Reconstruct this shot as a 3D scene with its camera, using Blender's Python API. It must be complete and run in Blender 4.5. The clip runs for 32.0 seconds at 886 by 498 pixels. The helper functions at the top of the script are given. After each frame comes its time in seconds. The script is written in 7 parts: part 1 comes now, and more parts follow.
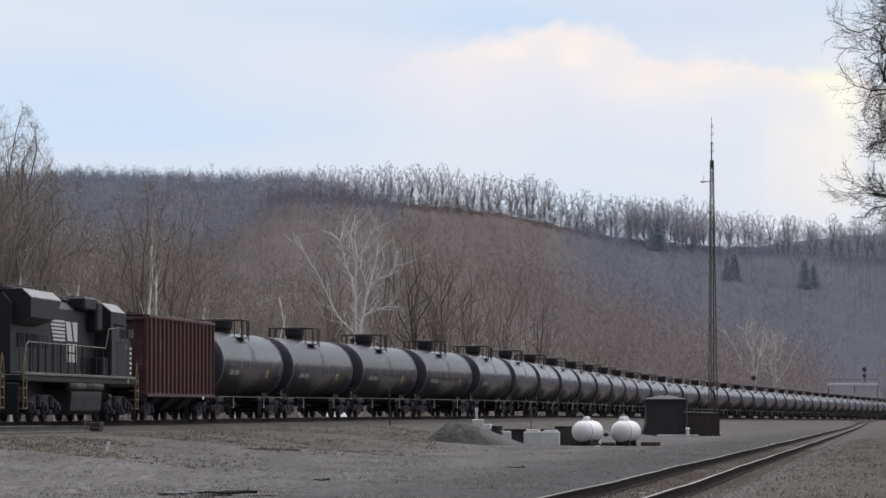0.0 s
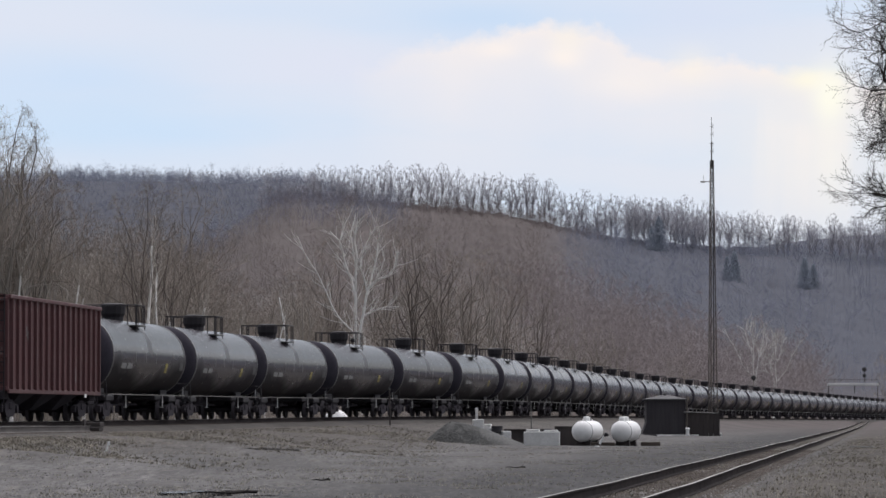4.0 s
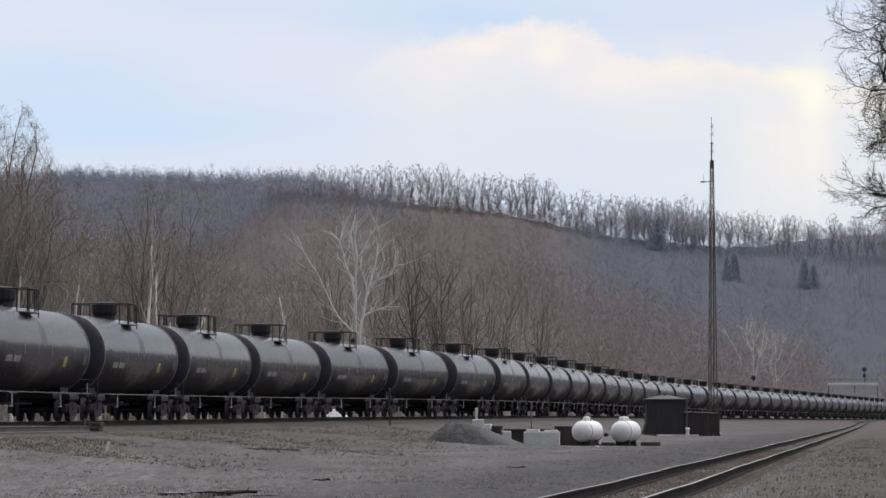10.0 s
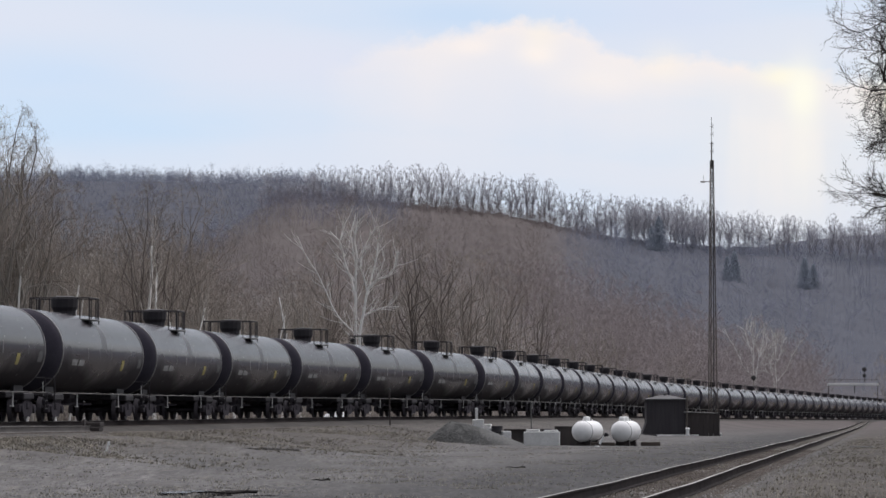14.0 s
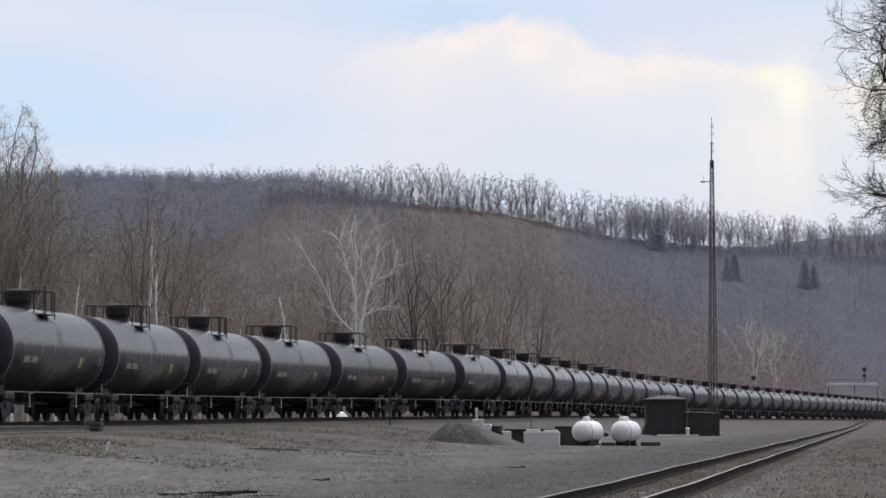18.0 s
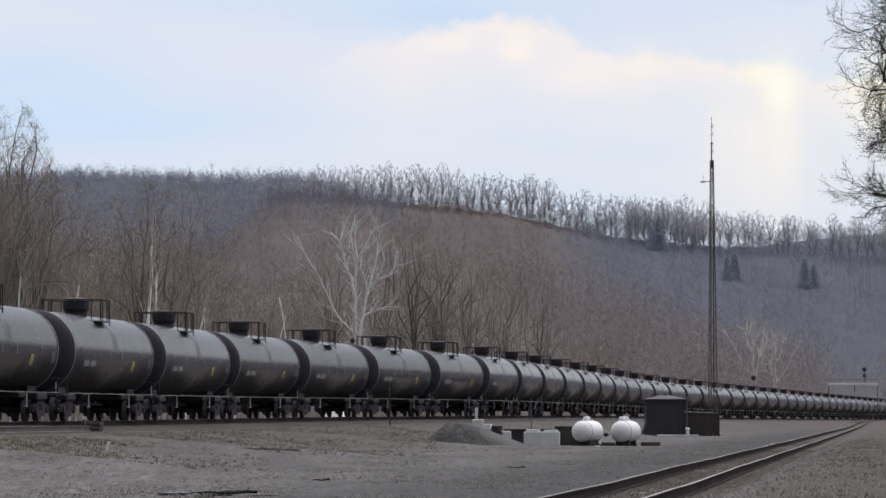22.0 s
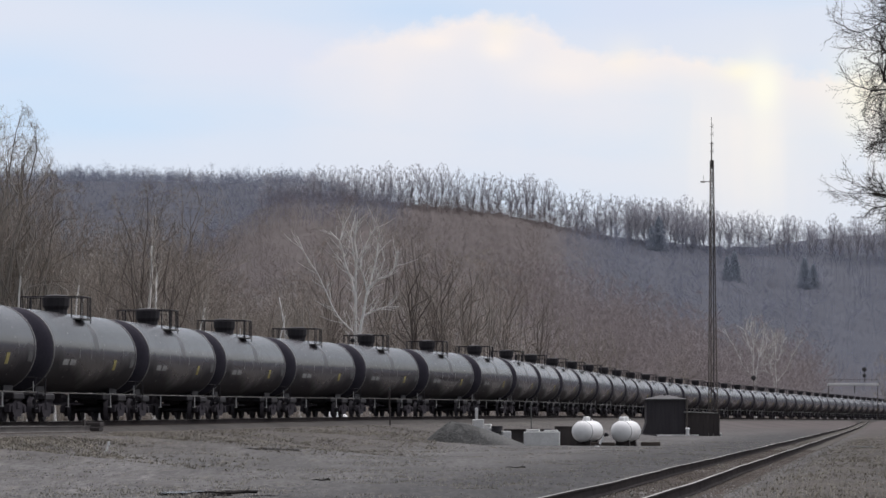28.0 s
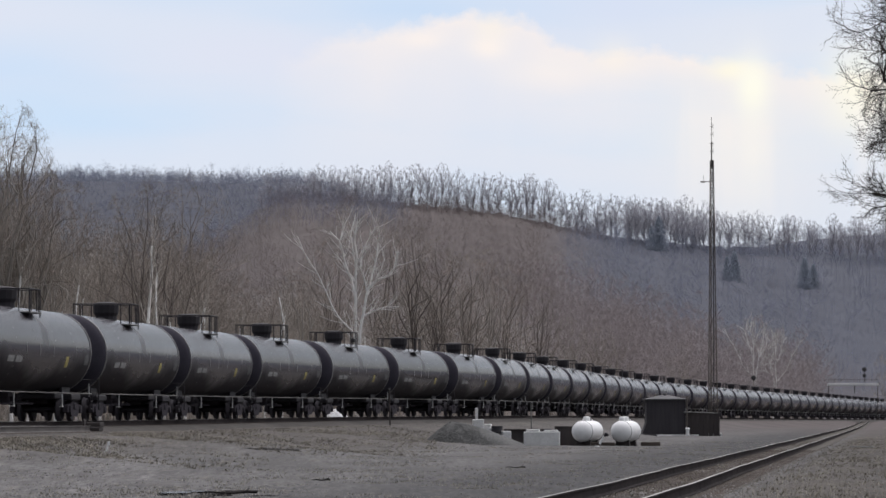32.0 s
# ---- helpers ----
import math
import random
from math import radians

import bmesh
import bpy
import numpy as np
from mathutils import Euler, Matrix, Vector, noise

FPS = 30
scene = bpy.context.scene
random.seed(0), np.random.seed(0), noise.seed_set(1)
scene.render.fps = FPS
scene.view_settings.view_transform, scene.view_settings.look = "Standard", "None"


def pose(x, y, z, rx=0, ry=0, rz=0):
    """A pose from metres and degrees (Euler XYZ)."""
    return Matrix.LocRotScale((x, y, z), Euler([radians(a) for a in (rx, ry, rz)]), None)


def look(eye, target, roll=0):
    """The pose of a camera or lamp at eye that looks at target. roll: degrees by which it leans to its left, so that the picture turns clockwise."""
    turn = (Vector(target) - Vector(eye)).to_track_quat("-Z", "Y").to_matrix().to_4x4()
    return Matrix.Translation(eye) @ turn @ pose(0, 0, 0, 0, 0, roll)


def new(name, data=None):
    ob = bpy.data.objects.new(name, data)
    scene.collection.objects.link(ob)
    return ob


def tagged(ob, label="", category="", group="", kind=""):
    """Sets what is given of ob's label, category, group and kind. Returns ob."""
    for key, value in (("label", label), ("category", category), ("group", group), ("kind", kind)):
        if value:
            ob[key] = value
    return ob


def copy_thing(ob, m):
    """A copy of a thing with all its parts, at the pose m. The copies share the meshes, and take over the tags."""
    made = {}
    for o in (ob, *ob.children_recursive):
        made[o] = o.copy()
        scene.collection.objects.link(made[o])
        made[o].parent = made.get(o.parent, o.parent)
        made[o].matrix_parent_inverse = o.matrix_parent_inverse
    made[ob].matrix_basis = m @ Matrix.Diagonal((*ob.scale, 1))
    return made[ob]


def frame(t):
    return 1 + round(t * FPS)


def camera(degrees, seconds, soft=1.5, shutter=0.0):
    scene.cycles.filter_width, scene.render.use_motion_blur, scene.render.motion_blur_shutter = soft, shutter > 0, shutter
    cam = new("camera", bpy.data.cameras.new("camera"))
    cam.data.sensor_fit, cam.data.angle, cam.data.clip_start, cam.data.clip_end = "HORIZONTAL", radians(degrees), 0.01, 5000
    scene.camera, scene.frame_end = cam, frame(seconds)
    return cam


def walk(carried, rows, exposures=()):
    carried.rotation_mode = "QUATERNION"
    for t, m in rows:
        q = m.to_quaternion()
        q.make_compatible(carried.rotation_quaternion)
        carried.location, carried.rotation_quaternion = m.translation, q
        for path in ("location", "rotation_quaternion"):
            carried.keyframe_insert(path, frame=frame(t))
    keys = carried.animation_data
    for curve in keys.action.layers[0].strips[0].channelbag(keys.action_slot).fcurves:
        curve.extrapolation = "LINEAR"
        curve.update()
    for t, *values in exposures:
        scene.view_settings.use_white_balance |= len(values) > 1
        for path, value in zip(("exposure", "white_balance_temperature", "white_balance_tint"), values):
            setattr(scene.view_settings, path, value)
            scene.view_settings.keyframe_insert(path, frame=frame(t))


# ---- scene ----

# camera: it stands still on the yard and looks along the line
LENS = 14.4
cam = camera(LENS, 32.0, soft=1.5)
EYE = pose(0, 0, 1.6, 92.768, 0, 0)
walk(cam, [(0, EYE), (32, EYE)])

# ---- light ----
SUN_AZ, SUN_EL = radians(26), radians(69)
world = bpy.data.worlds.new("sky")
scene.world = world
world.use_nodes = True
wt = world.node_tree
sky = wt.nodes.new("ShaderNodeTexSky")
sky.sky_type = "NISHITA"
sky.sun_disc = False
sky.sun_elevation, sky.sun_rotation = SUN_EL, SUN_AZ
sky.air_density, sky.dust_density, sky.ozone_density = 1.0, 2.5, 1.2
bg = wt.nodes["Background"]
bg.inputs["Strength"].default_value = 0.10
veil = wt.nodes.new("ShaderNodeHueSaturation")
veil.inputs["Saturation"].default_value = 0.42
wt.links.new(sky.outputs[0], veil.inputs["Color"])
wt.links.new(veil.outputs[0], bg.inputs["Color"])
sun_data = bpy.data.lights.new("sun", "SUN")
sun_data.energy, sun_data.angle, sun_data.color = 2.85, radians(98), (1.0, 0.955, 0.985)
sun = new("sun", sun_data)
sun_dir = Vector((math.sin(SUN_AZ) * math.cos(SUN_EL), math.cos(SUN_AZ) * math.cos(SUN_EL), math.sin(SUN_EL)))
sun.matrix_world = look(sun_dir * 300, (0, 0, 0))
scene.view_settings.exposure = 0.0


# ---- materials ----
def nodes_of(name):
    m = bpy.data.materials.new(name)
    m.use_nodes = True
    t = m.node_tree
    return m, t, t.nodes["Principled BSDF"]


def noise_node(t, vec, scale, detail=4.0, rough=0.55):
    n = t.nodes.new("ShaderNodeTexNoise")
    n.inputs["Scale"].default_value, n.inputs["Detail"].default_value, n.inputs["Roughness"].default_value = scale, detail, rough
    t.links.new(vec, n.inputs["Vector"])
    return n.outputs["Fac"]


def ramp(t, fac, stops):
    r = t.nodes.new("ShaderNodeValToRGB")
    el = r.color_ramp.elements
    while len(el) < len(stops):
        el.new(0.5)
    for e, (pos, col) in zip(el, stops):
        e.position = pos
        e.color = (*col, 1) if len(col) == 3 else col
    t.links.new(fac, r.inputs["Fac"])
    return r.outputs["Color"]


def mix(t, fac, a, b, blend="MIX"):
    n = t.nodes.new("ShaderNodeMix")
    n.data_type, n.blend_type = "RGBA", blend
    for sock, val in ((n.inputs["Factor"], fac), (n.inputs["A"], a), (n.inputs["B"], b)):
        if isinstance(val, (int, float)):
            sock.default_value = val
        elif isinstance(val, tuple):
            sock.default_value = (*val, 1)
        else:
            t.links.new(val, sock)
    return n.outputs["Result"]


def maths(t, op, a, b=0.0, c=0.0):
    n = t.nodes.new("ShaderNodeMath")
    n.operation = op
    for sock, val in zip(n.inputs, (a, b, c)):
        if isinstance(val, (int, float)):
            sock.default_value = val
        else:
            t.links.new(val, sock)
    return n.outputs[0]


def coords(t, scale=(1, 1, 1), kind="Object"):
    c = t.nodes.new("ShaderNodeTexCoord")
    m = t.nodes.new("ShaderNodeMapping")
    m.inputs["Scale"].default_value = scale
    t.links.new(c.outputs[kind], m.inputs["Vector"])
    return m.outputs["Vector"]


def surface(name, a, b, rough=0.7, metal=0.0, big=0.6, fine=14.0, grain=0.35, bump=0.15, stretch=(1, 1, 1), c=None, spec=0.5, vary=0.0, island=0.0):
    """Two-scale worn surface: a to b over large patches, fine grain on top, c as specks of wear."""
    m, t, p = nodes_of(name)
    v = coords(t, stretch)
    n1, n2 = noise_node(t, v, big, 5), noise_node(t, v, fine, 6, 0.65)
    col = mix(t, ramp(t, n1, [(0.35, (0, 0, 0)), (0.65, (1, 1, 1))]), a, b)
    shade = ramp(t, n2, [(0.25, (1 - grain,) * 3), (0.75, (1 + grain * 0.6,) * 3)])
    col = mix(t, 1.0, col, shade, "MULTIPLY")
    if c:
        n3 = noise_node(t, v, fine * 0.4, 8, 0.7)
        col = mix(t, ramp(t, n3, [(0.58, (0, 0, 0)), (0.70, (1, 1, 1))]), col, c)
    if vary:
        o = t.nodes.new("ShaderNodeObjectInfo")
        f = maths(t, "MULTIPLY_ADD", o.outputs["Random"], 2 * vary, 1 - vary)
        g = t.nodes.new("ShaderNodeCombineColor")
        for k in range(3):
            t.links.new(f, g.inputs[k])
        col = mix(t, 1.0, col, g.outputs[0], "MULTIPLY")
    if island:
        o = t.nodes.new("ShaderNodeNewGeometry")
        f = maths(t, "MULTIPLY_ADD", o.outputs["Random Per Island"], 2 * island, 1 - island)
        g = t.nodes.new("ShaderNodeCombineColor")
        for k in range(3):
            t.links.new(f, g.inputs[k])
        col = mix(t, 1.0, col, g.outputs[0], "MULTIPLY")
    t.links.new(col, p.inputs["Base Color"])
    rr = maths(t, "MULTIPLY_ADD", n2, 0.25, rough - 0.12)
    t.links.new(rr, p.inputs["Roughness"])
    p.inputs["Metallic"].default_value = metal
    p.inputs["Specular IOR Level"].default_value = spec
    if bump:
        bn = t.nodes.new("ShaderNodeBump")
        bn.inputs["Strength"].default_value, bn.inputs["Distance"].default_value = bump, 0.02
        t.links.new(n2, bn.inputs["Height"])
        t.links.new(bn.outputs[0], p.inputs["Normal"])
    return m


def tank_paint():
    """Black satin jacket paint with road dust, rain streaks and oil stains below the manway."""
    m, t, p = nodes_of("black_tank_paint")
    v = coords(t)
    sep = t.nodes.new("ShaderNodeSeparateXYZ")
    t.links.new(v, sep.inputs[0])
    n1 = noise_node(t, v, 0.7, 5)
    streak = noise_node(t, coords(t, (0.5, 0.3, 0.3)), 1.0, 2, 0.5)
    fine = noise_node(t, v, 2.5, 2)
    col = mix(t, ramp(t, n1, [(0.35, (0, 0, 0)), (0.7, (1, 1, 1))]), (0.0215, 0.0190, 0.0260), (0.032, 0.0290, 0.0375))
    col = mix(t, ramp(t, streak, [(0.45, (0, 0, 0)), (0.85, (0.45,) * 3)]), col, (0.050, 0.0465, 0.049))
    run_off = maths(t, "ABSOLUTE", maths(t, "ADD", sep.outputs[0], maths(t, "MULTIPLY_ADD", n1, 2.6, -1.5)))
    oil = maths(t, "MULTIPLY", ramp(t, run_off, [(0.04, (1, 1, 1)), (0.75, (0, 0, 0))]), ramp(t, maths(t, "MULTIPLY_ADD", sep.outputs[2], 0.5, -1.0), [(0.1, (0, 0, 0)), (0.6, (1, 1, 1))]))
    col = mix(t, maths(t, "MULTIPLY", oil, 0.3), col, (0.016, 0.016, 0.016))
    # soot thrown up over the shell's lower corners, shade painted along the bottom
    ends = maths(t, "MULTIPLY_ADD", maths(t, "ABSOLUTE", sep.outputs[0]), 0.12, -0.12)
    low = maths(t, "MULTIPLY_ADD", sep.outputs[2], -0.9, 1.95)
    splash_and_shade = maths(t, "ADD", maths(t, "ADD", ends, low), maths(t, "MULTIPLY_ADD", n1, 0.9, -0.45))
    splash_and_shade = ramp(t, splash_and_shade, [(0.05, (0, 0, 0)), (0.70, (0.9,) * 3)])
    col = mix(t, splash_and_shade, col, (0.012, 0.0105, 0.015))
    worn = maths(t, "MAXIMUM", splash_and_shade, maths(t, "MULTIPLY", oil, 0.45))
    o = t.nodes.new("ShaderNodeObjectInfo")
    f = maths(t, "MULTIPLY_ADD", o.outputs["Random"], 0.5, 0.75)
    g = t.nodes.new("ShaderNodeCombineColor")
    for k in range(3):
        t.links.new(f, g.inputs[k])
    col = mix(t, 1.0, col, g.outputs[0], "MULTIPLY")
    t.links.new(col, p.inputs["Base Color"])
    t.links.new(maths(t, "ADD", maths(t, "MULTIPLY_ADD", streak, 0.14, 0.15), maths(t, "MULTIPLY", worn, 0.35)), p.inputs["Roughness"])
    p.inputs["Specular Tint"].default_value = (1.0, 0.91, 0.90, 1)
    t.links.new(maths(t, "MULTIPLY_ADD", worn, -0.36, 0.47), p.inputs["Specular IOR Level"])
    bn = t.nodes.new("ShaderNodeBump")
    bn.inputs["Strength"].default_value, bn.inputs["Distance"].default_value = 0.07, 0.02
    t.links.new(fine, bn.inputs["Height"])
    t.links.new(bn.outputs[0], p.inputs["Normal"])
    return m


def ground_material():
    """Grey cinder yard with tan weeds, dark coal-dust patches, damp stains, and leaf litter under the far woods."""
    m, t, p = nodes_of("yard_ground")
    v = coords(t)
    sep = t.nodes.new("ShaderNodeSeparateXYZ")
    t.links.new(v, sep.inputs[0])
    flat = coords(t, (1.0, 0.22, 1.0))
    n1 = noise_node(t, flat, 0.22, 6, 0.6)
    n2 = noise_node(t, coords(t, (1.0, 0.12, 1.0)), 2.6, 8, 0.7)
    n3 = noise_node(t, coords(t, (1.0, 0.10, 1.0)), 7, 6, 0.7)
    dark = noise_node(t, flat, 0.09, 5, 0.6)
    col = mix(t, ramp(t, n1, [(0.30, (0, 0, 0)), (0.70, (1, 1, 1))]), (0.083, 0.081, 0.079), (0.128, 0.123, 0.121))
    col = mix(t, ramp(t, dark, [(0.52, (0, 0, 0)), (0.66, (0.8,) * 3)]), col, (0.070, 0.067, 0.066))
    bank = maths(t, "ADD", maths(t, "MULTIPLY_ADD", sep.outputs[1], -0.12, sep.outputs[0]), maths(t, "MULTIPLY_ADD", n1, 5.0, 28.8))
    bank = ramp(t, maths(t, "MULTIPLY", bank, 0.05), [(0.30, (0.85,) * 3), (0.52, (0.75,) * 3), (0.68, (0, 0, 0))])
    col = mix(t, bank, col, (0.077, 0.069, 0.062))
    off = maths(t, "ADD", maths(t, "MULTIPLY_ADD", sep.outputs[1], -0.126, sep.outputs[0]), maths(t, "MULTIPLY_ADD", n1, 3.0, 2.75))
    cinder = ramp(t, maths(t, "MULTIPLY_ADD", off, 0.05, 0.5), [(0.12, (0, 0, 0)), (0.30, (0.9,) * 3), (0.45, (0.9,) * 3), (0.52, (0, 0, 0))])
    col = mix(t, cinder, col, (0.048, 0.047, 0.048))
    verge = ramp(t, maths(t, "MULTIPLY_ADD", off, 0.05, 0.5), [(0.54, (0, 0, 0)), (0.64, (0.8,) * 3)])
    col = mix(t, verge, col, (0.060, 0.052, 0.044))
    col = mix(t, ramp(t, n2, [(0.55, (0, 0, 0)), (0.72, (0.7,) * 3)]), col, (0.130, 0.116, 0.092))
    col = mix(t, 1.0, col, ramp(t, n3, [(0.3, (0.66,) * 3), (0.7, (1.32,) * 3)]), "MULTIPLY")
    patch = noise_node(t, coords(t, (1.0, 0.2, 1.0)), 0.8, 5, 0.6)
    col = mix(t, 1.0, col, ramp(t, patch, [(0.30, (0.80,) * 3), (0.50, (1.0,) * 3), (0.70, (1.22,) * 3)]), "MULTIPLY")
    speck = noise_node(t, coords(t, (1.0, 0.08, 1.0)), 9, 4, 0.7)
    col = mix(t, 1.0, col, ramp(t, speck, [(0.32, (0.62,) * 3), (0.50, (0.98,) * 3), (0.68, (1.42,) * 3)]), "MULTIPLY")
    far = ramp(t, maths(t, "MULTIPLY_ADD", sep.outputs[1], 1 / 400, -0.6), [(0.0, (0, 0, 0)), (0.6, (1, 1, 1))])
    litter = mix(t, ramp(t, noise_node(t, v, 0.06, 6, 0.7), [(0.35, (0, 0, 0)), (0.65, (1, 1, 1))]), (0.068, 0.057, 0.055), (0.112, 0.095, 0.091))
    # Haze painted in: litter turns blue-grey with distance and towards the right.
    ridge_haze = ramp(t, maths(t, "MULTIPLY_ADD", sep.outputs[1], 1 / 800, -1.9), [(0.0, (0, 0, 0)), (0.4, (1, 1, 1))])
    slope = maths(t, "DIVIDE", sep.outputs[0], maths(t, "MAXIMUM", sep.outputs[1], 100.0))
    slope_haze = ramp(t, maths(t, "MULTIPLY_ADD", slope, 6.0, 0.3), [(0.46, (0, 0, 0)), (0.60, (1, 1, 1))])
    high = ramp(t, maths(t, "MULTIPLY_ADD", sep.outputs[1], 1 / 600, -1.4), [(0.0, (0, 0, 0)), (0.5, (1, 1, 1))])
    litter = mix(t, maths(t, "MAXIMUM", ridge_haze, maths(t, "MULTIPLY", slope_haze, high)), litter, mix(t, ramp(t, noise_node(t, v, 0.05, 6, 0.7), [(0.35, (0, 0, 0)), (0.65, (1, 1, 1))]), (0.056, 0.061, 0.079), (0.086, 0.092, 0.114)))
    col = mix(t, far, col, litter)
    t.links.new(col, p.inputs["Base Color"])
    p.inputs["Roughness"].default_value = 0.95
    p.inputs["Specular IOR Level"].default_value = 0.2
    bn = t.nodes.new("ShaderNodeBump")
    bn.inputs["Strength"].default_value, bn.inputs["Distance"].default_value = 0.6, 0.04
    t.links.new(n3, bn.inputs["Height"])
    t.links.new(bn.outputs[0], p.inputs["Normal"])
    return m


def cloud_material():
    """Glowing late-day sky: pale blue with veils, a lit cloud bank with a ragged upper edge, and light breaking through it."""
    m, t, p = nodes_of("cloudy_sky")
    t.nodes.remove(p)
    v = coords(t, (0.001, 0.001, 0.001))
    sep = t.nodes.new("ShaderNodeSeparateXYZ")
    t.links.new(v, sep.inputs[0])
    x, z = sep.outputs[0], sep.outputs[2]
    veil = noise_node(t, coords(t, (0.0012, 0.001, 0.006)), 1.6, 4, 0.5)
    puff = noise_node(t, coords(t, (0.008, 0.001, 0.008)), 1.2, 4, 0.5)
    wisp = noise_node(t, coords(t, (0.004, 0.001, 0.010)), 1.5, 5, 0.55)
    base = mix(t, ramp(t, veil, [(0.40, (0, 0, 0)), (0.60, (1, 1, 1))]), (0.64, 0.765, 0.93), (0.73, 0.785, 0.90))
    low = ramp(t, z, [(0.18, (1, 1, 1)), (0.36, (0, 0, 0))])
    base = mix(t, maths(t, "MULTIPLY", low, 0.7), base, (0.715, 0.78, 0.88))
    # height of the cloud bank's upper edge along the sheet
    curl = noise_node(t, coords(t, (0.016, 0.001, 0.022)), 1.0, 6, 0.6)
    u = maths(t, "MULTIPLY_ADD", x, 1 / 1.2, 0.5)
    edge_pts = [(0.0, 0.38), (0.34, 0.375), (0.475, 0.418), (0.520, 0.432), (0.578, 0.446), (0.612, 0.464), (0.655, 0.452),
                (0.70, 0.416), (0.745, 0.410), (0.79, 0.412), (0.83, 0.392), (0.90, 0.385), (1.0, 0.39)]
    top = ramp(t, u, [(a, (b,) * 3) for a, b in edge_pts])
    top = maths(t, "ADD", top, maths(t, "ADD", maths(t, "MULTIPLY_ADD", puff, 0.05, -0.025), maths(t, "MULTIPLY_ADD", curl, 0.055, -0.0275)))
    below = maths(t, "SUBTRACT", top, z)
    edge = ramp(t, maths(t, "MULTIPLY_ADD", below, 26, 0.5), [(0.38, (0, 0, 0)), (0.80, (1, 1, 1))])
    fade = maths(t, "POWER", 2.718, maths(t, "MULTIPLY", maths(t, "MAXIMUM", below, 0), -13))
    side = ramp(t, u, [(0.42, (0, 0, 0)), (0.52, (1, 1, 1))])
    cloud = maths(t, "MULTIPLY", maths(t, "MULTIPLY", edge, fade), side)
    cloud = maths(t, "MULTIPLY", cloud, maths(t, "ADD", maths(t, "MULTIPLY_ADD", wisp, 0.8, 0.25), maths(t, "MULTIPLY", curl, 0.6)))

    def glow(cx, cz, sx, sz, strength, tint, col):
        dx = maths(t, "MULTIPLY", maths(t, "SUBTRACT", x, cx), 1 / sx)
        dz = maths(t, "MULTIPLY", maths(t, "SUBTRACT", z, cz), 1 / sz)
        r2 = maths(t, "ADD", maths(t, "MULTIPLY", dx, dx), maths(t, "MULTIPLY", dz, dz))
        g = maths(t, "MULTIPLY", maths(t, "POWER", 2.718, maths(t, "MULTIPLY", r2, -1)), strength)
        return mix(t, maths(t, "MINIMUM", maths(t, "MULTIPLY", g, maths(t, "MULTIPLY_ADD", wisp, 0.8, 0.6)), 1.0), col, tint)

    col = base
    for cx, cz, sx, sz, k, tint in ((-0.43, 0.387, 0.17, 0.040, 0.8, (0.62, 0.755, 0.945)), (0.055, 0.458, 0.15, 0.026, 0.9, (0.60, 0.735, 0.925)), (-0.33, 0.325, 0.20, 0.025, 0.6, (0.60, 0.76, 0.96)),
                                    (-0.20, 0.468, 0.16, 0.018, 0.5, (0.63, 0.75, 0.925)), (-0.12, 0.405, 0.13, 0.030, 0.8, (0.75, 0.78, 0.90)), (-0.42, 0.45, 0.12, 0.02, 0.5, (0.74, 0.78, 0.90)),
                                    (0.30, 0.462, 0.12, 0.03, 0.7, (0.68, 0.75, 0.91)), (-0.40, 0.285, 0.3, 0.022, 0.5, (0.73, 0.79, 0.91))):
        col = glow(cx, cz, sx, sz, k, tint, col)
    col = mix(t, maths(t, "MINIMUM", cloud, 1.0), col, (0.95, 0.872, 0.845))
    col = glow(0.43, 0.31, 0.09, 0.10, 0.45, (0.93, 0.88, 0.82), col)
    col = glow(0.430, 0.386, 0.026, 0.012, 1.0, (1.0, 0.95, 0.80), col)
    col = glow(0.452, 0.31, 0.018, 0.07, 0.5, (0.98, 0.94, 0.86), col)
    col = glow(0.452, 0.368, 0.018, 0.030, 1.1, (1.0, 0.98, 0.86), col)
    col = glow(0.57, 0.36, 0.04, 0.05, 0.9, (1.0, 0.96, 0.82), col)
    col = glow(0.295, 0.402, 0.024, 0.020, 0.5, (1.0, 0.91, 0.80), col)
    col = glow(0.151, 0.414, 0.022, 0.014, 0.9, (1.0, 0.91, 0.85), col)
    col = glow(0.075, 0.422, 0.024, 0.010, 0.7, (0.99, 0.90, 0.85), col)
    col = glow(0.22, 0.385, 0.05, 0.02, 0.45, (0.98, 0.90, 0.85), col)
    col = glow(0.155, 0.435, 0.02, 0.015, 0.5, (0.98, 0.90, 0.80), col)
    # faint shafts of light falling from the bank
    shaft = ramp(t, noise_node(t, coords(t, (0.020, 0.001, 0.0012)), 1.0, 3, 0.5), [(0.48, (0, 0, 0)), (0.68, (1, 1, 1))])
    fall = maths(t, "MULTIPLY", maths(t, "MULTIPLY", edge, ramp(t, below, [(0.03, (0, 0, 0)), (0.07, (1, 1, 1)), (0.20, (0, 0, 0))])), ramp(t, u, [(0.60, (0, 0, 0)), (0.80, (1, 1, 1))]))
    col = mix(t, maths(t, "MULTIPLY", maths(t, "MULTIPLY", shaft, fall), 0.55), col, (0.96, 0.90, 0.86))
    em = t.nodes.new("ShaderNodeEmission")
    em.inputs["Strength"].default_value = 1.0
    t.links.new(col, em.inputs["Color"])
    t.links.new(em.outputs[0], t.nodes["Material Output"].inputs["Surface"])
    return m


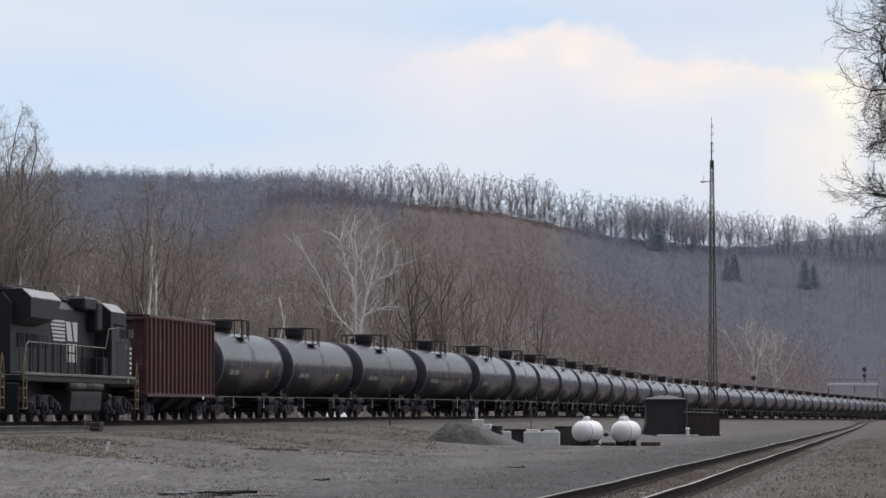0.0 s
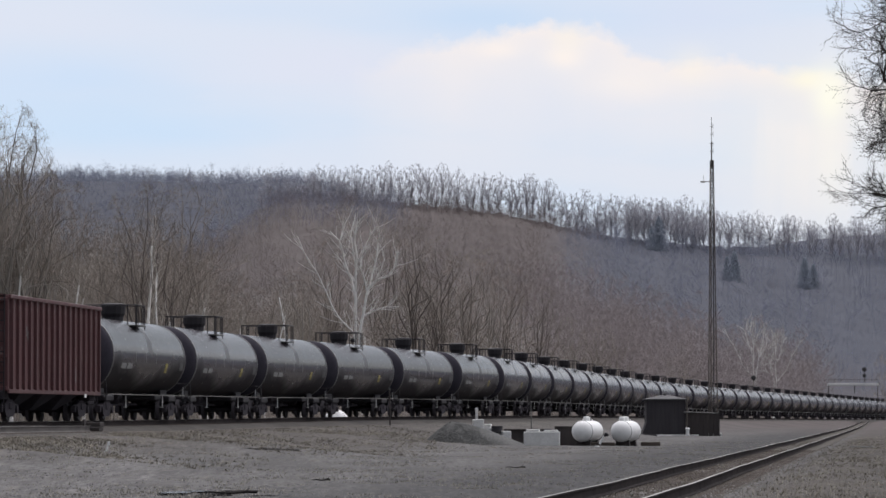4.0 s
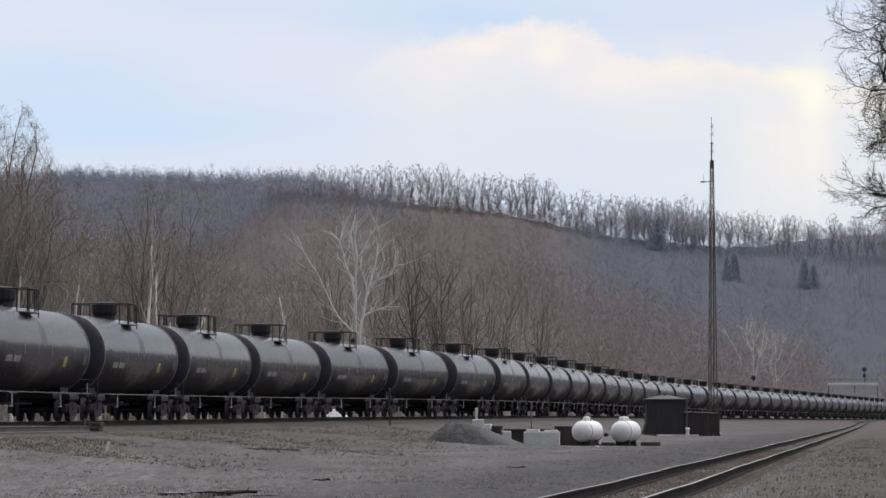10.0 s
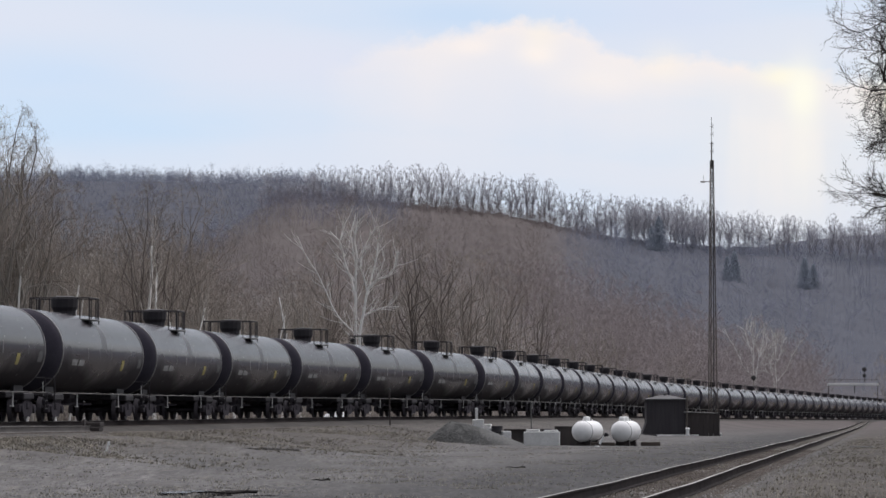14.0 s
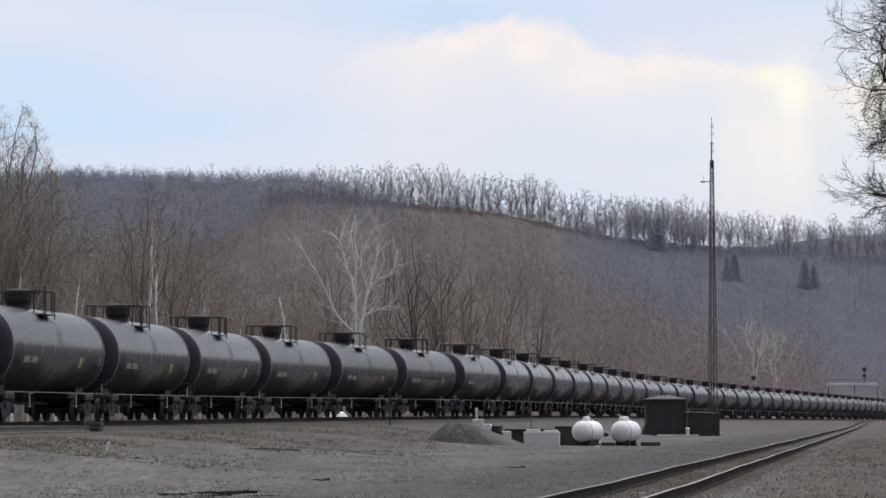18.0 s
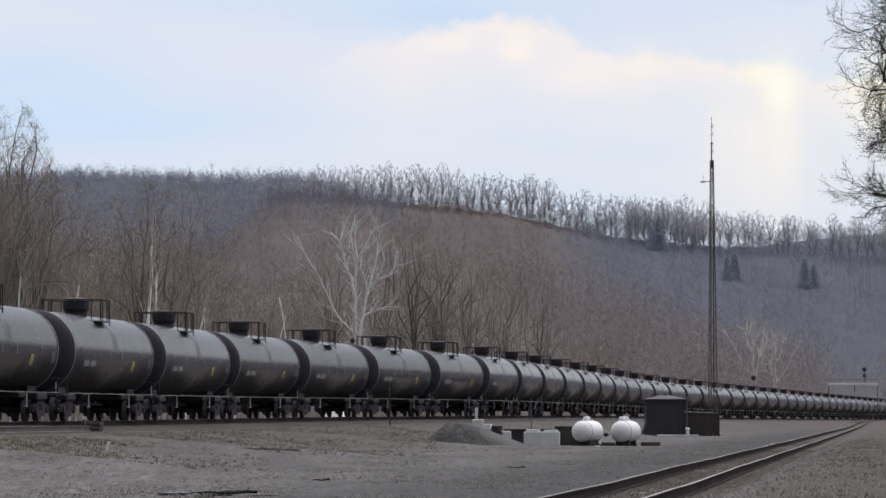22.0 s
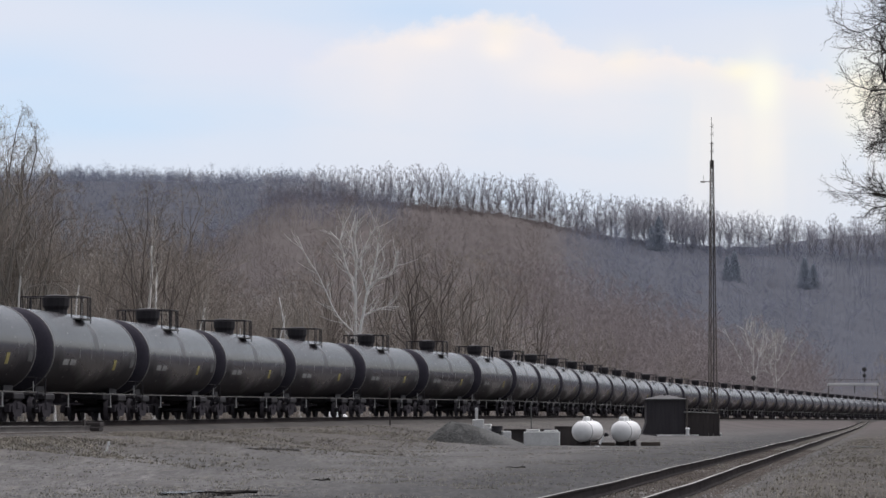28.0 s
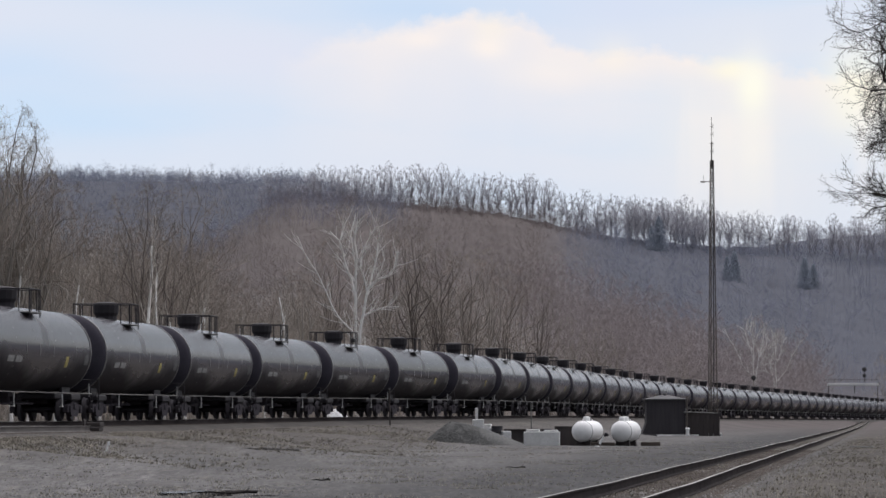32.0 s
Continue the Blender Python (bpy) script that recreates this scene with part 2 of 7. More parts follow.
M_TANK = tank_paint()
M_GROUND = ground_material()
M_CLOUD = cloud_material()
M_BLACK = surface("black_steel", (0.021, 0.0185, 0.0235), (0.034, 0.031, 0.0365), 0.65, 0.0, 1.5, 25, 0.3, 0.1, (1, 1, 1), None, 0.35)
# Dull finish without gloss stands in for the backlit tank heads' shade.
M_MATTE_DARK = surface("matte_shaded_steel", (0.040, 0.037, 0.050), (0.056, 0.052, 0.066), 0.9, 0.0, 0.8, 14, 0.3, 0.1, (1, 1, 1), None, 0.15)
M_UNDER = surface("grimy_running_gear", (0.042, 0.037, 0.046), (0.066, 0.059, 0.068), 0.95, 0.0, 2.0, 20, 0.4, 0.3, (1, 1, 1), None, 0.15)
M_WHEEL = surface("wheel_steel", (0.034, 0.030, 0.037), (0.054, 0.048, 0.056), 0.75, 0.0, 3.0, 30, 0.3, 0.1, (1, 1, 1), None, 0.3)
M_GALV = surface("galvanised_steel", (0.11, 0.11, 0.11), (0.17, 0.17, 0.165), 0.45, 0.5, 3.0, 40, 0.2, 0.05)
M_BRACKET = surface("pale_worn_bracket", (0.34, 0.34, 0.34), (0.45, 0.45, 0.45), 0.5, 0.1, 3.0, 40, 0.2, 0.05)
M_GRAB = surface("dull_grab_rail_steel", (0.10, 0.095, 0.09), (0.15, 0.14, 0.13), 0.6, 0.2, 3.0, 40, 0.2, 0.05)
# Greyer than black: the haze before the far signals is in the colour.
M_SIGNAL = surface("haze_lifted_signal_black", (0.045, 0.044, 0.046), (0.065, 0.063, 0.064), 0.8, 0, 1.5, 20, 0.2, 0.05)
M_WEED = surface("withered_yard_weeds", (0.34, 0.32, 0.275), (0.46, 0.43, 0.375), 0.9, 0, 0.5, 12, 0.2, 0, (1, 1, 1), None, 0.2, 0, 0.2)
M_CINDER = surface("dark_cinder_stone", (0.049, 0.048, 0.051), (0.092, 0.090, 0.093), 0.9, 0, 0.5, 12, 0.3, 0.2, (1, 1, 1), None, 0.2, 0, 0.6)
# Paler than M_RAIL: the light on the stub rail's side is in the colour.
M_RAIL_PALE = surface("sidelit_stub_rail_steel", (0.085, 0.076, 0.072), (0.130, 0.117, 0.110), 0.7, 0.1, 1.2, 18, 0.3, 0.2)
M_SILL = surface("dusty_walkway_edge", (0.16, 0.145, 0.13), (0.23, 0.21, 0.19), 0.7, 0, 1.5, 20, 0.25, 0.05)
# Pale colour stands for the bright highlight along the jacket edge.
M_BAND = surface("highlit_jacket_edge", (0.15, 0.145, 0.148), (0.25, 0.243, 0.243), 0.45, 0.2, 1.5, 20, 0.3, 0.05)
M_PANEL = surface("faded_grey_panel", (0.075, 0.076, 0.078), (0.11, 0.11, 0.112), 0.7, 0, 5, 30, 0.3, 0)
M_YELLOW = surface("yellow_decal", (0.33, 0.28, 0.09), (0.40, 0.34, 0.12), 0.6, 0, 4, 30, 0.2, 0)
M_MARK = surface("faded_white_marking", (0.22, 0.22, 0.22), (0.30, 0.30, 0.295), 0.7, 0, 5, 30, 0.3, 0)
M_MAROON = surface("maroon_hopper_paint", (0.088, 0.035, 0.039), (0.125, 0.051, 0.054), 0.6, 0, 0.8, 12, 0.3, 0.1, (1, 1, 0.3), (0.22, 0.165, 0.16))
M_LOCO = surface("black_locomotive_paint", (0.0165, 0.0160, 0.0205), (0.026, 0.0255, 0.031), 0.5, 0, 0.7, 14, 0.3, 0.06, (1, 1, 0.35), None, 0.3)
M_LOCO_GREY = surface("dusty_grey_locomotive_steel", (0.028, 0.028, 0.031), (0.046, 0.046, 0.050), 0.7, 0, 1.0, 16, 0.3, 0.1, (1, 1, 1), None, 0.3)
# Light on the locomotive's upper plates is put into this pale tone.
M_ROOF = surface("sunlit_roof_sheet", (0.22, 0.22, 0.225), (0.30, 0.30, 0.30), 0.45, 0.2, 1.0, 16, 0.25, 0.05)
M_WHITE = surface("white_paint", (0.78, 0.78, 0.775), (0.86, 0.86, 0.86), 0.45, 0, 0.8, 18, 0.10, 0.03, (1, 1, 1), (0.62, 0.61, 0.58))
M_STRIPE = surface("white_stripe_paint", (0.60, 0.60, 0.58), (0.70, 0.70, 0.68), 0.5, 0, 2, 18, 0.15, 0)
M_GOLD = surface("yellow_handrail_paint", (0.20, 0.155, 0.075), (0.27, 0.215, 0.11), 0.5, 0, 2, 20, 0.25, 0)
M_GLASS = surface("dark_cab_glass", (0.012, 0.013, 0.015), (0.02, 0.022, 0.025), 0.12, 0, 2, 20, 0.1, 0)
M_RAIL = surface("rusty_rail_steel", (0.026, 0.0215, 0.0225), (0.044, 0.0365, 0.0365), 0.9, 0.0, 1.2, 18, 0.35, 0.2, (1, 1, 1), None, 0.06)
M_RAILTOP = surface("worn_rail_head", (0.28, 0.265, 0.255), (0.40, 0.385, 0.37), 0.6, 0.3, 0.6, 20, 0.25, 0.03)
M_TIE = surface("creosoted_timber", (0.060, 0.047, 0.040), (0.105, 0.086, 0.072), 0.9, 0, 1.2, 9, 0.4, 0.4, (1, 6, 6), None, 0.3, 0.25)
M_BALLAST = surface("grey_ballast", (0.070, 0.063, 0.055), (0.105, 0.094, 0.082), 0.95, 0, 0.5, 11, 0.4, 0.25, (1, 1, 1), (0.14, 0.125, 0.11), 0.2)
M_BED = surface("dark_main_line_ballast", (0.055, 0.050, 0.047), (0.085, 0.078, 0.072), 0.95, 0, 0.5, 11, 0.4, 0.25, (1, 1, 1), (0.06, 0.05, 0.042), 0.2)
M_STONE = surface("gravel_stone", (0.118, 0.114, 0.111), (0.187, 0.181, 0.175), 0.9, 0, 0.5, 12, 0.3, 0.2, (1, 1, 1), None, 0.2, 0, 0.5)
M_PILE = surface("crushed_stone_heap", (0.085, 0.086, 0.085), (0.125, 0.126, 0.124), 0.95, 0, 0.8, 9, 0.55, 0.9, (1, 1, 1), None, 0.2)
M_DRY = surface("dry_grass", (0.185, 0.167, 0.138), (0.262, 0.240, 0.200), 0.9, 0, 0.5, 12, 0.2, 0, (1, 1, 1), None, 0.2, 0, 0.4)
M_CONCRETE = surface("pale_concrete", (0.60, 0.60, 0.59), (0.72, 0.72, 0.71), 0.85, 0, 1.2, 16, 0.2, 0.2, (1, 1, 1), (0.34, 0.33, 0.31))
M_SHED = surface("dark_brown_shed_boards", (0.036, 0.032, 0.038), (0.054, 0.048, 0.054), 0.8, 0, 0.8, 10, 0.35, 0.25, (6, 6, 0.5))
M_SHINGLE = surface("grey_shed_roof", (0.070, 0.069, 0.073), (0.105, 0.104, 0.108), 0.8, 0, 1.2, 14, 0.3, 0.3)
M_RUSTBOX = surface("rusted_dark_steel", (0.044, 0.037, 0.037), (0.068, 0.056, 0.054), 0.8, 0.1, 0.8, 12, 0.35, 0.25, (3, 3, 0.6))
M_LATTICE = surface("weathered_tower_steel", (0.11, 0.095, 0.085), (0.17, 0.145, 0.13), 0.65, 0.3, 0.6, 14, 0.3, 0.1)
M_MUD = surface("damp_black_mud", (0.014, 0.013, 0.013), (0.030, 0.027, 0.026), 0.85, 0, 1.5, 14, 0.3, 0.4, (1, 1, 1), None, 0.1)
M_BARK_BROWN = surface("brown_twigs", (0.300, 0.258, 0.232), (0.390, 0.348, 0.296), 0.9, 0, 0.06, 1.5, 0.2, 0, (1, 1, 0.5), None, 0.2, 0.15, 0.10)
M_BARK_GREY = surface("grey_bark", (0.26, 0.238, 0.215), (0.42, 0.392, 0.358), 0.9, 0, 0.3, 4, 0.3, 0, (1, 1, 0.3), None, 0.2, 0.2)
M_BARK_OAK = surface("dark_brown_bark", (0.155, 0.132, 0.119), (0.250, 0.218, 0.196), 0.9, 0, 0.3, 4, 0.3, 0, (1, 1, 0.3), None, 0.2, 0.2)
M_BARK_WHITE = surface("white_sycamore_bark", (0.78, 0.765, 0.74), (0.88, 0.87, 0.85), 0.8, 0, 0.5, 3, 0.25, 0, (1, 1, 0.5), None, 0.2)
M_TWIG_PALE = surface("pale_twigs", (0.30, 0.272, 0.24), (0.40, 0.37, 0.33), 0.9, 0, 0.3, 3, 0.2, 0, (1, 1, 1), None, 0.2)
M_BARK_DARK = surface("dark_near_bark", (0.032, 0.028, 0.026), (0.055, 0.048, 0.044), 0.9, 0, 0.6, 8, 0.3, 0.2, (1, 1, 0.4), None, 0.2)
M_WOOD_BROWN = surface("brown_hillside_woods", (0.215, 0.180, 0.178), (0.305, 0.262, 0.252), 0.9, 0, 0.03, 0.3, 0.2, 0, (1, 1, 0.5), None, 0.2, 0, 0.12)
# Bluish grey carries the haze over the far hillside and ridge woods.
M_WOOD_HAZE = surface("haze_grey_woods", (0.255, 0.270, 0.338), (0.335, 0.352, 0.432), 0.9, 0, 0.03, 0.3, 0.2, 0, (1, 1, 0.5), None, 0.2, 0, 0.10)
M_BARK_TAN = surface("tan_twigs", (0.345, 0.300, 0.298), (0.430, 0.380, 0.378), 0.9, 0, 0.04, 1.5, 0.2, 0, (1, 1, 0.5), None, 0.2, 0.15, 0.10)
M_WATER = surface("puddle_water", (0.02, 0.021, 0.022), (0.03, 0.031, 0.032), 0.16, 0, 1.0, 6, 0.1, 0.02)
# Crest twigs and bark are paled: distance haze is put into their colour.
M_CREST = surface("haze_pale_crest_twigs", (0.50, 0.49, 0.53), (0.58, 0.57, 0.61), 0.9, 0, 0.035, 0.3, 0.2, 0, (1, 1, 0.5), None, 0.2, 0, 0.1)
M_CRESTBARK = surface("haze_pale_crest_bark", (0.34, 0.33, 0.36), (0.43, 0.42, 0.45), 0.9, 0, 0.035, 0.3, 0.2, 0, (1, 1, 0.5), None, 0.2, 0, 0.1)
# Pale blue-grey needles, with the haze over distant evergreens painted in.
M_PINE = surface("haze_pale_evergreen", (0.36, 0.40, 0.465), (0.44, 0.48, 0.545), 0.85, 0, 0.2, 2, 0.3, 0, (1, 1, 1), None, 0.2, 0, 0.2)


# ---- mesh building ----
class Shape:
    """Collects vertices and faces for one mesh."""

    def __init__(self):
        self.v, self.f, self.s = [], [], []

    def add(self, verts, faces, smooth=False):
        o = len(self.v)
        self.v += [tuple(p) for p in verts]
        self.f += [tuple(i + o for i in q) for q in faces]
        self.s += [smooth] * len(faces)
        return self

    def box(self, c, size, cut=0.012, turn=None):
        """A box with chamfered edges; turn: a rotation matrix."""
        hx, hy, hz = (a / 2 for a in size)
        b = min(cut, hx * 0.45, hy * 0.45, hz * 0.45)
        vs, idx = [], {}
        for sx in (-1, 1):
            for sy in (-1, 1):
                for sz in (-1, 1):
                    for k in range(3):
                        p = [sx * (hx - b), sy * (hy - b), sz * (hz - b)]
                        p[k] = (sx * hx, sy * hy, sz * hz)[k]
                        idx[sx, sy, sz, k] = len(vs)
                        vs.append(Vector(p))
        fs = []
        for k in range(3):
            a, c2 = [(1, 2), (2, 0), (0, 1)][k]
            for s in (-1, 1):
                ring = []
                for (i, j) in ((-1, -1), (1, -1), (1, 1), (-1, 1)):
                    sg = [0, 0, 0]
                    sg[k], sg[a], sg[c2] = s, i, j
                    ring.append(idx[sg[0], sg[1], sg[2], k])
                fs.append(ring if s > 0 else ring[::-1])
        for k in range(3):
            a, c2 = [(1, 2), (2, 0), (0, 1)][k]
            for i in (-1, 1):
                for j in (-1, 1):
                    q = []
                    for s, kk in ((-1, a), (1, a), (1, c2), (-1, c2)):
                        sg = [0, 0, 0]
                        sg[k], sg[a], sg[c2] = s, i, j
                        q.append(idx[sg[0], sg[1], sg[2], kk])
                    fs.append(q if i * j < 0 else q[::-1])
        for sx in (-1, 1):
            for sy in (-1, 1):
                for sz in (-1, 1):
                    q = [idx[sx, sy, sz, k] for k in range(3)]
                    fs.append(q if sx * sy * sz > 0 else q[::-1])
        if turn is not None:
            vs = [turn @ p for p in vs]
        c = Vector(c)
        return self.add([p + c for p in vs], fs)

    def rod(self, a, b, r, n=8, r2=None, caps=True):
        a, b = Vector(a), Vector(b)
        d = (b - a).normalized()
        e = d.orthogonal().normalized()
        g = d.cross(e)
        r2 = r if r2 is None else r2
        ring = [(math.cos(2 * math.pi * k / n), math.sin(2 * math.pi * k / n)) for k in range(n)]
        vs = [a + (e * c + g * s) * r for c, s in ring] + [b + (e * c + g * s) * r2 for c, s in ring]
        self.add(vs, [(k, (k + 1) % n, n + (k + 1) % n, n + k) for k in range(n)], True)
        if caps:
            self.add(vs[:n], [tuple(range(n))[::-1]])
            self.add(vs[n:], [tuple(range(n))])
        return self

    def pipe(self, pts, r, n=6):
        for a, b in zip(pts, pts[1:]):
            self.rod(a, b, r, n)
        return self

    def lathe(self, prof, axis="X", centre=(0, 0, 0), n=40, smooth=True):
        """prof: (along, radius) pairs; turned about the axis."""
        vs = []
        c = Vector(centre)
        for a, r in prof:
            for k in range(n):
                u, w = r * math.cos(2 * math.pi * k / n), r * math.sin(2 * math.pi * k / n)
                vs.append(c + Vector((a, u, w) if axis == "X" else ((w, a, u) if axis == "Y" else (u, w, a))))
        fs = []
        for j in range(len(prof) - 1):
            for k in range(n):
                k2 = (k + 1) % n
                fs.append((j * n + k, j * n + k2, (j + 1) * n + k2, (j + 1) * n + k)[::-1])
        self.add(vs, fs, smooth)
        self.add(vs[:n], [tuple(range(n))])
        self.add(vs[-n:], [tuple(range(n))[::-1]])
        return self

    def prism(self, outline, axis, lo, hi):
        """A flat outline drawn out along an axis ('X', 'Y' or 'Z'), from lo to hi."""
        n = len(outline)

        def at(p, h):
            return (h, p[0], p[1]) if axis == "X" else ((p[0], h, p[1]) if axis == "Y" else (p[0], p[1], h))
        vs = [at(p, lo) for p in outline] + [at(p, hi) for p in outline]
        fs = [(k, (k + 1) % n, n + (k + 1) % n, n + k) for k in range(n)]
        fs += [tuple(range(n))[::-1], tuple(range(n, 2 * n))]
        return self.add(vs, fs)

    def data(self, name, *mats):
        me = bpy.data.meshes.new(name)
        me.from_pydata([tuple(p) for p in self.v], [], self.f)
        me.polygons.foreach_set("use_smooth", self.s)
        for m in mats:
            me.materials.append(m)
        me.validate()
        bm = bmesh.new()
        bm.from_mesh(me)
        bmesh.ops.recalc_face_normals(bm, faces=bm.faces)
        bm.to_mesh(me)
        bm.free()
        return me


def part(name, shape, material, parent, label="", m=None):
    """One mesh object under a thing or under a part."""
    data = shape.data(name, material) if isinstance(shape, Shape) else shape
    ob = new(name, data)
    ob.parent = parent
    if m is not None:
        ob.matrix_basis = m
    return tagged(ob, label)


def thing(name, label, category, group="", m=None, kind=""):
    ob = new(name)
    ob.empty_display_size = 0.3
    if m is not None:
        ob.matrix_basis = m
    return tagged(ob, label, category, group, kind)


def tris_mesh(name, verts, faces, material, sides):
    """A mesh from arrays of vertices and of faces with the same number of sides."""
    me = bpy.data.meshes.new(name)
    nf = len(faces)
    me.vertices.add(len(verts))
    me.vertices.foreach_set("co", np.asarray(verts, np.float32).ravel())
    me.loops.add(nf * sides)
    me.loops.foreach_set("vertex_index", np.asarray(faces, np.int32).ravel())
    me.polygons.add(nf)
    me.polygons.foreach_set("loop_start", np.arange(0, nf * sides, sides, dtype=np.int32))
    me.materials.append(material)
    me.update(calc_edges=True)
    return me


# ---- the line of the railway ----
CAR = 18.1
HEAD = [(-12, 0.13), (-3, 0.1202), (-1, 0.1153), (0, 0.1099), (1, 0.1148), (2, 0.1319), (3, 0.1812), (4, 0.1929), (5, 0.2013), (6, 0.1552), (7, 0.1232),
        (8, 0.1264), (9, 0.1262), (11, 0.125), (13, 0.1225), (15, 0.1605), (17, 0.1864), (19, 0.1828), (22, 0.186), (26, 0.1842), (30, 0.1876), (40, 0.190), (60, 0.125)]
STEP = CAR * 0.1
grid = np.arange(-12, 60.01, 0.1)
turn_ = np.interp(grid, [a for a, _ in HEAD], [b for _, b in HEAD])
turn_ = np.convolve(np.pad(turn_, 5, mode="edge"), np.ones(11) / 11, "valid")
LX = np.concatenate([[0], np.cumsum(np.sin(turn_[:-1]) * STEP)])
LY = np.concatenate([[0], np.cumsum(np.cos(turn_[:-1]) * STEP)])
LX, LY = LX - LX[120] - 15.06, LY - LY[120] + 134.965
LS = grid * CAR
RAIL_Z = [(-100, 1.40), (117, 1.47), (135, 1.49), (153, 1.53), (171, 1.58), (189, 1.64), (206, 1.70), (224, 1.735), (242, 1.775), (260, 1.81),
          (314, 1.85), (400, 1.83), (475, 1.70), (600, 1.60), (777, 1.47), (1100, 1.35)]


def rail_z(y):
    return np.interp(y, [a for a, _ in RAIL_Z], [b for _, b in RAIL_Z])


def on_line(s):
    """Place and heading on the main line's centre, s metres along it."""
    x, y, a = np.interp(s, LS, LX), np.interp(s, LS, LY), np.interp(s, LS, turn_)
    z, z2 = float(rail_z(y)), float(rail_z(y + 6))
    return x, y, z, a, math.atan2(z2 - z, 6)


def line_pose(s):
    """Pose of a vehicle whose length lies along x."""
    x, y, z, a, tilt = on_line(s)
    return Matrix.Translation((x, y, z)) @ Euler((0, -tilt, math.pi / 2 - a)).to_matrix().to_4x4()


def run(t):
    """Metres that the train has gone by t seconds; it slowly gathers speed."""
    return CAR * (t / 2.94177 + 6.6015e-4 * t * t - 3.288e-6 * t ** 3)


def side_track(y):
    """Centre of the straight yard track and its rail height."""
    return -4.25 + 0.126 * y, 0.45 + 0.75 * float(np.clip((y - 420) / 430, 0, 1)) ** 1.3


def smooth(a, b, x):
    k = np.clip((x - a) / (b - a), 0, 1)
    return k * k * (3 - 2 * k)


CREST = [(-900, 30), (-330, 34), (-200, 40), (-141, 58), (-98, 78), (-73, 95), (-20, 93.5), (4, 91), (28, 88), (52, 83), (72, 79), (90, 77), (112, 75), (130, 74), (150, 73), (190, 71), (500, 62), (1500, 60)]
RIDGE = [(-2500, 146), (-600, 174), (-300, 183), (-100, 179), (-40, 156), (10, 122), (130, 112), (195, 110), (225, 124), (250, 133), (290, 139), (350, 140), (900, 150), (2500, 130)]


def height(x, y):
    """Height of the ground; x and y are arrays."""
    c = np.interp(y, LY, LX)
    off = x - c
    rz = rail_z(y)
    shelf = 3.1 + 4.4 * (1 - smooth(112, 138, y))
    wide = 8.0 + 2.0 * (1 - smooth(112, 150, y)) + 4.0 * smooth(140, 160, y) * (1 - smooth(178, 205, y))
    yard = 0.30 + 0.25 * smooth(300, 700, y)
    right = yard + (rz - 0.42 - yard) * (1 - smooth(shelf, shelf + wide, off))
    left = 0.2 + (rz - 0.42 - 0.2) * (1 - smooth(3.1, 9, -off))
    z = np.where(off > 0, right, left)
    z = np.where(y > 1150, 0.6, z)
    sx = -4.25 + 0.126 * y
    sz = 0.45 + 0.75 * np.clip((y - 420) / 430, 0, 1) ** 1.3 - 0.25
    bed = 1 - smooth(1.5, 3.2, np.abs(x - sx))
    z = np.where((y > -60) & (y < 880), z * (1 - bed) + np.maximum(sz, 0) * bed, z)
    z = z + 0.35 * smooth(3.5, 9, x - sx) * smooth(20, 60, y) * (y < 900)
    # hills
    start = np.interp(x / np.maximum(y, 1), [0.025, 0.08, 0.14], [560, 820, 1000])
    k = np.clip((y - start) / (1500 - start), 0, 1)
    hx = x * 1500 / np.maximum(y, 700)
    up = np.interp(hx, [a for a, _ in CREST], [b for _, b in CREST])
    hill = up * (k ** 1.15) * (1 - 0.35 * smooth(1500, 1850, y))
    k2 = smooth(1800, 2700, y)
    rx = x * 2700 / np.maximum(y, 1500)
    up2 = np.interp(rx, [a for a, _ in RIDGE], [b for _, b in RIDGE])
    hill = hill * (1 - k2) + up2 * k2
    return z + hill * smooth(0, 80, y - start)


def ground_at(x, y):
    return float(height(np.array([x]), np.array([y]))[0])


# ---- ground and sky ----
def spaced(stops):
    """Grid lines: (from, step) pairs, the last one ends it."""
    out = []
    for (a, st), (b, _) in zip(stops, stops[1:]):
        out += list(np.arange(a, b - 1e-6, st))
    return np.array(out + [stops[-1][0]])


def build_ground():
    xs = spaced([(-3200, 200), (-800, 60), (-200, 12), (-44, 0.7), (20, 1.6), (125, 12), (245, 60), (845, 200), (3245, 0)])
    ys = spaced([(-600, 60), (-60, 8), (36, 1.0), (200, 2.5), (900, 15), (1500, 25), (2000, 60), (2900, 150), (4400, 0)])
    gx, gy = np.meshgrid(xs, ys)
    gz = height(gx, gy)
    rng = np.random.default_rng(3)
    near = (gy > 30) & (gy < 300)
    lump = np.array([[noise.noise(Vector((x * 0.35, y * 0.12, 0))) + 0.5 * noise.noise(Vector((x * 1.1, y * 0.4, 5))) for x in xs] for y in ys])
    c = np.interp(gy, LY, LX)
    calm = smooth(2.2, 4.5, np.abs(gx - c)) * smooth(1.8, 3.5, np.abs(gx - (-4.25 + 0.126 * gy)))
    gz = gz + np.where(near, 0.07 * lump * calm, 0) + np.where(near, rng.normal(0, 0.008, gz.shape), 0)
    gz = gz + np.where(gy > 900, 2.0 * lump, 0)
    nx, ny = len(xs), len(ys)
    i = np.arange(nx * ny).reshape(ny, nx)
    quads = np.stack([i[:-1, :-1], i[:-1, 1:], i[1:, 1:], i[1:, :-1]], -1).reshape(-1, 4)
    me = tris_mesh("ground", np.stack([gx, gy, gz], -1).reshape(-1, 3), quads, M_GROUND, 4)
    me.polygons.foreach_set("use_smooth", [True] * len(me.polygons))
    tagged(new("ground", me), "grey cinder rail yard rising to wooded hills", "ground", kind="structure")


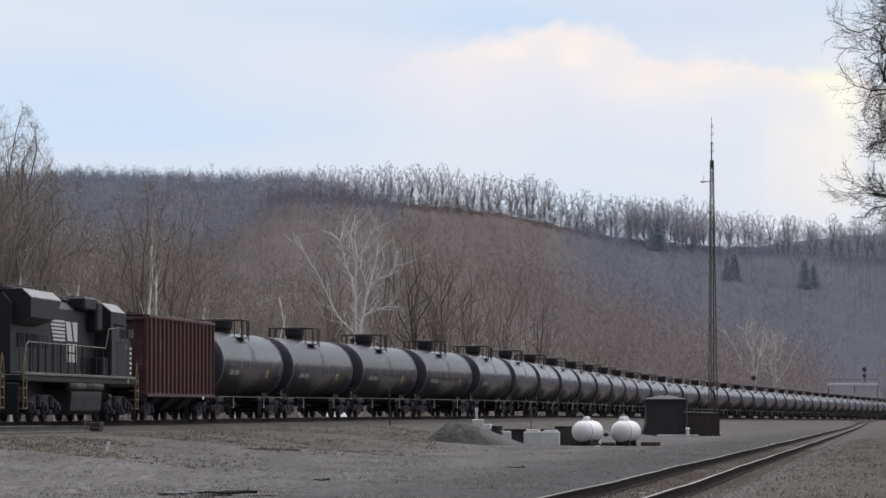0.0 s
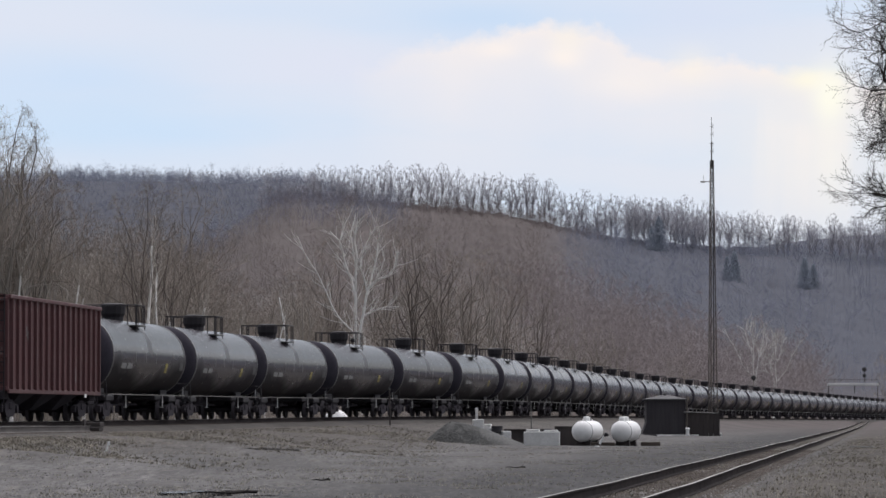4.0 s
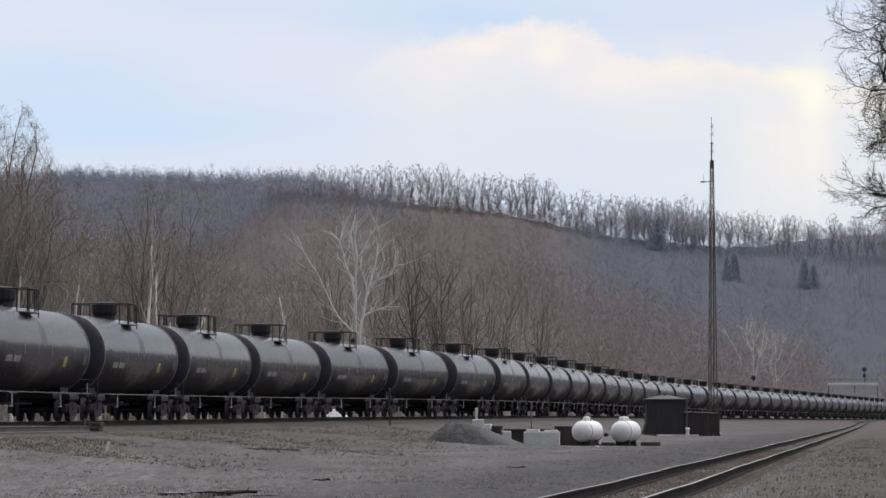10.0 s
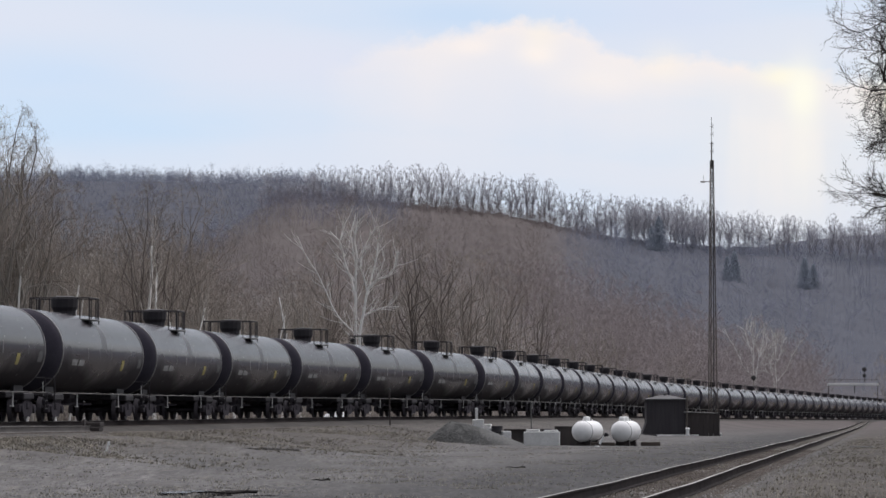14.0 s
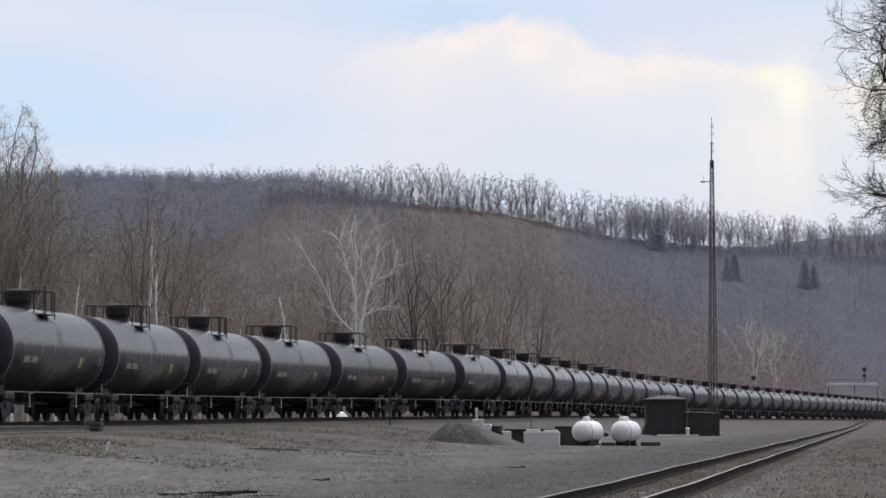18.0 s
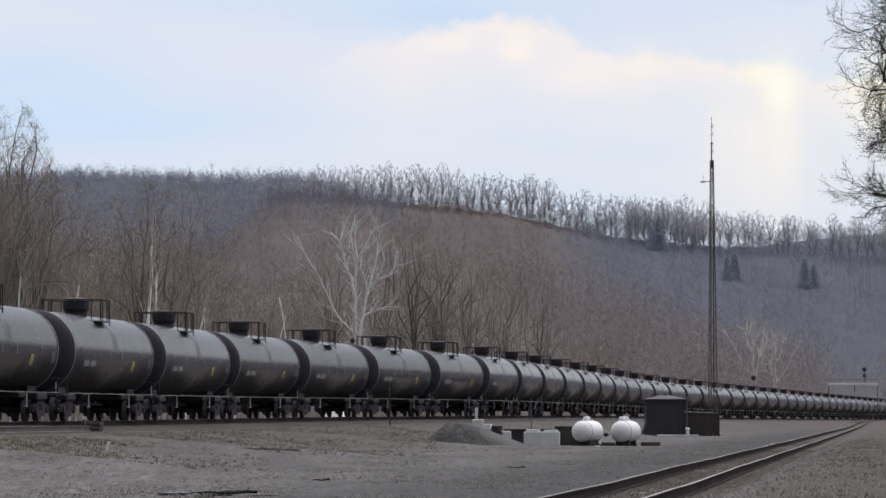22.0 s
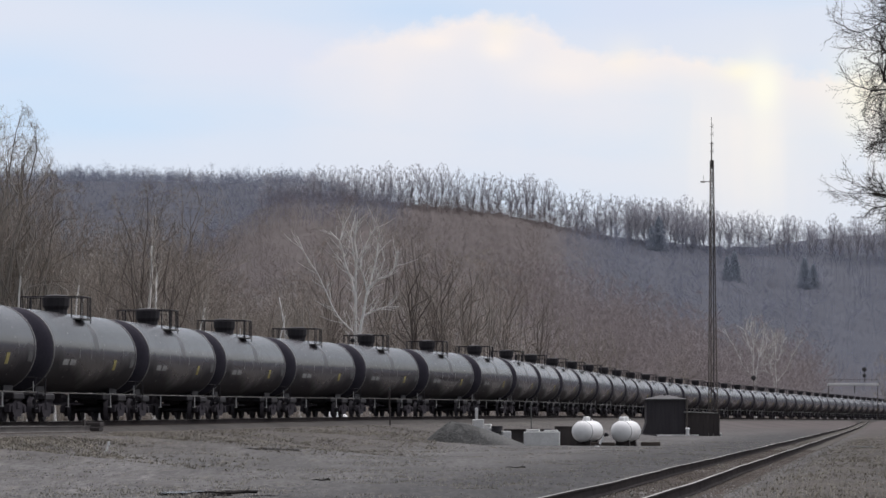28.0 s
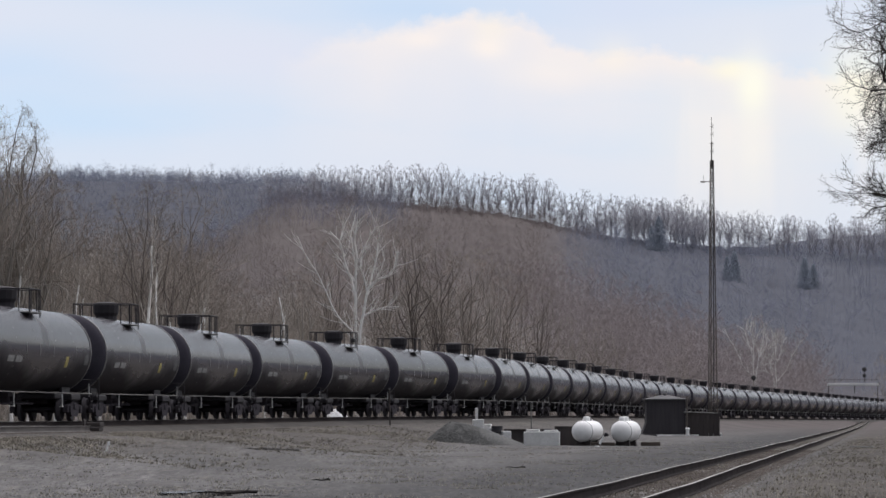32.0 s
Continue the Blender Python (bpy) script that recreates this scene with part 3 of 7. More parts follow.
def build_sky():
    n, r = 48, 4000
    vs, fs = [], []
    for k in range(n + 1):
        a = radians(-16 + 32 * k / n)
        vs += [(r * math.sin(a), r * math.cos(a), -40), (r * math.sin(a), r * math.cos(a), 540)]
    for k in range(n):
        fs.append((2 * k, 2 * k + 2, 2 * k + 3, 2 * k + 1))
    me = Shape().add(vs, fs, True).data("backdrop", M_CLOUD)
    return tagged(new("backdrop", me), "pale blue evening sky with a lit cloud bank", "sky", kind="structure")


build_ground()
SKY = build_sky()


# ---- tracks ----
RAIL_PROFILE = [(-0.07, 0.0), (0.07, 0.0), (0.07, 0.012), (0.012, 0.035), (0.010, 0.150), (0.036, 0.160), (0.036, 0.190), (-0.036, 0.190),
                (-0.036, 0.160), (-0.010, 0.150), (-0.012, 0.035), (-0.07, 0.012)]


def sweep(points, profile, drop):
    """A profile drawn along points (x, y, z, heading)."""
    s = Shape()
    n = len(profile)
    vs = []
    for x, y, z, a in points:
        rx, ry = math.cos(a), -math.sin(a)
        vs += [(x + rx * p, y + ry * p, z + q - drop) for p, q in profile]
    fs = []
    for k in range(len(points) - 1):
        for j in range(n):
            fs.append((k * n + j, k * n + (j + 1) % n, (k + 1) * n + (j + 1) % n, (k + 1) * n + j))
    s.add(vs, fs)
    s.add(vs[:n], [tuple(range(n))])
    s.add(vs[-n:], [tuple(range(n))])
    return s


def shifted(points, d, up=0.0):
    return [(x + math.cos(a) * d, y - math.sin(a) * d, z + up, a) for x, y, z, a in points]


TIE_DATA = Shape().box((0, 0, -0.09), (0.23, 2.6, 0.18), 0.015).data("tie", M_TIE)


def build_track(label, points, tie_points, bed_width, bed_mat, steel):
    tr = thing("railway_track", label, "track")
    for side in (-0.7525, 0.7525):
        rl = part("rail", sweep(shifted(points, side), RAIL_PROFILE, 0.19), steel, tr, "rusty steel rail with a worn top")
        part("rail_head", sweep(shifted(points, side), [(-0.024, 0), (0.024, 0), (0.024, 0.004), (-0.024, 0.004)], 0.0), M_RAILTOP, rl, "shiny worn rail head")
    w = bed_width
    part("ballast", sweep(points, [(-w - 0.9, -0.62), (-w, -0.28), (-1.3, -0.21), (1.3, -0.21), (w, -0.28), (w + 0.9, -0.62)], 0.0), bed_mat, tr, "grey crushed-stone ballast bed")
    rng = random.Random(5)
    for x, y, z, a in tie_points:
        m = Matrix.Translation((x, y, z - 0.195)) @ Euler((0, 0, math.pi / 2 - a + rng.uniform(-0.02, 0.02))).to_matrix().to_4x4()
        part("tie", TIE_DATA, None, tr, "", m)
    return tr


def main_points(s0, s1, st):
    out = []
    for s in np.arange(s0, s1, st):
        x, y, z, a, _ = on_line(s)
        out.append((x, y, z, a))
    return out


def side_points(y0, y1, st):
    a = math.atan(0.126)
    out = []
    for y in np.arange(y0, y1, st):
        x, z = side_track(y)
        out.append((x + 0.02 * math.sin(y * 0.11), y, z + 0.009 * math.sin(y * 0.16 + 1) + 0.004 * math.sin(y * 0.47), a))
    return out


build_track("main line curving behind the yard, under the train", main_points(-215, 1060, 4.0), main_points(-50, 60, 0.55), 2.0, M_BED, M_RAIL)
build_track("rusty yard track half sunk in gravel", side_points(-30, 850, 2.0), side_points(-20, 150, 0.55), 1.35, M_BALLAST, M_RAIL)


def spur_points(s0, s1, st):
    return [(x, y, z - 0.10, a) for x, y, z, a in shifted(main_points(s0, s1, st), 5.3)]


build_track("short stub siding beside the main line", spur_points(-120, -20.5, 3.0), spur_points(-70, -20.8, 0.6), 1.5, M_BED, M_RAIL_PALE)


# ---- tank cars ----
WHEEL_R = 0.457


def wheel_data():
    s = Shape()
    for y in (-0.7525, 0.7525):
        sg = 1 if y > 0 else -1
        s.lathe([(y - sg * 0.085, 0.485), (y - sg * 0.06, 0.485), (y - sg * 0.055, WHEEL_R), (y + sg * 0.065, WHEEL_R - 0.006), (y + sg * 0.065, 0.38),
                 (y + sg * 0.02, 0.33), (y + sg * 0.02, 0.16), (y + sg * 0.09, 0.13), (y + sg * 0.12, 0.09)], "Y", (0, 0, 0), 16)
    s.rod((0, -1.05, 0), (0, 1.05, 0), 0.085, 10)
    return s.data("wheelset", M_WHEEL)


WHEELSET = wheel_data()
SIDEFRAME = Shape().prism([(-1.22, -0.10), (-1.22, 0.16), (-0.72, 0.20), (-0.38, 0.34), (0.38, 0.34), (0.72, 0.20), (1.22, 0.16), (1.22, -0.10), (0.74, -0.10),
                           (0.46, -0.27), (-0.46, -0.27), (-0.74, -0.10)], "Y", -0.09, 0.09)
for bx in (-0.89, 0.89):
    SIDEFRAME.rod((bx, -0.16, 0), (bx, 0.16, 0), 0.15, 12)
    SIDEFRAME.box((bx, 0, 0.06), (0.32, 0.24, 0.2), 0.03)
for k in range(3):
    SIDEFRAME.rod((-0.2 + 0.2 * k, 0, -0.2), (-0.2 + 0.2 * k, 0, 0.14), 0.08, 8)
SIDEFRAME = SIDEFRAME.data("side_frame", M_UNDER)
BOLSTER = Shape().box((0, 0, 0.12), (0.42, 2.3, 0.26), 0.04).rod((0, 0, 0.2), (0, 0, 0.42), 0.2, 12)
BOLSTER.rod((-0.45, -0.5, -0.05), (-0.45, 0.5, -0.05), 0.06).rod((0.45, -0.5, -0.05), (0.45, 0.5, -0.05), 0.06)
BOLSTER = BOLSTER.data("truck", M_UNDER)


def add_truck(car, x):
    tr = part("truck", BOLSTER, None, car, "grimy cast steel truck", pose(x, 0, WHEEL_R))
    for y in (-1.02, 1.02):
        part("side_frame", SIDEFRAME, None, tr, "", pose(0, y, 0))
    for dx in (-0.89, 0.89):
        part("wheelset", WHEELSET, None, tr, "", pose(dx, 0, 0))
    return tr


COUPLER = Shape().box((0.35, 0, 0), (0.75, 0.15, 0.16), 0.03).box((0.80, 0.02, 0), (0.26, 0.30, 0.26), 0.05).box((0.90, -0.10, 0), (0.16, 0.10, 0.28), 0.03)
COUPLER.pipe([(0.25, 0.3, -0.05), (0.5, 0.3, -0.22), (0.85, 0.25, -0.3)], 0.03, 6)
COUPLER = COUPLER.data("coupler", M_UNDER)
TC, TZ, TR = 7.55, 2.64, 1.56


def tank_patch(x0, x1, z0, z1, side, lift=0.006, cols=2, rows=4):
    """A flat marking that follows the tank's round side."""
    vs, fs = [], []
    a0, a1 = math.asin((z0 - TZ) / TR), math.asin((z1 - TZ) / TR)
    for r in (TR + lift, TR - 0.01):
        for j in range(rows + 1):
            a = a0 + (a1 - a0) * j / rows
            for i in range(cols + 1):
                vs.append((x0 + (x1 - x0) * i / cols, side * r * math.cos(a), TZ + r * math.sin(a)))
    w, h = cols + 1, rows + 1
    for j in range(rows):
        for i in range(cols):
            q = (j * w + i, j * w + i + 1, (j + 1) * w + i + 1, (j + 1) * w + i)
            fs.append(q)
            fs.append(tuple(k + w * h for k in q[::-1]))
    return Shape().add(vs, fs)


def build_tank_car():
    car = thing("tank_car", "black tank car with a railed manway platform, coupled in a train", "tank car", "cars of the tank train")
    head = [(TC + 0.74 * math.sin(radians(a)), TR * math.cos(radians(a))) for a in (10, 22, 34, 46, 58, 70, 80, 87)]
    prof = [(-TC, TR), (-TC + 0.02, TR), (-2.5, TR), (2.5, TR), (TC - 0.02, TR), (TC, TR)]
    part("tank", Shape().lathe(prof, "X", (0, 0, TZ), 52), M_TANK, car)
    cap = Shape().lathe([(0.0, TR - 0.004)] + [(x - TC, r) for x, r in head], "X", (0, 0, TZ), 40).data("tank_head", M_MATTE_DARK)
    for sx in (-1, 1):
        part("tank_head", cap, None, car, "dull rounded end of the tank, shade put into its finish", pose(sx * (TC + 0.001), 0, 0, 0, 0, 0 if sx > 0 else 180))
    seam = Shape().lathe([(-0.07, TR - 0.003), (-0.03, TR + 0.0015), (0.03, TR + 0.0015), (0.07, TR - 0.003)], "X", (0, 0, TZ), 28)
    seam = seam.data("weld_seam", M_TANK)
    for x in (-4.6, -1.55, 1.55, 4.6):
        part("weld_seam", seam, None, car, "", pose(x, 0, -0.0005))
    lip = Shape().lathe([(-0.05, TR - 0.01), (-0.05, TR + 0.022), (0.05, TR + 0.022), (0.05, TR - 0.01)], "X", (0, 0, TZ), 36).data("jacket_band", M_BAND)
    for x in (-TC, TC):
        part("jacket_band", lip, None, car, "raised edge band of the tank jacket", pose(x, 0, 0))
    ztop = TZ + TR - 0.05
    dx = -0.35
    hs = Shape().lathe([(ztop - 0.10, 0.44), (ztop + 0.16, 0.44), (ztop + 0.30, 0.52), (ztop + 0.62, 0.54), (ztop + 0.64, 0.50)], "Z", (dx, 0, 0), 14, False)
    dome = part("manway_housing", hs, M_BLACK, car, "black protective housing over the valves")
    part("lid", Shape().lathe([(ztop + 0.60, 0.51), (ztop + 0.70, 0.51), (ztop + 0.74, 0.3)], "Z", (dx, 0, 0), 14, False).box((dx, -0.53, ztop + 0.66), (0.2, 0.08, 0.06)), M_BLACK, dome)
    for y in (-0.92, 0.92):
        pl = Shape().box((dx, y, ztop - 0.205), (1.8, 0.62, 0.055), 0.01)
        part("platform", pl, M_GALV, car, "open steel grating walkway beside the manway")
    rail = Shape()
    zr, zb = 4.80, ztop - 0.22
    xa, xb = dx - 0.86, dx + 0.86
    ring = [(xa, -1.18), (xb, -1.18), (xb, 1.18), (xa, 1.18)]
    for (ax, ay), (bx, by) in zip(ring, ring[1:] + ring[:1]):
        rail.rod((ax, ay, zr), (bx, by, zr), 0.022, 6)
    for x in (xa, xb):
        for y in (-1.18, -0.80, 0.80, 1.18):
            rail.rod((x, y, zb - (0.15 if abs(y) > 1 else 0)), (x, y, zr), 0.022, 6)
    for y in (-1.18, 1.18):
        rail.rod((dx - 0.55, y, zb), (dx - 0.55, y, zr), 0.018, 6).rod((dx + 0.30, y, zb), (dx + 0.30, y, zr), 0.020, 6).rod((dx + 0.58, y, zb), (dx + 0.58, y, zr), 0.020, 6)
    part("handrail", rail, M_BLACK, car, "thin black safety rail round the platform")
    for y in (-1.45, 1.45):
        sr = Shape().rod((-8.2, y, 1.06), (8.2, y, 1.06), 0.02, 6)
        for x in (-8.2, -5.5, -2.7, 0, 2.7, 5.5, 8.2):
            sr.rod((x, y, 1.06), (x, y * 0.80, 1.12), 0.016, 5)
        part("side_rail", sr, M_GRAB, car, "long thin grab rail below the tank")
    sill = Shape().box((0, 0, 0.90), (3.0, 0.60, 0.46), 0.04).box((-0.55, 0, 1.02), (1.5, 1.7, 0.20), 0.05)
    sill.box((1.25, 0, 0.98), (0.30, 2.7, 0.08), 0.02)
    for y in (-0.75, 0.75):
        sill.prism([(-1.2, 1.1), (0.2, 1.1), (0.1, 1.85), (-1.1, 1.85)], "Y", y - 0.06, y + 0.06)
    sill = sill.data("stub_sill", M_BLACK)
    er = Shape().pipe([(0, -1.4, 0.45), (0, -1.4, 1.6), (0, 1.4, 1.6), (0, 1.4, 0.45)], 0.018, 6)
    er.rod((0, -1.4, 0.48), (0.34, -1.4, 0.48), 0.02, 5).rod((0, -1.4, 0.78), (0.34, -1.4, 0.78), 0.02, 5).rod((0.34, -1.4, 0.45), (0.34, -1.4, 1.08), 0.02, 5)
    er = er.data("end_rail", M_BLACK)
    for sx in (-1, 1):
        spin = 0 if sx > 0 else 180
        part("stub_sill", sill, None, car, "", pose(sx * 7.05, 0, 0, 0, 0, spin))
        part("end_rail", er, None, car, "", pose(sx * 8.25, 0, 0, 0, 0, spin))
        part("coupler", COUPLER, None, car, "", pose(sx * 8.05, 0, 0.88, 0, 0, spin))
        part("body_bolster", Shape().box((sx * 6.6, 0, 0.92), (1.6, 2.4, 0.24), 0.04).box((sx * 5.2, 0, 0.96), (1.4, 1.7, 0.2), 0.04), M_BLACK, car, "dark bolster beam over the truck")
        add_truck(car, sx * 6.75)
    strap = Shape().box((0, 0, 0.80), (0.09, 0.03, 0.52), 0.008).box((0.05, 0.04, 0.56), (0.28, 0.1, 0.04), 0.008).data("sill_step", M_BRACKET)
    for x in (-4.5, 3.2):
        part("sill_step", strap, None, car, "pale galvanised step bracket", pose(x, -1.42, 0))
    part("grab_iron", Shape().pipe([(7.6, -1.44, 1.06), (7.6, -1.47, 1.1), (7.6, -1.47, 1.45)], 0.02, 6), M_BRACKET, car, "pale upright grab iron")
    part("brake_reservoir", Shape().lathe([(-0.55, 0.05), (-0.5, 0.2), (0.5, 0.2), (0.55, 0.05)], "X", (3.4, 0.5, 0.82), 12), M_UNDER, car)
    part("bottom_outlet", Shape().lathe([(0.62, 0.10), (0.72, 0.2), (0.95, 0.2), (1.15, 0.32)], "Z", (0, 0, 0), 12).box((0, 0, 0.98), (0.9, 0.5, 0.14)), M_UNDER, car)
    part("brake_rigging", Shape().rod((-5.6, 0.2, 0.72), (5.6, 0.2, 0.72), 0.03, 6).rod((-5.6, -0.3, 0.66), (3.2, -0.3, 0.66), 0.025, 6).box((-2.2, 0, 0.75), (0.5, 0.5, 0.3)), M_UNDER, car)
    for sd in (-1, 1):
        part("placard", tank_patch(sd * -3.56 - 0.25, sd * -3.56 + 0.25, 2.02, 2.42, sd, 0.008), M_YELLOW, car, "yellow rectangular inspection sticker")
        for x in (-5.3, -4.1):
            x = x * -sd
            part("reporting_mark", tank_patch(x - 0.48, x + 0.48, 2.12, 2.34, sd, 0.006, 1, 2), M_MARK, car, "faded white lettering bar")
        part("data_panel", tank_patch(sd * -6.9 - 0.35, sd * -6.9 + 0.35, 2.15, 2.55, sd), M_PANEL, car, "small faded grey data panel")
        for x in (-3.1, -1.0, 1.2, 5.0):
            part("rain_streak", tank_patch(-sd * x - 0.035, -sd * x + 0.035, 2.4, 2.8, sd, 0.005, 1, 3), M_MARK, car, "pale dried rain streak")
    return car


CAR_ONE = build_tank_car()
N_CARS = 50
TRAIN = [(CAR_ONE, CAR * 2.023)]
for k in range(1, N_CARS):
    TRAIN.append((copy_thing(CAR_ONE, line_pose(CAR * (2.023 + k))), CAR * (2.023 + k)))


# ---- buffer hopper car ----
def build_hopper():
    car = thing("hopper_car", "maroon ribbed covered hopper between locomotive and tank cars", "hopper car", "")
    hl, w, z0, z1 = 7.6, 1.5, 1.08, 4.42
    part("body", Shape().box((0, 0, (z0 + z1) / 2), (2 * hl - 0.5, 2 * w - 0.12, z1 - z0), 0.05), M_MAROON, car)
    rib = Shape().prism([(-0.06, 0), (0.06, 0), (0.045, 0.11), (-0.045, 0.11)], "Z", z0 + 0.06, z1 - 0.10).data("rib", M_MAROON)
    for sd in (-1, 1):
        for k in range(17):
            x = -hl + 0.35 + k * (2 * hl - 0.7) / 16
            part("rib", rib, None, car, "", pose(x, sd * (w - 0.065), 0, 0, 0, 0 if sd > 0 else 180))
        part("top_chord", Shape().box((0, sd * (w - 0.03), z1 - 0.05), (2 * hl, 0.12, 0.14), 0.02), M_MAROON, car)
        part("side_sill", Shape().box((0, sd * (w - 0.055), z0 + 0.0), (2 * hl, 0.08, 0.16), 0.02), M_MAROON, car)
        mk = Shape()
        for k in range(6):
            mk.box((sd * (5.4 - 0.18 * k), sd * (w - 0.052), 3.7 - 0.16 * k), (0.05, 0.012, 0.5 - 0.05 * k), 0.002)
        mk.box((sd * -3.9, sd * (w - 0.052), 1.95), (0.10, 0.012, 0.9), 0.002).box((sd * -3.2, sd * (w - 0.052), 1.75), (0.10, 0.012, 0.6), 0.002)
        part("chalk_marks", mk, M_MARK, car, "worn white marks and scrapes")
    for sx in (-1, 1):
        e = Shape()
        for y in (-1.38, -0.45, 0.45, 1.38):
            e.box((sx * (hl - 0.05), y, (z0 + z1) / 2), (0.14, 0.12, z1 - z0), 0.02)
        for z in (z0 + 0.1, 2.3, z1 - 0.15):
            e.box((sx * (hl - 0.02), 0, z), (0.12, 2.8, 0.14), 0.02)
        part("end_posts", e, M_MAROON, car)
        ld = Shape()
        for y in (-1.32, -0.92):
            ld.rod((sx * (hl + 0.12), y, 0.6), (sx * (hl + 0.12), y, z1), 0.02, 5)
        for k in range(11):
            ld.rod((sx * (hl + 0.12), -1.32, 0.65 + 0.36 * k), (sx * (hl + 0.12), -0.92, 0.65 + 0.36 * k), 0.016, 5)
        part("ladder", ld, M_BLACK, car, "black end ladder")
        part("end_sign", Shape().box((sx * (hl + 0.03), 0.9, 4.12), (0.02, 0.7, 0.10), 0.003).box((sx * (hl + 0.03), 0.9, 3.9), (0.02, 0.7, 0.08), 0.003), M_MARK, car, "white lettering bars")
        spin = 0 if sx > 0 else 180
        part("coupler", COUPLER, None, car, "", pose(sx * 7.3, 0, 0.88, 0, 0, spin))
        part("end_sill", Shape().box((sx * 7.2, 0, 0.95), (1.0, 2.5, 0.3), 0.03), M_UNDER, car)
        add_truck(car, sx * 5.9)
    part("roof", Shape().prism([(-1.5, z1), (1.5, z1), (0.8, z1 + 0.10), (-0.8, z1 + 0.10)], "X", -hl, hl), M_MAROON, car)
    for x in (-3.6, 0, 3.6):
        bay = Shape()
        n = [(-1.35, -1.3, 1.08), (1.35, -1.3, 1.08), (1.35, 1.3, 1.08), (-1.35, 1.3, 1.08), (-0.35, -0.5, 0.42), (0.35, -0.5, 0.42), (0.35, 0.5, 0.42), (-0.35, 0.5, 0.42)]
        bay.add([(a + x, b, c) for a, b, c in n], [(0, 1, 5, 4), (1, 2, 6, 5), (2, 3, 7, 6), (3, 0, 4, 7), (4, 5, 6, 7), (0, 3, 2, 1)])
        part("discharge_bay", bay, M_MATTE_DARK, car)
    part("reflector", Shape().box((4.6, -1.53, 0.98), (0.34, 0.02, 0.14), 0.003), M_WHITE, car, "bright white reflector plate")
    return car


HOPPER = build_hopper()


# ---- locomotives ----
POST = Shape().rod((0, 0, 0), (0, 0, 1.11), 0.028, 6).data("rail_post", M_BLACK)
HOOD_DOOR = Shape().box((0, 0, 0), (0.9, 0.02, 1.35), 0.01).box((0.36, 0, 0), (0.04, 0.05, 0.16), 0.01).data("hood_door", M_LOCO)


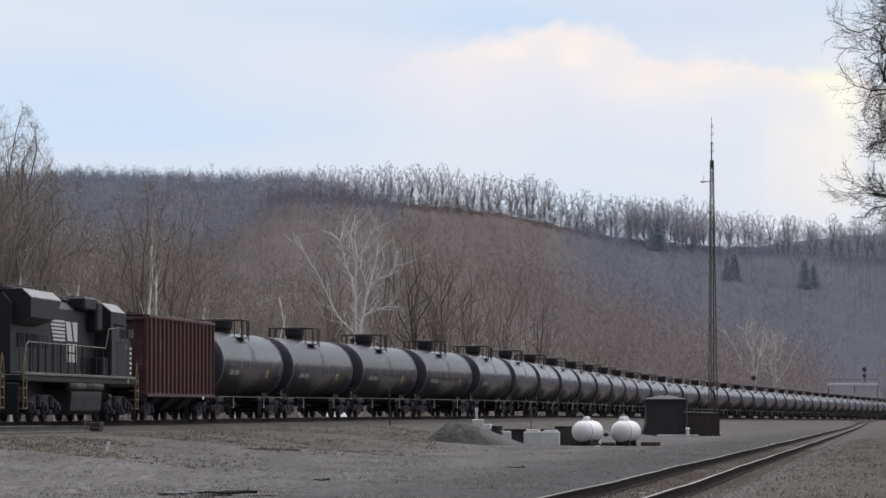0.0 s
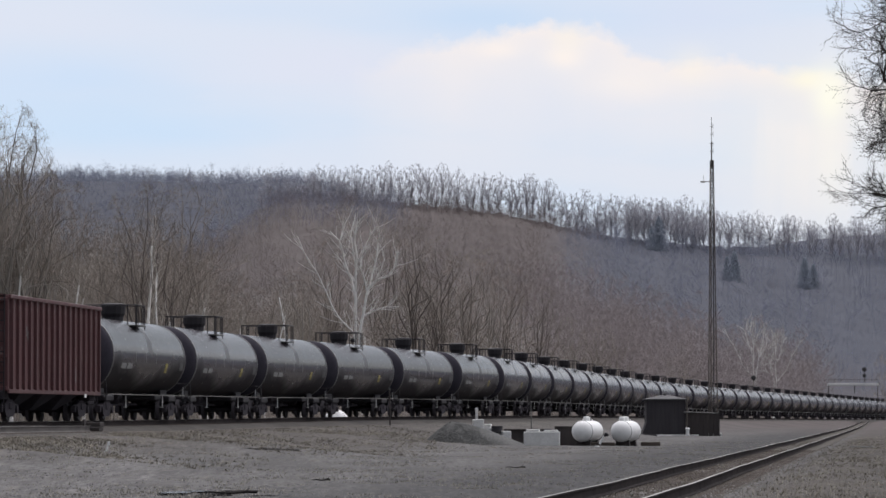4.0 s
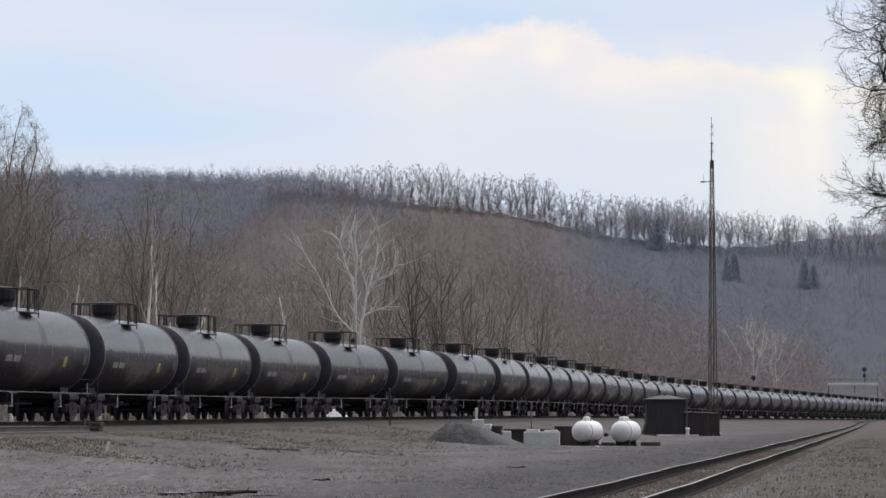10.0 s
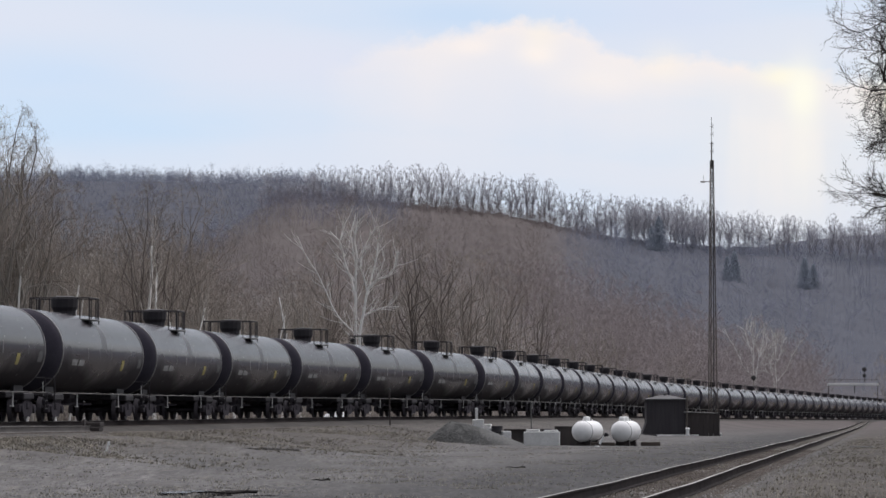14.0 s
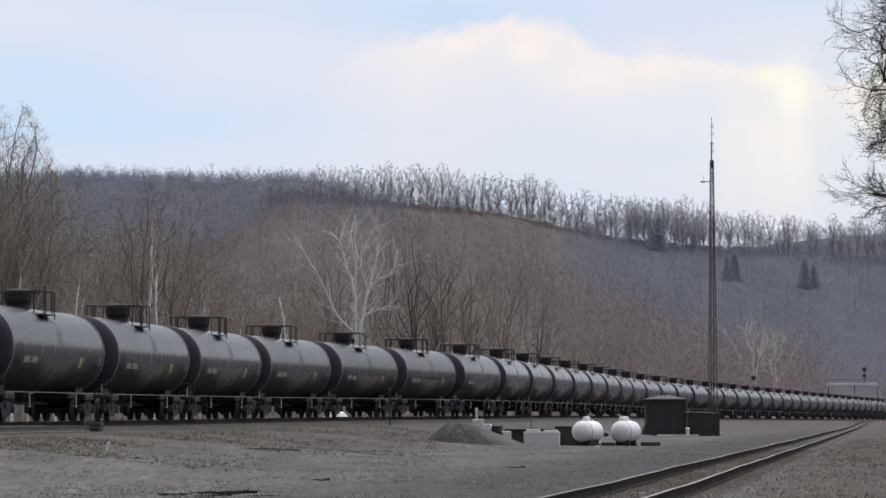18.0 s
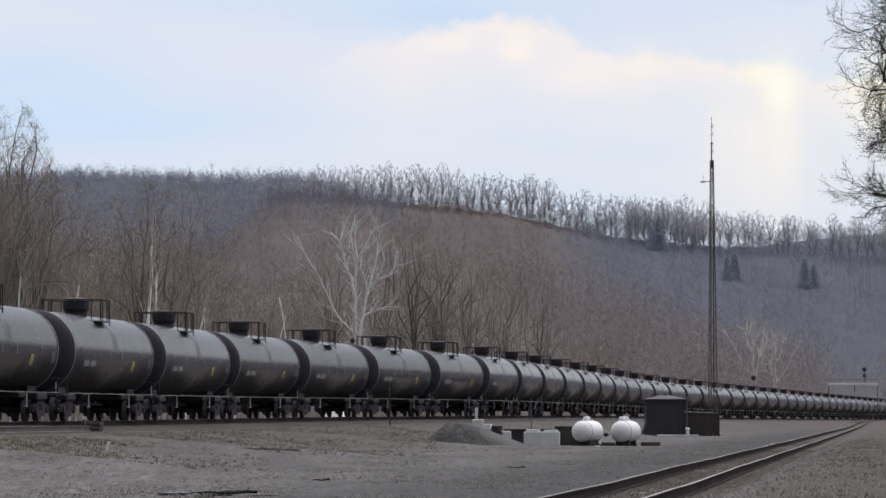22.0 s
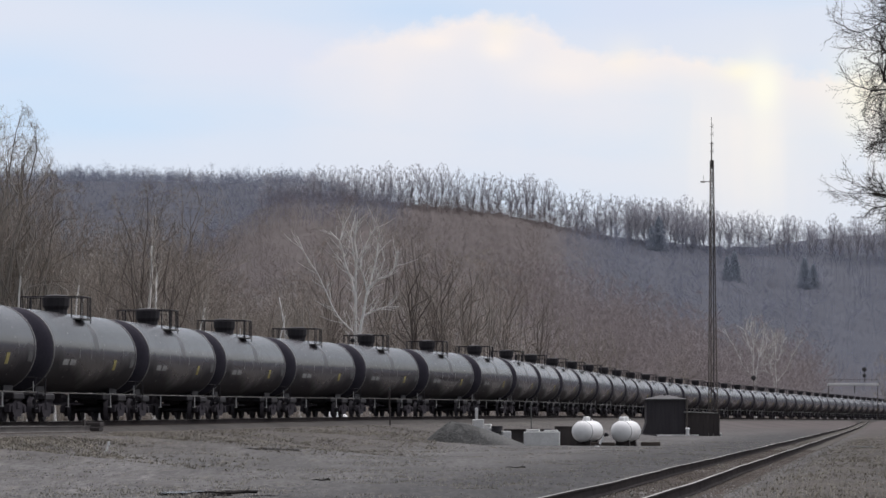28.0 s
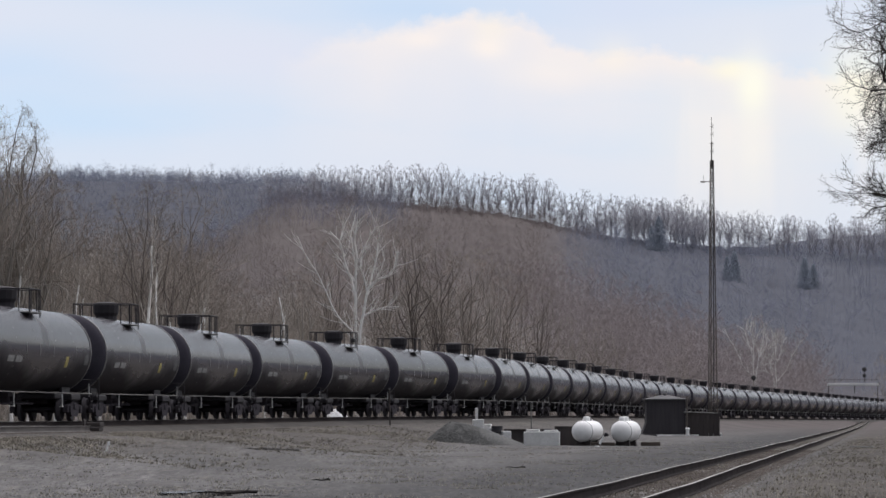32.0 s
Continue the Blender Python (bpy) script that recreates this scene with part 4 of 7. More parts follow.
def build_loco():
    lo = thing("locomotive", "black diesel locomotive with white stripes, cab next to the hopper", "locomotive", "locomotives")
    part("frame", Shape().box((-0.75, 0, 1.58), (20.7, 2.9, 0.26), 0.04).box((-0.75, 0, 1.2), (20.4, 0.8, 0.6), 0.05), M_LOCO, lo)
    for sd in (-1, 1):
        part("walkway", Shape().box((-1.0, sd * 1.27, 1.76), (19.8, 0.52, 0.05), 0.01).box((-1.0, sd * 1.50, 1.73), (19.8, 0.05, 0.09), 0.01), M_SILL, lo, "pale dusty walkway edge")
    hood = [(-0.88, 1.78), (0.88, 1.78), (0.88, 4.25), (0.55, 4.62), (-0.55, 4.62), (-0.88, 4.25)]
    part("hood", Shape().prism(hood, "X", -10.4, 4.0), M_LOCO, lo)
    rd = Shape()
    for sd in (-1, 1):
        ol = [(0.86, 3.45), (1.52, 3.75), (1.52, 4.45), (1.2, 4.75), (0.5, 4.75), (0.5, 3.45)]
        vs = [(-10.0, sd * a, b) for a, b in ol] + [(-5.0 - max(0, 4.4 - b) * 1.7, sd * a, b) for a, b in ol]
        rd.add(vs, [(k, (k + 1) % 6, 6 + (k + 1) % 6, 6 + k) for k in range(6)] + [tuple(range(6)), tuple(range(6, 12))])
    part("radiator_wing", rd, M_LOCO, lo, "overhanging flared radiator housing")
    for sd in (-1, 1):
        tp = Shape().add([(-9.9, sd * 1.53, 4.47), (-5.1, sd * 1.53, 4.47), (-5.1, sd * 1.20, 4.77), (-9.9, sd * 1.20, 4.77), (-9.9, sd * 1.53, 4.43), (-5.1, sd * 1.53, 4.43), (-5.1, sd * 1.18, 4.73), (-9.9, sd * 1.18, 4.73)],
                         [(0, 1, 2, 3), (4, 7, 6, 5), (0, 4, 5, 1), (1, 5, 6, 2), (2, 6, 7, 3), (3, 7, 4, 0)])
        part("radiator_grille", tp, M_ROOF, lo, "pale sloping radiator top plate")
    for x in (-9.0, -7.5, -6.0):
        part("radiator_fan", Shape().lathe([(4.72, 0.72), (4.86, 0.72), (4.90, 0.66), (4.86, 0.2)], "Z", (x, 0, 0), 18), M_BLACK, lo)
    part("exhaust_stack", Shape().box((-1.2, 0, 4.72), (1.0, 0.6, 0.25), 0.04), M_BLACK, lo)
    part("dynamic_brake", Shape().box((1.4, 0, 4.55), (2.2, 2.5, 0.52), 0.08).box((2.9, 0, 4.1), (1.0, 2.6, 1.2), 0.08), M_LOCO, lo, "boxy brake resistor housing behind the cab")
    part("brake_top", Shape().box((2.9, -0.7, 4.73), (0.9, 1.1, 0.05), 0.01), M_ROOF, lo, "pale roof panel")
    cab = Shape().prism([(-1.5, 1.78), (1.5, 1.78), (1.5, 4.30), (1.08, 4.66), (-1.08, 4.66), (-1.5, 4.30)], "X", 4.0, 7.0)
    cb = part("cab", cab, M_LOCO, lo, "black wide operator cab")
    for sd in (-1, 1):
        part("cab_window", Shape().box((5.1, sd * 1.502, 3.45), (1.0, 0.03, 0.62), 0.02), M_GLASS, cb)
        part("cab_window", Shape().box((6.3, sd * 1.502, 3.45), (0.8, 0.03, 0.62), 0.02), M_GLASS, cb)
    for sd in (-1, 1):
        rp = Shape().add([(4.1, sd * 1.50, 4.33), (6.9, sd * 1.50, 4.33), (6.9, sd * 1.09, 4.68), (4.1, sd * 1.09, 4.68), (4.1, sd * 1.45, 4.29), (6.9, sd * 1.45, 4.29), (6.9, sd * 1.05, 4.64), (4.1, sd * 1.05, 4.64)],
               [(0, 1, 2, 3), (4, 7, 6, 5), (0, 4, 5, 1), (1, 5, 6, 2), (2, 6, 7, 3), (3, 7, 4, 0)])
        part("cab_roof_panel", rp, M_ROOF, cb, "pale sloping cab roof panel")
    nose = Shape().prism([(7.0, 1.78), (9.3, 1.78), (9.3, 3.0), (9.0, 3.30), (7.6, 3.45), (7.3, 4.1), (7.0, 4.25)], "Y", -1.25, 1.25)
    part("nose", nose, M_LOCO_GREY, lo, "dusty short nose")
    part("windshield", Shape().box((7.25, -0.6, 3.85), (0.12, 0.8, 0.5), 0.02, Euler((0, radians(-24), 0)).to_matrix()).box((7.25, 0.6, 3.85), (0.12, 0.8, 0.5), 0.02, Euler((0, radians(-24), 0)).to_matrix()), M_GLASS, lo)
    ns = Shape()
    for k in range(6):
        ns.box((9.31, 0, 1.95 + 0.2 * k), (0.02, 2.3, 0.10), 0.003)
        ns.box((9.10, -1.258, 1.95 + 0.2 * k), (0.36, 0.02, 0.10), 0.003).box((9.10, 1.258, 1.95 + 0.2 * k), (0.36, 0.02, 0.10), 0.003)
    part("nose_stripes", ns, M_STRIPE, lo, "white nose stripes")
    for sd in (-1, 1):
        st = Shape()
        for k in range(6):
            st.box((-2.95 + 0.07 * k, sd * 0.900, 3.78 - 0.14 * k), (2.5 - 0.10 * k, 0.016, 0.085), 0.003)
        part("side_stripes", st, M_STRIPE, lo, "white speed stripes on the hood side")
        em = Shape().prism([(-1.55, 3.80), (-0.70, 3.80), (-0.30, 3.06), (-1.15, 3.06)], "Y", sd * 0.890, sd * 0.908)
        em.prism([(-0.40, 3.80), (0.55, 3.80), (0.55, 3.06), (0.0, 3.06)], "Y", sd * 0.890, sd * 0.908)
        part("emblem", em, M_STRIPE, lo, "white block emblem on the hood side")
        nb = Shape()
        for r in range(2):
            for c in range(2):
                nb.box((-0.90 + 0.95 * c, sd * 0.902, 2.80 - 0.38 * r), (0.75, 0.016, 0.32), 0.003)
        part("number_bars", nb, M_STRIPE, lo, "white number bars")
    for sd in (-1, 1):
        hr = Shape().pipe([(-10.6, sd * 1.5, 1.7), (-10.8, sd * 1.5, 2.3), (-10.6, sd * 1.5, 2.75), (-10.3, sd * 1.5, 2.86), (3.0, sd * 1.5, 2.86), (3.4, sd * 1.54, 3.62), (5.6, sd * 1.55, 3.72)], 0.024, 6)
        part("handrail", hr, M_SILL, lo, "thin pale beige side handrail")
        for k in range(11):
            part("rail_post", POST, None, lo, "", pose(-10.0 + 1.25 * k, sd * 1.5, 1.75))
        for sx in (-1, 1):
            ex = 9.25 if sx > 0 else -10.75
            sp = Shape()
            for k in range(4):
                sp.box((ex, sd * 1.35, 0.5 + 0.36 * k), (0.5, 0.34, 0.04), 0.006)
            sp.pipe([(ex - sx * 0.23, sd * 1.5, 0.45), (ex - sx * 0.23, sd * 1.5, 1.75), (ex - sx * 0.05, sd * 1.5, 2.4)], 0.024, 6)
            sp.pipe([(ex + sx * 0.25, sd * 1.5, 0.45), (ex + sx * 0.25, sd * 1.5, 1.75), (ex + sx * 0.1, sd * 1.5, 2.3)], 0.024, 6)
            part("boarding_steps", sp, M_GOLD, lo, "yellow-edged boarding steps")
    for sx in (-1, 1):
        part("pilot_plate", Shape().box((9.6 if sx > 0 else -11.1, 0, 0.85), (0.12, 2.7, 1.1), 0.03), M_LOCO, lo)
        part("coupler", COUPLER, None, lo, "", pose(9.6 if sx > 0 else -11.0, 0, 0.88, 0, 0, 0 if sx > 0 else 180))
        tk = part("truck", Shape().box((sx * 0, 0, 0.62), (4.6, 1.9, 0.3), 0.06), M_UNDER, lo, "grimy three-axle truck", pose(sx * 6.7, 0, 0))
        for sd in (-1, 1):
            sf = Shape().prism([(-2.5, 0.45), (-2.5, 0.72), (-1.2, 1.0), (1.2, 1.0), (2.5, 0.72), (2.5, 0.45), (1.2, 0.55), (-1.2, 0.55)], "Y", sd * 1.12 - 0.11, sd * 1.12 + 0.11)
            for ax in (-2.05, 0, 2.05):
                sf.box((ax, sd * 1.18, 0.52), (0.5, 0.3, 0.46), 0.05).rod((ax, sd * 1.3, 0.52), (ax, sd * 1.4, 0.52), 0.14, 12)
            for ax in (-1.0, 1.0):
                sf.lathe([(0.55, 0.13), (0.95, 0.13)], "Z", (ax, sd * 1.25, 0), 10).box((ax, sd * 1.22, 0.35), (0.5, 0.16, 0.22), 0.04)
            part("side_frame", sf, M_UNDER, tk, "dusty cast truck frame")
        for ax in (-2.05, 0, 2.05):
            part("wheelset", WHEELSET, None, tk, "", pose(ax, 0, 0.457))
    ft = [(-1.42, 0.95), (-1.42, 1.12), (-1.2, 1.20), (1.2, 1.20), (1.42, 1.12), (1.42, 0.95), (1.36, 0.42), (1.15, 0.26), (-1.15, 0.26), (-1.36, 0.42)]
    part("fuel_tank", Shape().prism(ft, "X", -2.8, 2.7), M_LOCO_GREY, lo, "dusty grey fuel tank")
    for sd in (-1, 1):
        for x0, x1 in ((-3.0, -0.2), (0.1, 3.0)):
            part("air_reservoir", Shape().lathe([(x0, 0.06), (x0 + 0.08, 0.17), (x1 - 0.08, 0.17), (x1, 0.06)], "X", (0, sd * 1.30, 1.36), 14), M_SHINGLE, lo, "grey air reservoir")
    part("headlight", Shape().box((7.35, 0, 4.32), (0.2, 0.5, 0.25), 0.03), M_WHITE, lo)
    part("air_horn", Shape().rod((3.6, 0.2, 4.9), (4.2, 0.2, 4.95), 0.05, 8, 0.1), M_BLACK, lo)
    part("marker_lamp", Shape().lathe([(-0.02, 0.10), (0.02, 0.10), (0.03, 0.06)], "Y", (7.6, -1.45, 1.62), 12), M_WHITE, lo, "small bright reflector under the cab")
    for x in (-8.9, -7.6, -6.3, -5.0):
        part("intake_screen", Shape().box((x, -0.90, 2.95), (1.0, 0.03, 0.5), 0.01), M_MATTE_DARK, lo)
    part("roof_edge", Shape().box((-3.0, -0.60, 4.66), (12.4, 0.10, 0.06), 0.01).box((-3.0, 0.60, 4.66), (12.4, 0.10, 0.06), 0.01), M_MAROON, lo, "rusty red roof gutter")
    for sd in (-1, 1):
        part("cab_awning", Shape().box((5.7, sd * 1.56, 3.84), (2.2, 0.10, 0.04), 0.01), M_BLACK, lo)
        part("mirror", Shape().box((7.0, sd * 1.68, 3.5), (0.06, 0.22, 0.36), 0.01), M_ROOF, lo, "side mirror")
        part("sand_filler", Shape().lathe([(0.0, 0.10), (0.05, 0.10)], "Y", (8.2, sd * 1.25, 2.6), 10), M_ROOF, lo)
        part("battery_box", Shape().box((3.6, sd * 1.15, 2.15), (1.6, 0.5, 0.7), 0.03), M_LOCO, lo)
        part("number_board", Shape().box((7.2, sd * 0.75, 4.30), (0.05, 0.5, 0.2), 0.01), M_STRIPE, lo, "white number board bars")
        part("nose_bars", Shape().box((7.9, sd * 1.258, 3.0), (0.7, 0.016, 0.22), 0.003), M_MARK, lo, "faded white number bars")
        part("brake_cylinder", Shape().lathe([(-0.2, 0.13), (0.2, 0.13)], "X", (4.6, sd * 1.25, 0.95), 12), M_LOCO_GREY, lo)
    louvre = Shape()
    for k in range(7):
        louvre.box((0, 0, 0.07 * k), (0.95, 0.03, 0.035), 0.006)
    louvre = louvre.data("louvre", M_MATTE_DARK)
    for sd in (-1, 1):
        for x in (1.6, 2.75, 3.9):
            part("louvre", louvre, None, lo, "", pose(x, sd * (0.90 if x < 3 else 1.41), 2.05))
        for x in (-4.6, -3.6):
            part("louvre", louvre, None, lo, "", pose(x, sd * 0.90, 4.02))
        part("cab_door", Shape().box((4.45, sd * 1.506, 2.75), (0.7, 0.03, 1.85), 0.02), M_GLASS, lo, "dark cab side door")
        part("roof_rail", Shape().pipe([(-10.2, sd * 0.5, 4.78), (-10.2, sd * 0.5, 4.95), (-5.4, sd * 0.5, 4.95), (-5.4, sd * 0.5, 4.78)], 0.025, 6), M_BLACK, lo)
        part("lifting_eye", Shape().box((-4.3, sd * 0.5, 4.68), (0.18, 0.05, 0.16), 0.02).box((-0.4, sd * 0.5, 4.68), (0.18, 0.05, 0.16), 0.02), M_BLACK, lo)
    for k in range(8):
        for sd in (-1, 1):
            part("hood_door", HOOD_DOOR, None, lo, "", pose(-8.6 + 1.05 * k, sd * 0.886, 2.55))
    return lo


LOCO = build_loco()
LOCO_TWO = copy_thing(LOCO, line_pose(-0.08 - 23.4))
tagged(LOCO_TWO, "black diesel locomotive coupled ahead of the other one")
ROLLING = [(LOCO_TWO, -23.48), (LOCO, -0.08), (HOPPER, 19.28)] + TRAIN
for ob, s in ROLLING:
    ob.matrix_basis = line_pose(s)


# ---- yard things ----
def spin(a):
    return Euler((0, 0, radians(a))).to_matrix().to_4x4()


def build_tower():
    x, y = 20.42, 266.0
    z = ground_at(x, y)
    tw = thing("radio_tower", "slender weathered steel lattice radio tower with whip antennas", "tower", m=Matrix.Translation((x, y, z)))
    h = 20.9

    def corner(k, q):
        r = 0.42 - 0.27 * q
        a = radians(100 + 120 * k)
        return Vector((r * math.cos(a), r * math.sin(a), h * q))
    for k in range(3):
        part("leg", Shape().rod(corner(k, 0), corner(k, 1), 0.045, 8, 0.03), M_LATTICE, tw)
    n = 34
    for k in range(3):
        s = Shape()
        for j in range(n):
            a, b = j / n, (j + 1) / n
            s.rod(corner(k, b), corner((k + 1) % 3, b), 0.02, 5)
            if j % 2:
                s.rod(corner(k, a), corner((k + 1) % 3, b), 0.02, 5)
            else:
                s.rod(corner((k + 1) % 3, a), corner(k, b), 0.02, 5)
        part("bracing", s, M_LATTICE, tw, "zigzag lattice bracing")
    part("antenna_mast", Shape().rod((0, 0, h - 0.6), (0, 0, h + 1.4), 0.05, 8).rod((0, 0, h + 1.4), (0, 0, h + 3.3), 0.022, 6), M_LATTICE, tw)
    dp = Shape()
    for q in (0.7, 1.3, 2.0, 2.6):
        dp.rod((-0.12, 0, h + q), (0.12, 0, h + q), 0.02, 6).rod((0.12, 0, h + q - 0.2), (0.12, 0, h + q + 0.2), 0.015, 5)
    part("dipoles", dp, M_LATTICE, tw)
    arm = Shape().rod((-0.85, 0, h - 1.6), (0.2, 0, h - 1.6), 0.03, 6).rod((-0.85, 0, h - 1.62), (-0.50, 0, h - 1.66), 0.055, 8).rod((-0.62, 0, h - 1.6), (-0.62, 0, h - 1.15), 0.012, 5)
    part("side_antenna", arm, M_LATTICE, tw, "short antenna on a side arm")
    part("feed_cable", Shape().pipe([(0.1, -0.1, 0.2), (0.12, -0.1, 8), (0.08, -0.08, h)], 0.035, 6), M_BLACK, tw, "black coaxial cable run")
    part("foundation", Shape().box((0, 0, 0.05), (1.3, 1.3, 0.3), 0.03), M_CONCRETE, tw)


def build_shed():
    x, y = 16.85, 266.5
    z = ground_at(x, y) - 0.05
    sh = thing("shed", "small dark brown shed with a low grey hipped roof", "shed", m=Matrix.Translation((x, y, z)))
    w, d, h = 2.95, 2.6, 2.75
    for sx in (-1, 1):
        part("wall", Shape().box((sx * (w / 2 - 0.05), 0, h / 2), (0.10, d - 0.22, h), 0.01), M_SHED, sh)
        part("wall", Shape().box((0, sx * (d / 2 - 0.05), h / 2), (w, 0.10, h), 0.01), M_SHED, sh)
    board = Shape().box((0, 0, h / 2), (0.05, 0.014, h - 0.1), 0.003).data("batten", M_SHED)
    for k in range(9):
        part("batten", board, None, sh, "", pose(-w / 2 + 0.15 + k * (w - 0.3) / 8, -d / 2 - 0.006, 0))
    ov = 0.16
    a, b = w / 2 + ov, d / 2 + ov
    rf = Shape().add([(-a, -b, h), (a, -b, h), (a, b, h), (-a, b, h), (-a, -b, h + 0.08), (a, -b, h + 0.08), (a, b, h + 0.08), (-a, b, h + 0.08), (-0.3, 0, h + 0.38), (0.3, 0, h + 0.38)],
                     [(3, 2, 1, 0), (0, 1, 5, 4), (1, 2, 6, 5), (2, 3, 7, 6), (3, 0, 4, 7), (4, 5, 9, 8), (5, 6, 9), (6, 7, 8, 9), (7, 4, 8)])
    part("roof", rf, M_SHINGLE, sh, "grey low hipped roof")
    part("roof_vent", Shape().lathe([(h + 0.35, 0.14), (h + 0.52, 0.14), (h + 0.56, 0.05)], "Z", (0, 0, 0), 12), M_SHINGLE, sh)
    part("footing", Shape().box((0.0, -d / 2 - 0.15, 0.06), (w + 0.5, 0.5, 0.2), 0.03), M_SHED, sh)
    part("skirt", Shape().prism([(-w / 2 - 0.38, 0.0), (-w / 2, 0.0), (-w / 2, 1.0)], "Y", -d / 2, d / 2), M_SHED, sh, "sloping boarded skirt")


def build_enclosure():
    x, y = 19.65, 265.2
    z = ground_at(x, y) - 0.05
    en = thing("steel_enclosure", "rusty dark steel enclosure round the tower base", "enclosure", m=Matrix.Translation((x, y, z)))
    w, h = 2.35, 1.82
    for sx in (-1, 1):
        part("panel", Shape().box((sx * w / 2, 0.8, h / 2), (0.06, 1.6, h), 0.01), M_RUSTBOX, en)
    part("panel", Shape().box((0, 1.62, h / 2), (w, 0.06, h), 0.01), M_RUSTBOX, en)
    sheet = Shape().box((0, 0, h / 2), (0.37, 0.035, h), 0.008).data("panel", M_RUSTBOX)
    for k in range(6):
        part("panel", sheet, None, en, "", pose(-w / 2 + 0.2 + k * 0.39, 0.0 if k % 2 else 0.02, 0))
    part("top_rail", Shape().rod((-w / 2 - 0.3, -0.05, h + 0.03), (w / 2 + 0.05, -0.05, h - 0.08), 0.04, 6), M_GALV, en, "pale top rail")
    post = Shape().box((0, 0, h / 2 + 0.1), (0.08, 0.08, h + 0.25), 0.01).data("post", M_RUSTBOX)
    for k in (-1, 1):
        part("post", post, None, en, "", pose(k * (w / 2 + 0.02), -0.06, 0))


def small_things():
    # pale sill strip and hydrant-like post by the shed
    x, y = 17.7, 263.6
    z = ground_at(x, y)
    st = thing("timber_strip", "pale weathered board lying before the shed", "board", m=Matrix.Translation((x, y, z)))
    part("board", Shape().box((0, 0, 0.05), (3.0, 0.25, 0.10), 0.01), M_CONCRETE, st)
    part("board", Shape().box((-1.1, -0.3, 0.04), (1.1, 0.2, 0.08), 0.01), M_WHITE, st)
    x, y = 18.3, 262.6
    po = thing("vent_post", "short white capped pipe standing by the shed", "post", m=Matrix.Translation((x, y, ground_at(x, y))))
    part("pipe", Shape().rod((0, 0, 0), (0, 0, 0.5), 0.13, 12), M_WHITE, po)
    part("cap", Shape().lathe([(0.5, 0.17), (0.58, 0.17), (0.62, 0.08)], "Z", (0, 0, 0), 12), M_WHITE, po)
    x, y = 18.42, 265.0
    cp = thing("cable_post", "thin grey cable post between shed and enclosure", "post", m=Matrix.Translation((x, y, ground_at(x, y))))
    part("pipe", Shape().rod((0, 0, 0), (0, 0, 3.0), 0.06, 8), M_LATTICE, cp)
    part("junction_box", Shape().box((0, -0.05, 1.75), (0.42, 0.12, 0.10), 0.02), M_GALV, cp)

    # upright posts between yard and main line
    for x, y, h, r, mat, nm, lb in ((-3.0, 196.0, 2.1, 0.045, M_RUSTBOX, "marker_post", "thin dark steel marker post"),
                                    (2.12, 222.0, 1.05, 0.10, M_WHITE, "marker_post", "short white square marker post"),
                                    (4.75, 190.0, 2.2, 0.03, M_GALV, "marker_post", "thin pale fibreglass marker pole")):
        p = thing(nm, lb, "post", "marker posts", m=Matrix.Translation((x, y, ground_at(x, y) - 0.05)))
        if mat is M_WHITE:
            part("post", Shape().box((0, 0, h / 2), (0.16, 0.16, h), 0.015), mat, p)
            part("cap", Shape().box((0, 0, h - 0.2), (0.19, 0.19, 0.34), 0.02), M_WHITE, p)
        else:
            part("post", Shape().rod((0.05, 0, 0), (0, 0, h), r, 8), mat, p)
            part("cap", Shape().rod((0, 0, h - 0.08), (0, 0, h + 0.03), r * 1.5, 8), M_GALV, p)


def gas_tank():
    tk = thing("gas_tank", "white horizontal propane tank on concrete feet", "tank", "propane tanks")
    L_, R_ = 1.15, 0.50
    head = [(L_ + 0.42 * math.sin(radians(a)), R_ * math.cos(radians(a))) for a in (15, 30, 45, 60, 75, 86)]
    prof = [(-x, r) for x, r in head[::-1]] + [(-L_, R_), (L_, R_)] + head
    part("shell", Shape().lathe(prof, "Y", (0, 0, 0.72), 36), M_WHITE, tk)
    for y in (-L_, L_):
        part("weld_band", Shape().lathe([(y - 0.03, R_ - 0.005), (y - 0.02, R_ + 0.006), (y + 0.02, R_ + 0.006), (y + 0.03, R_ - 0.005)], "Y", (0, 0, 0.72), 36), M_PANEL, tk, "grey grimy weld band")
    part("valve_dome", Shape().lathe([(1.16, 0.17), (1.34, 0.17), (1.40, 0.15), (1.42, 0.06)], "Z", (0, -0.2, 0), 18), M_WHITE, tk, "white hinged valve cover")
    for y in (-0.8, 0.8):
        part("foot", Shape().prism([(-0.36, 0), (0.36, 0), (0.30, 0.32), (-0.30, 0.32)], "Y", y - 0.12, y + 0.12), M_RUSTBOX, tk, "dark support block")
    part("lift_lugs", Shape().box((0, -0.95, 1.24), (0.05, 0.12, 0.1)).box((0, 0.95, 1.24), (0.05, 0.12, 0.1)), M_WHITE, tk)
    return tk


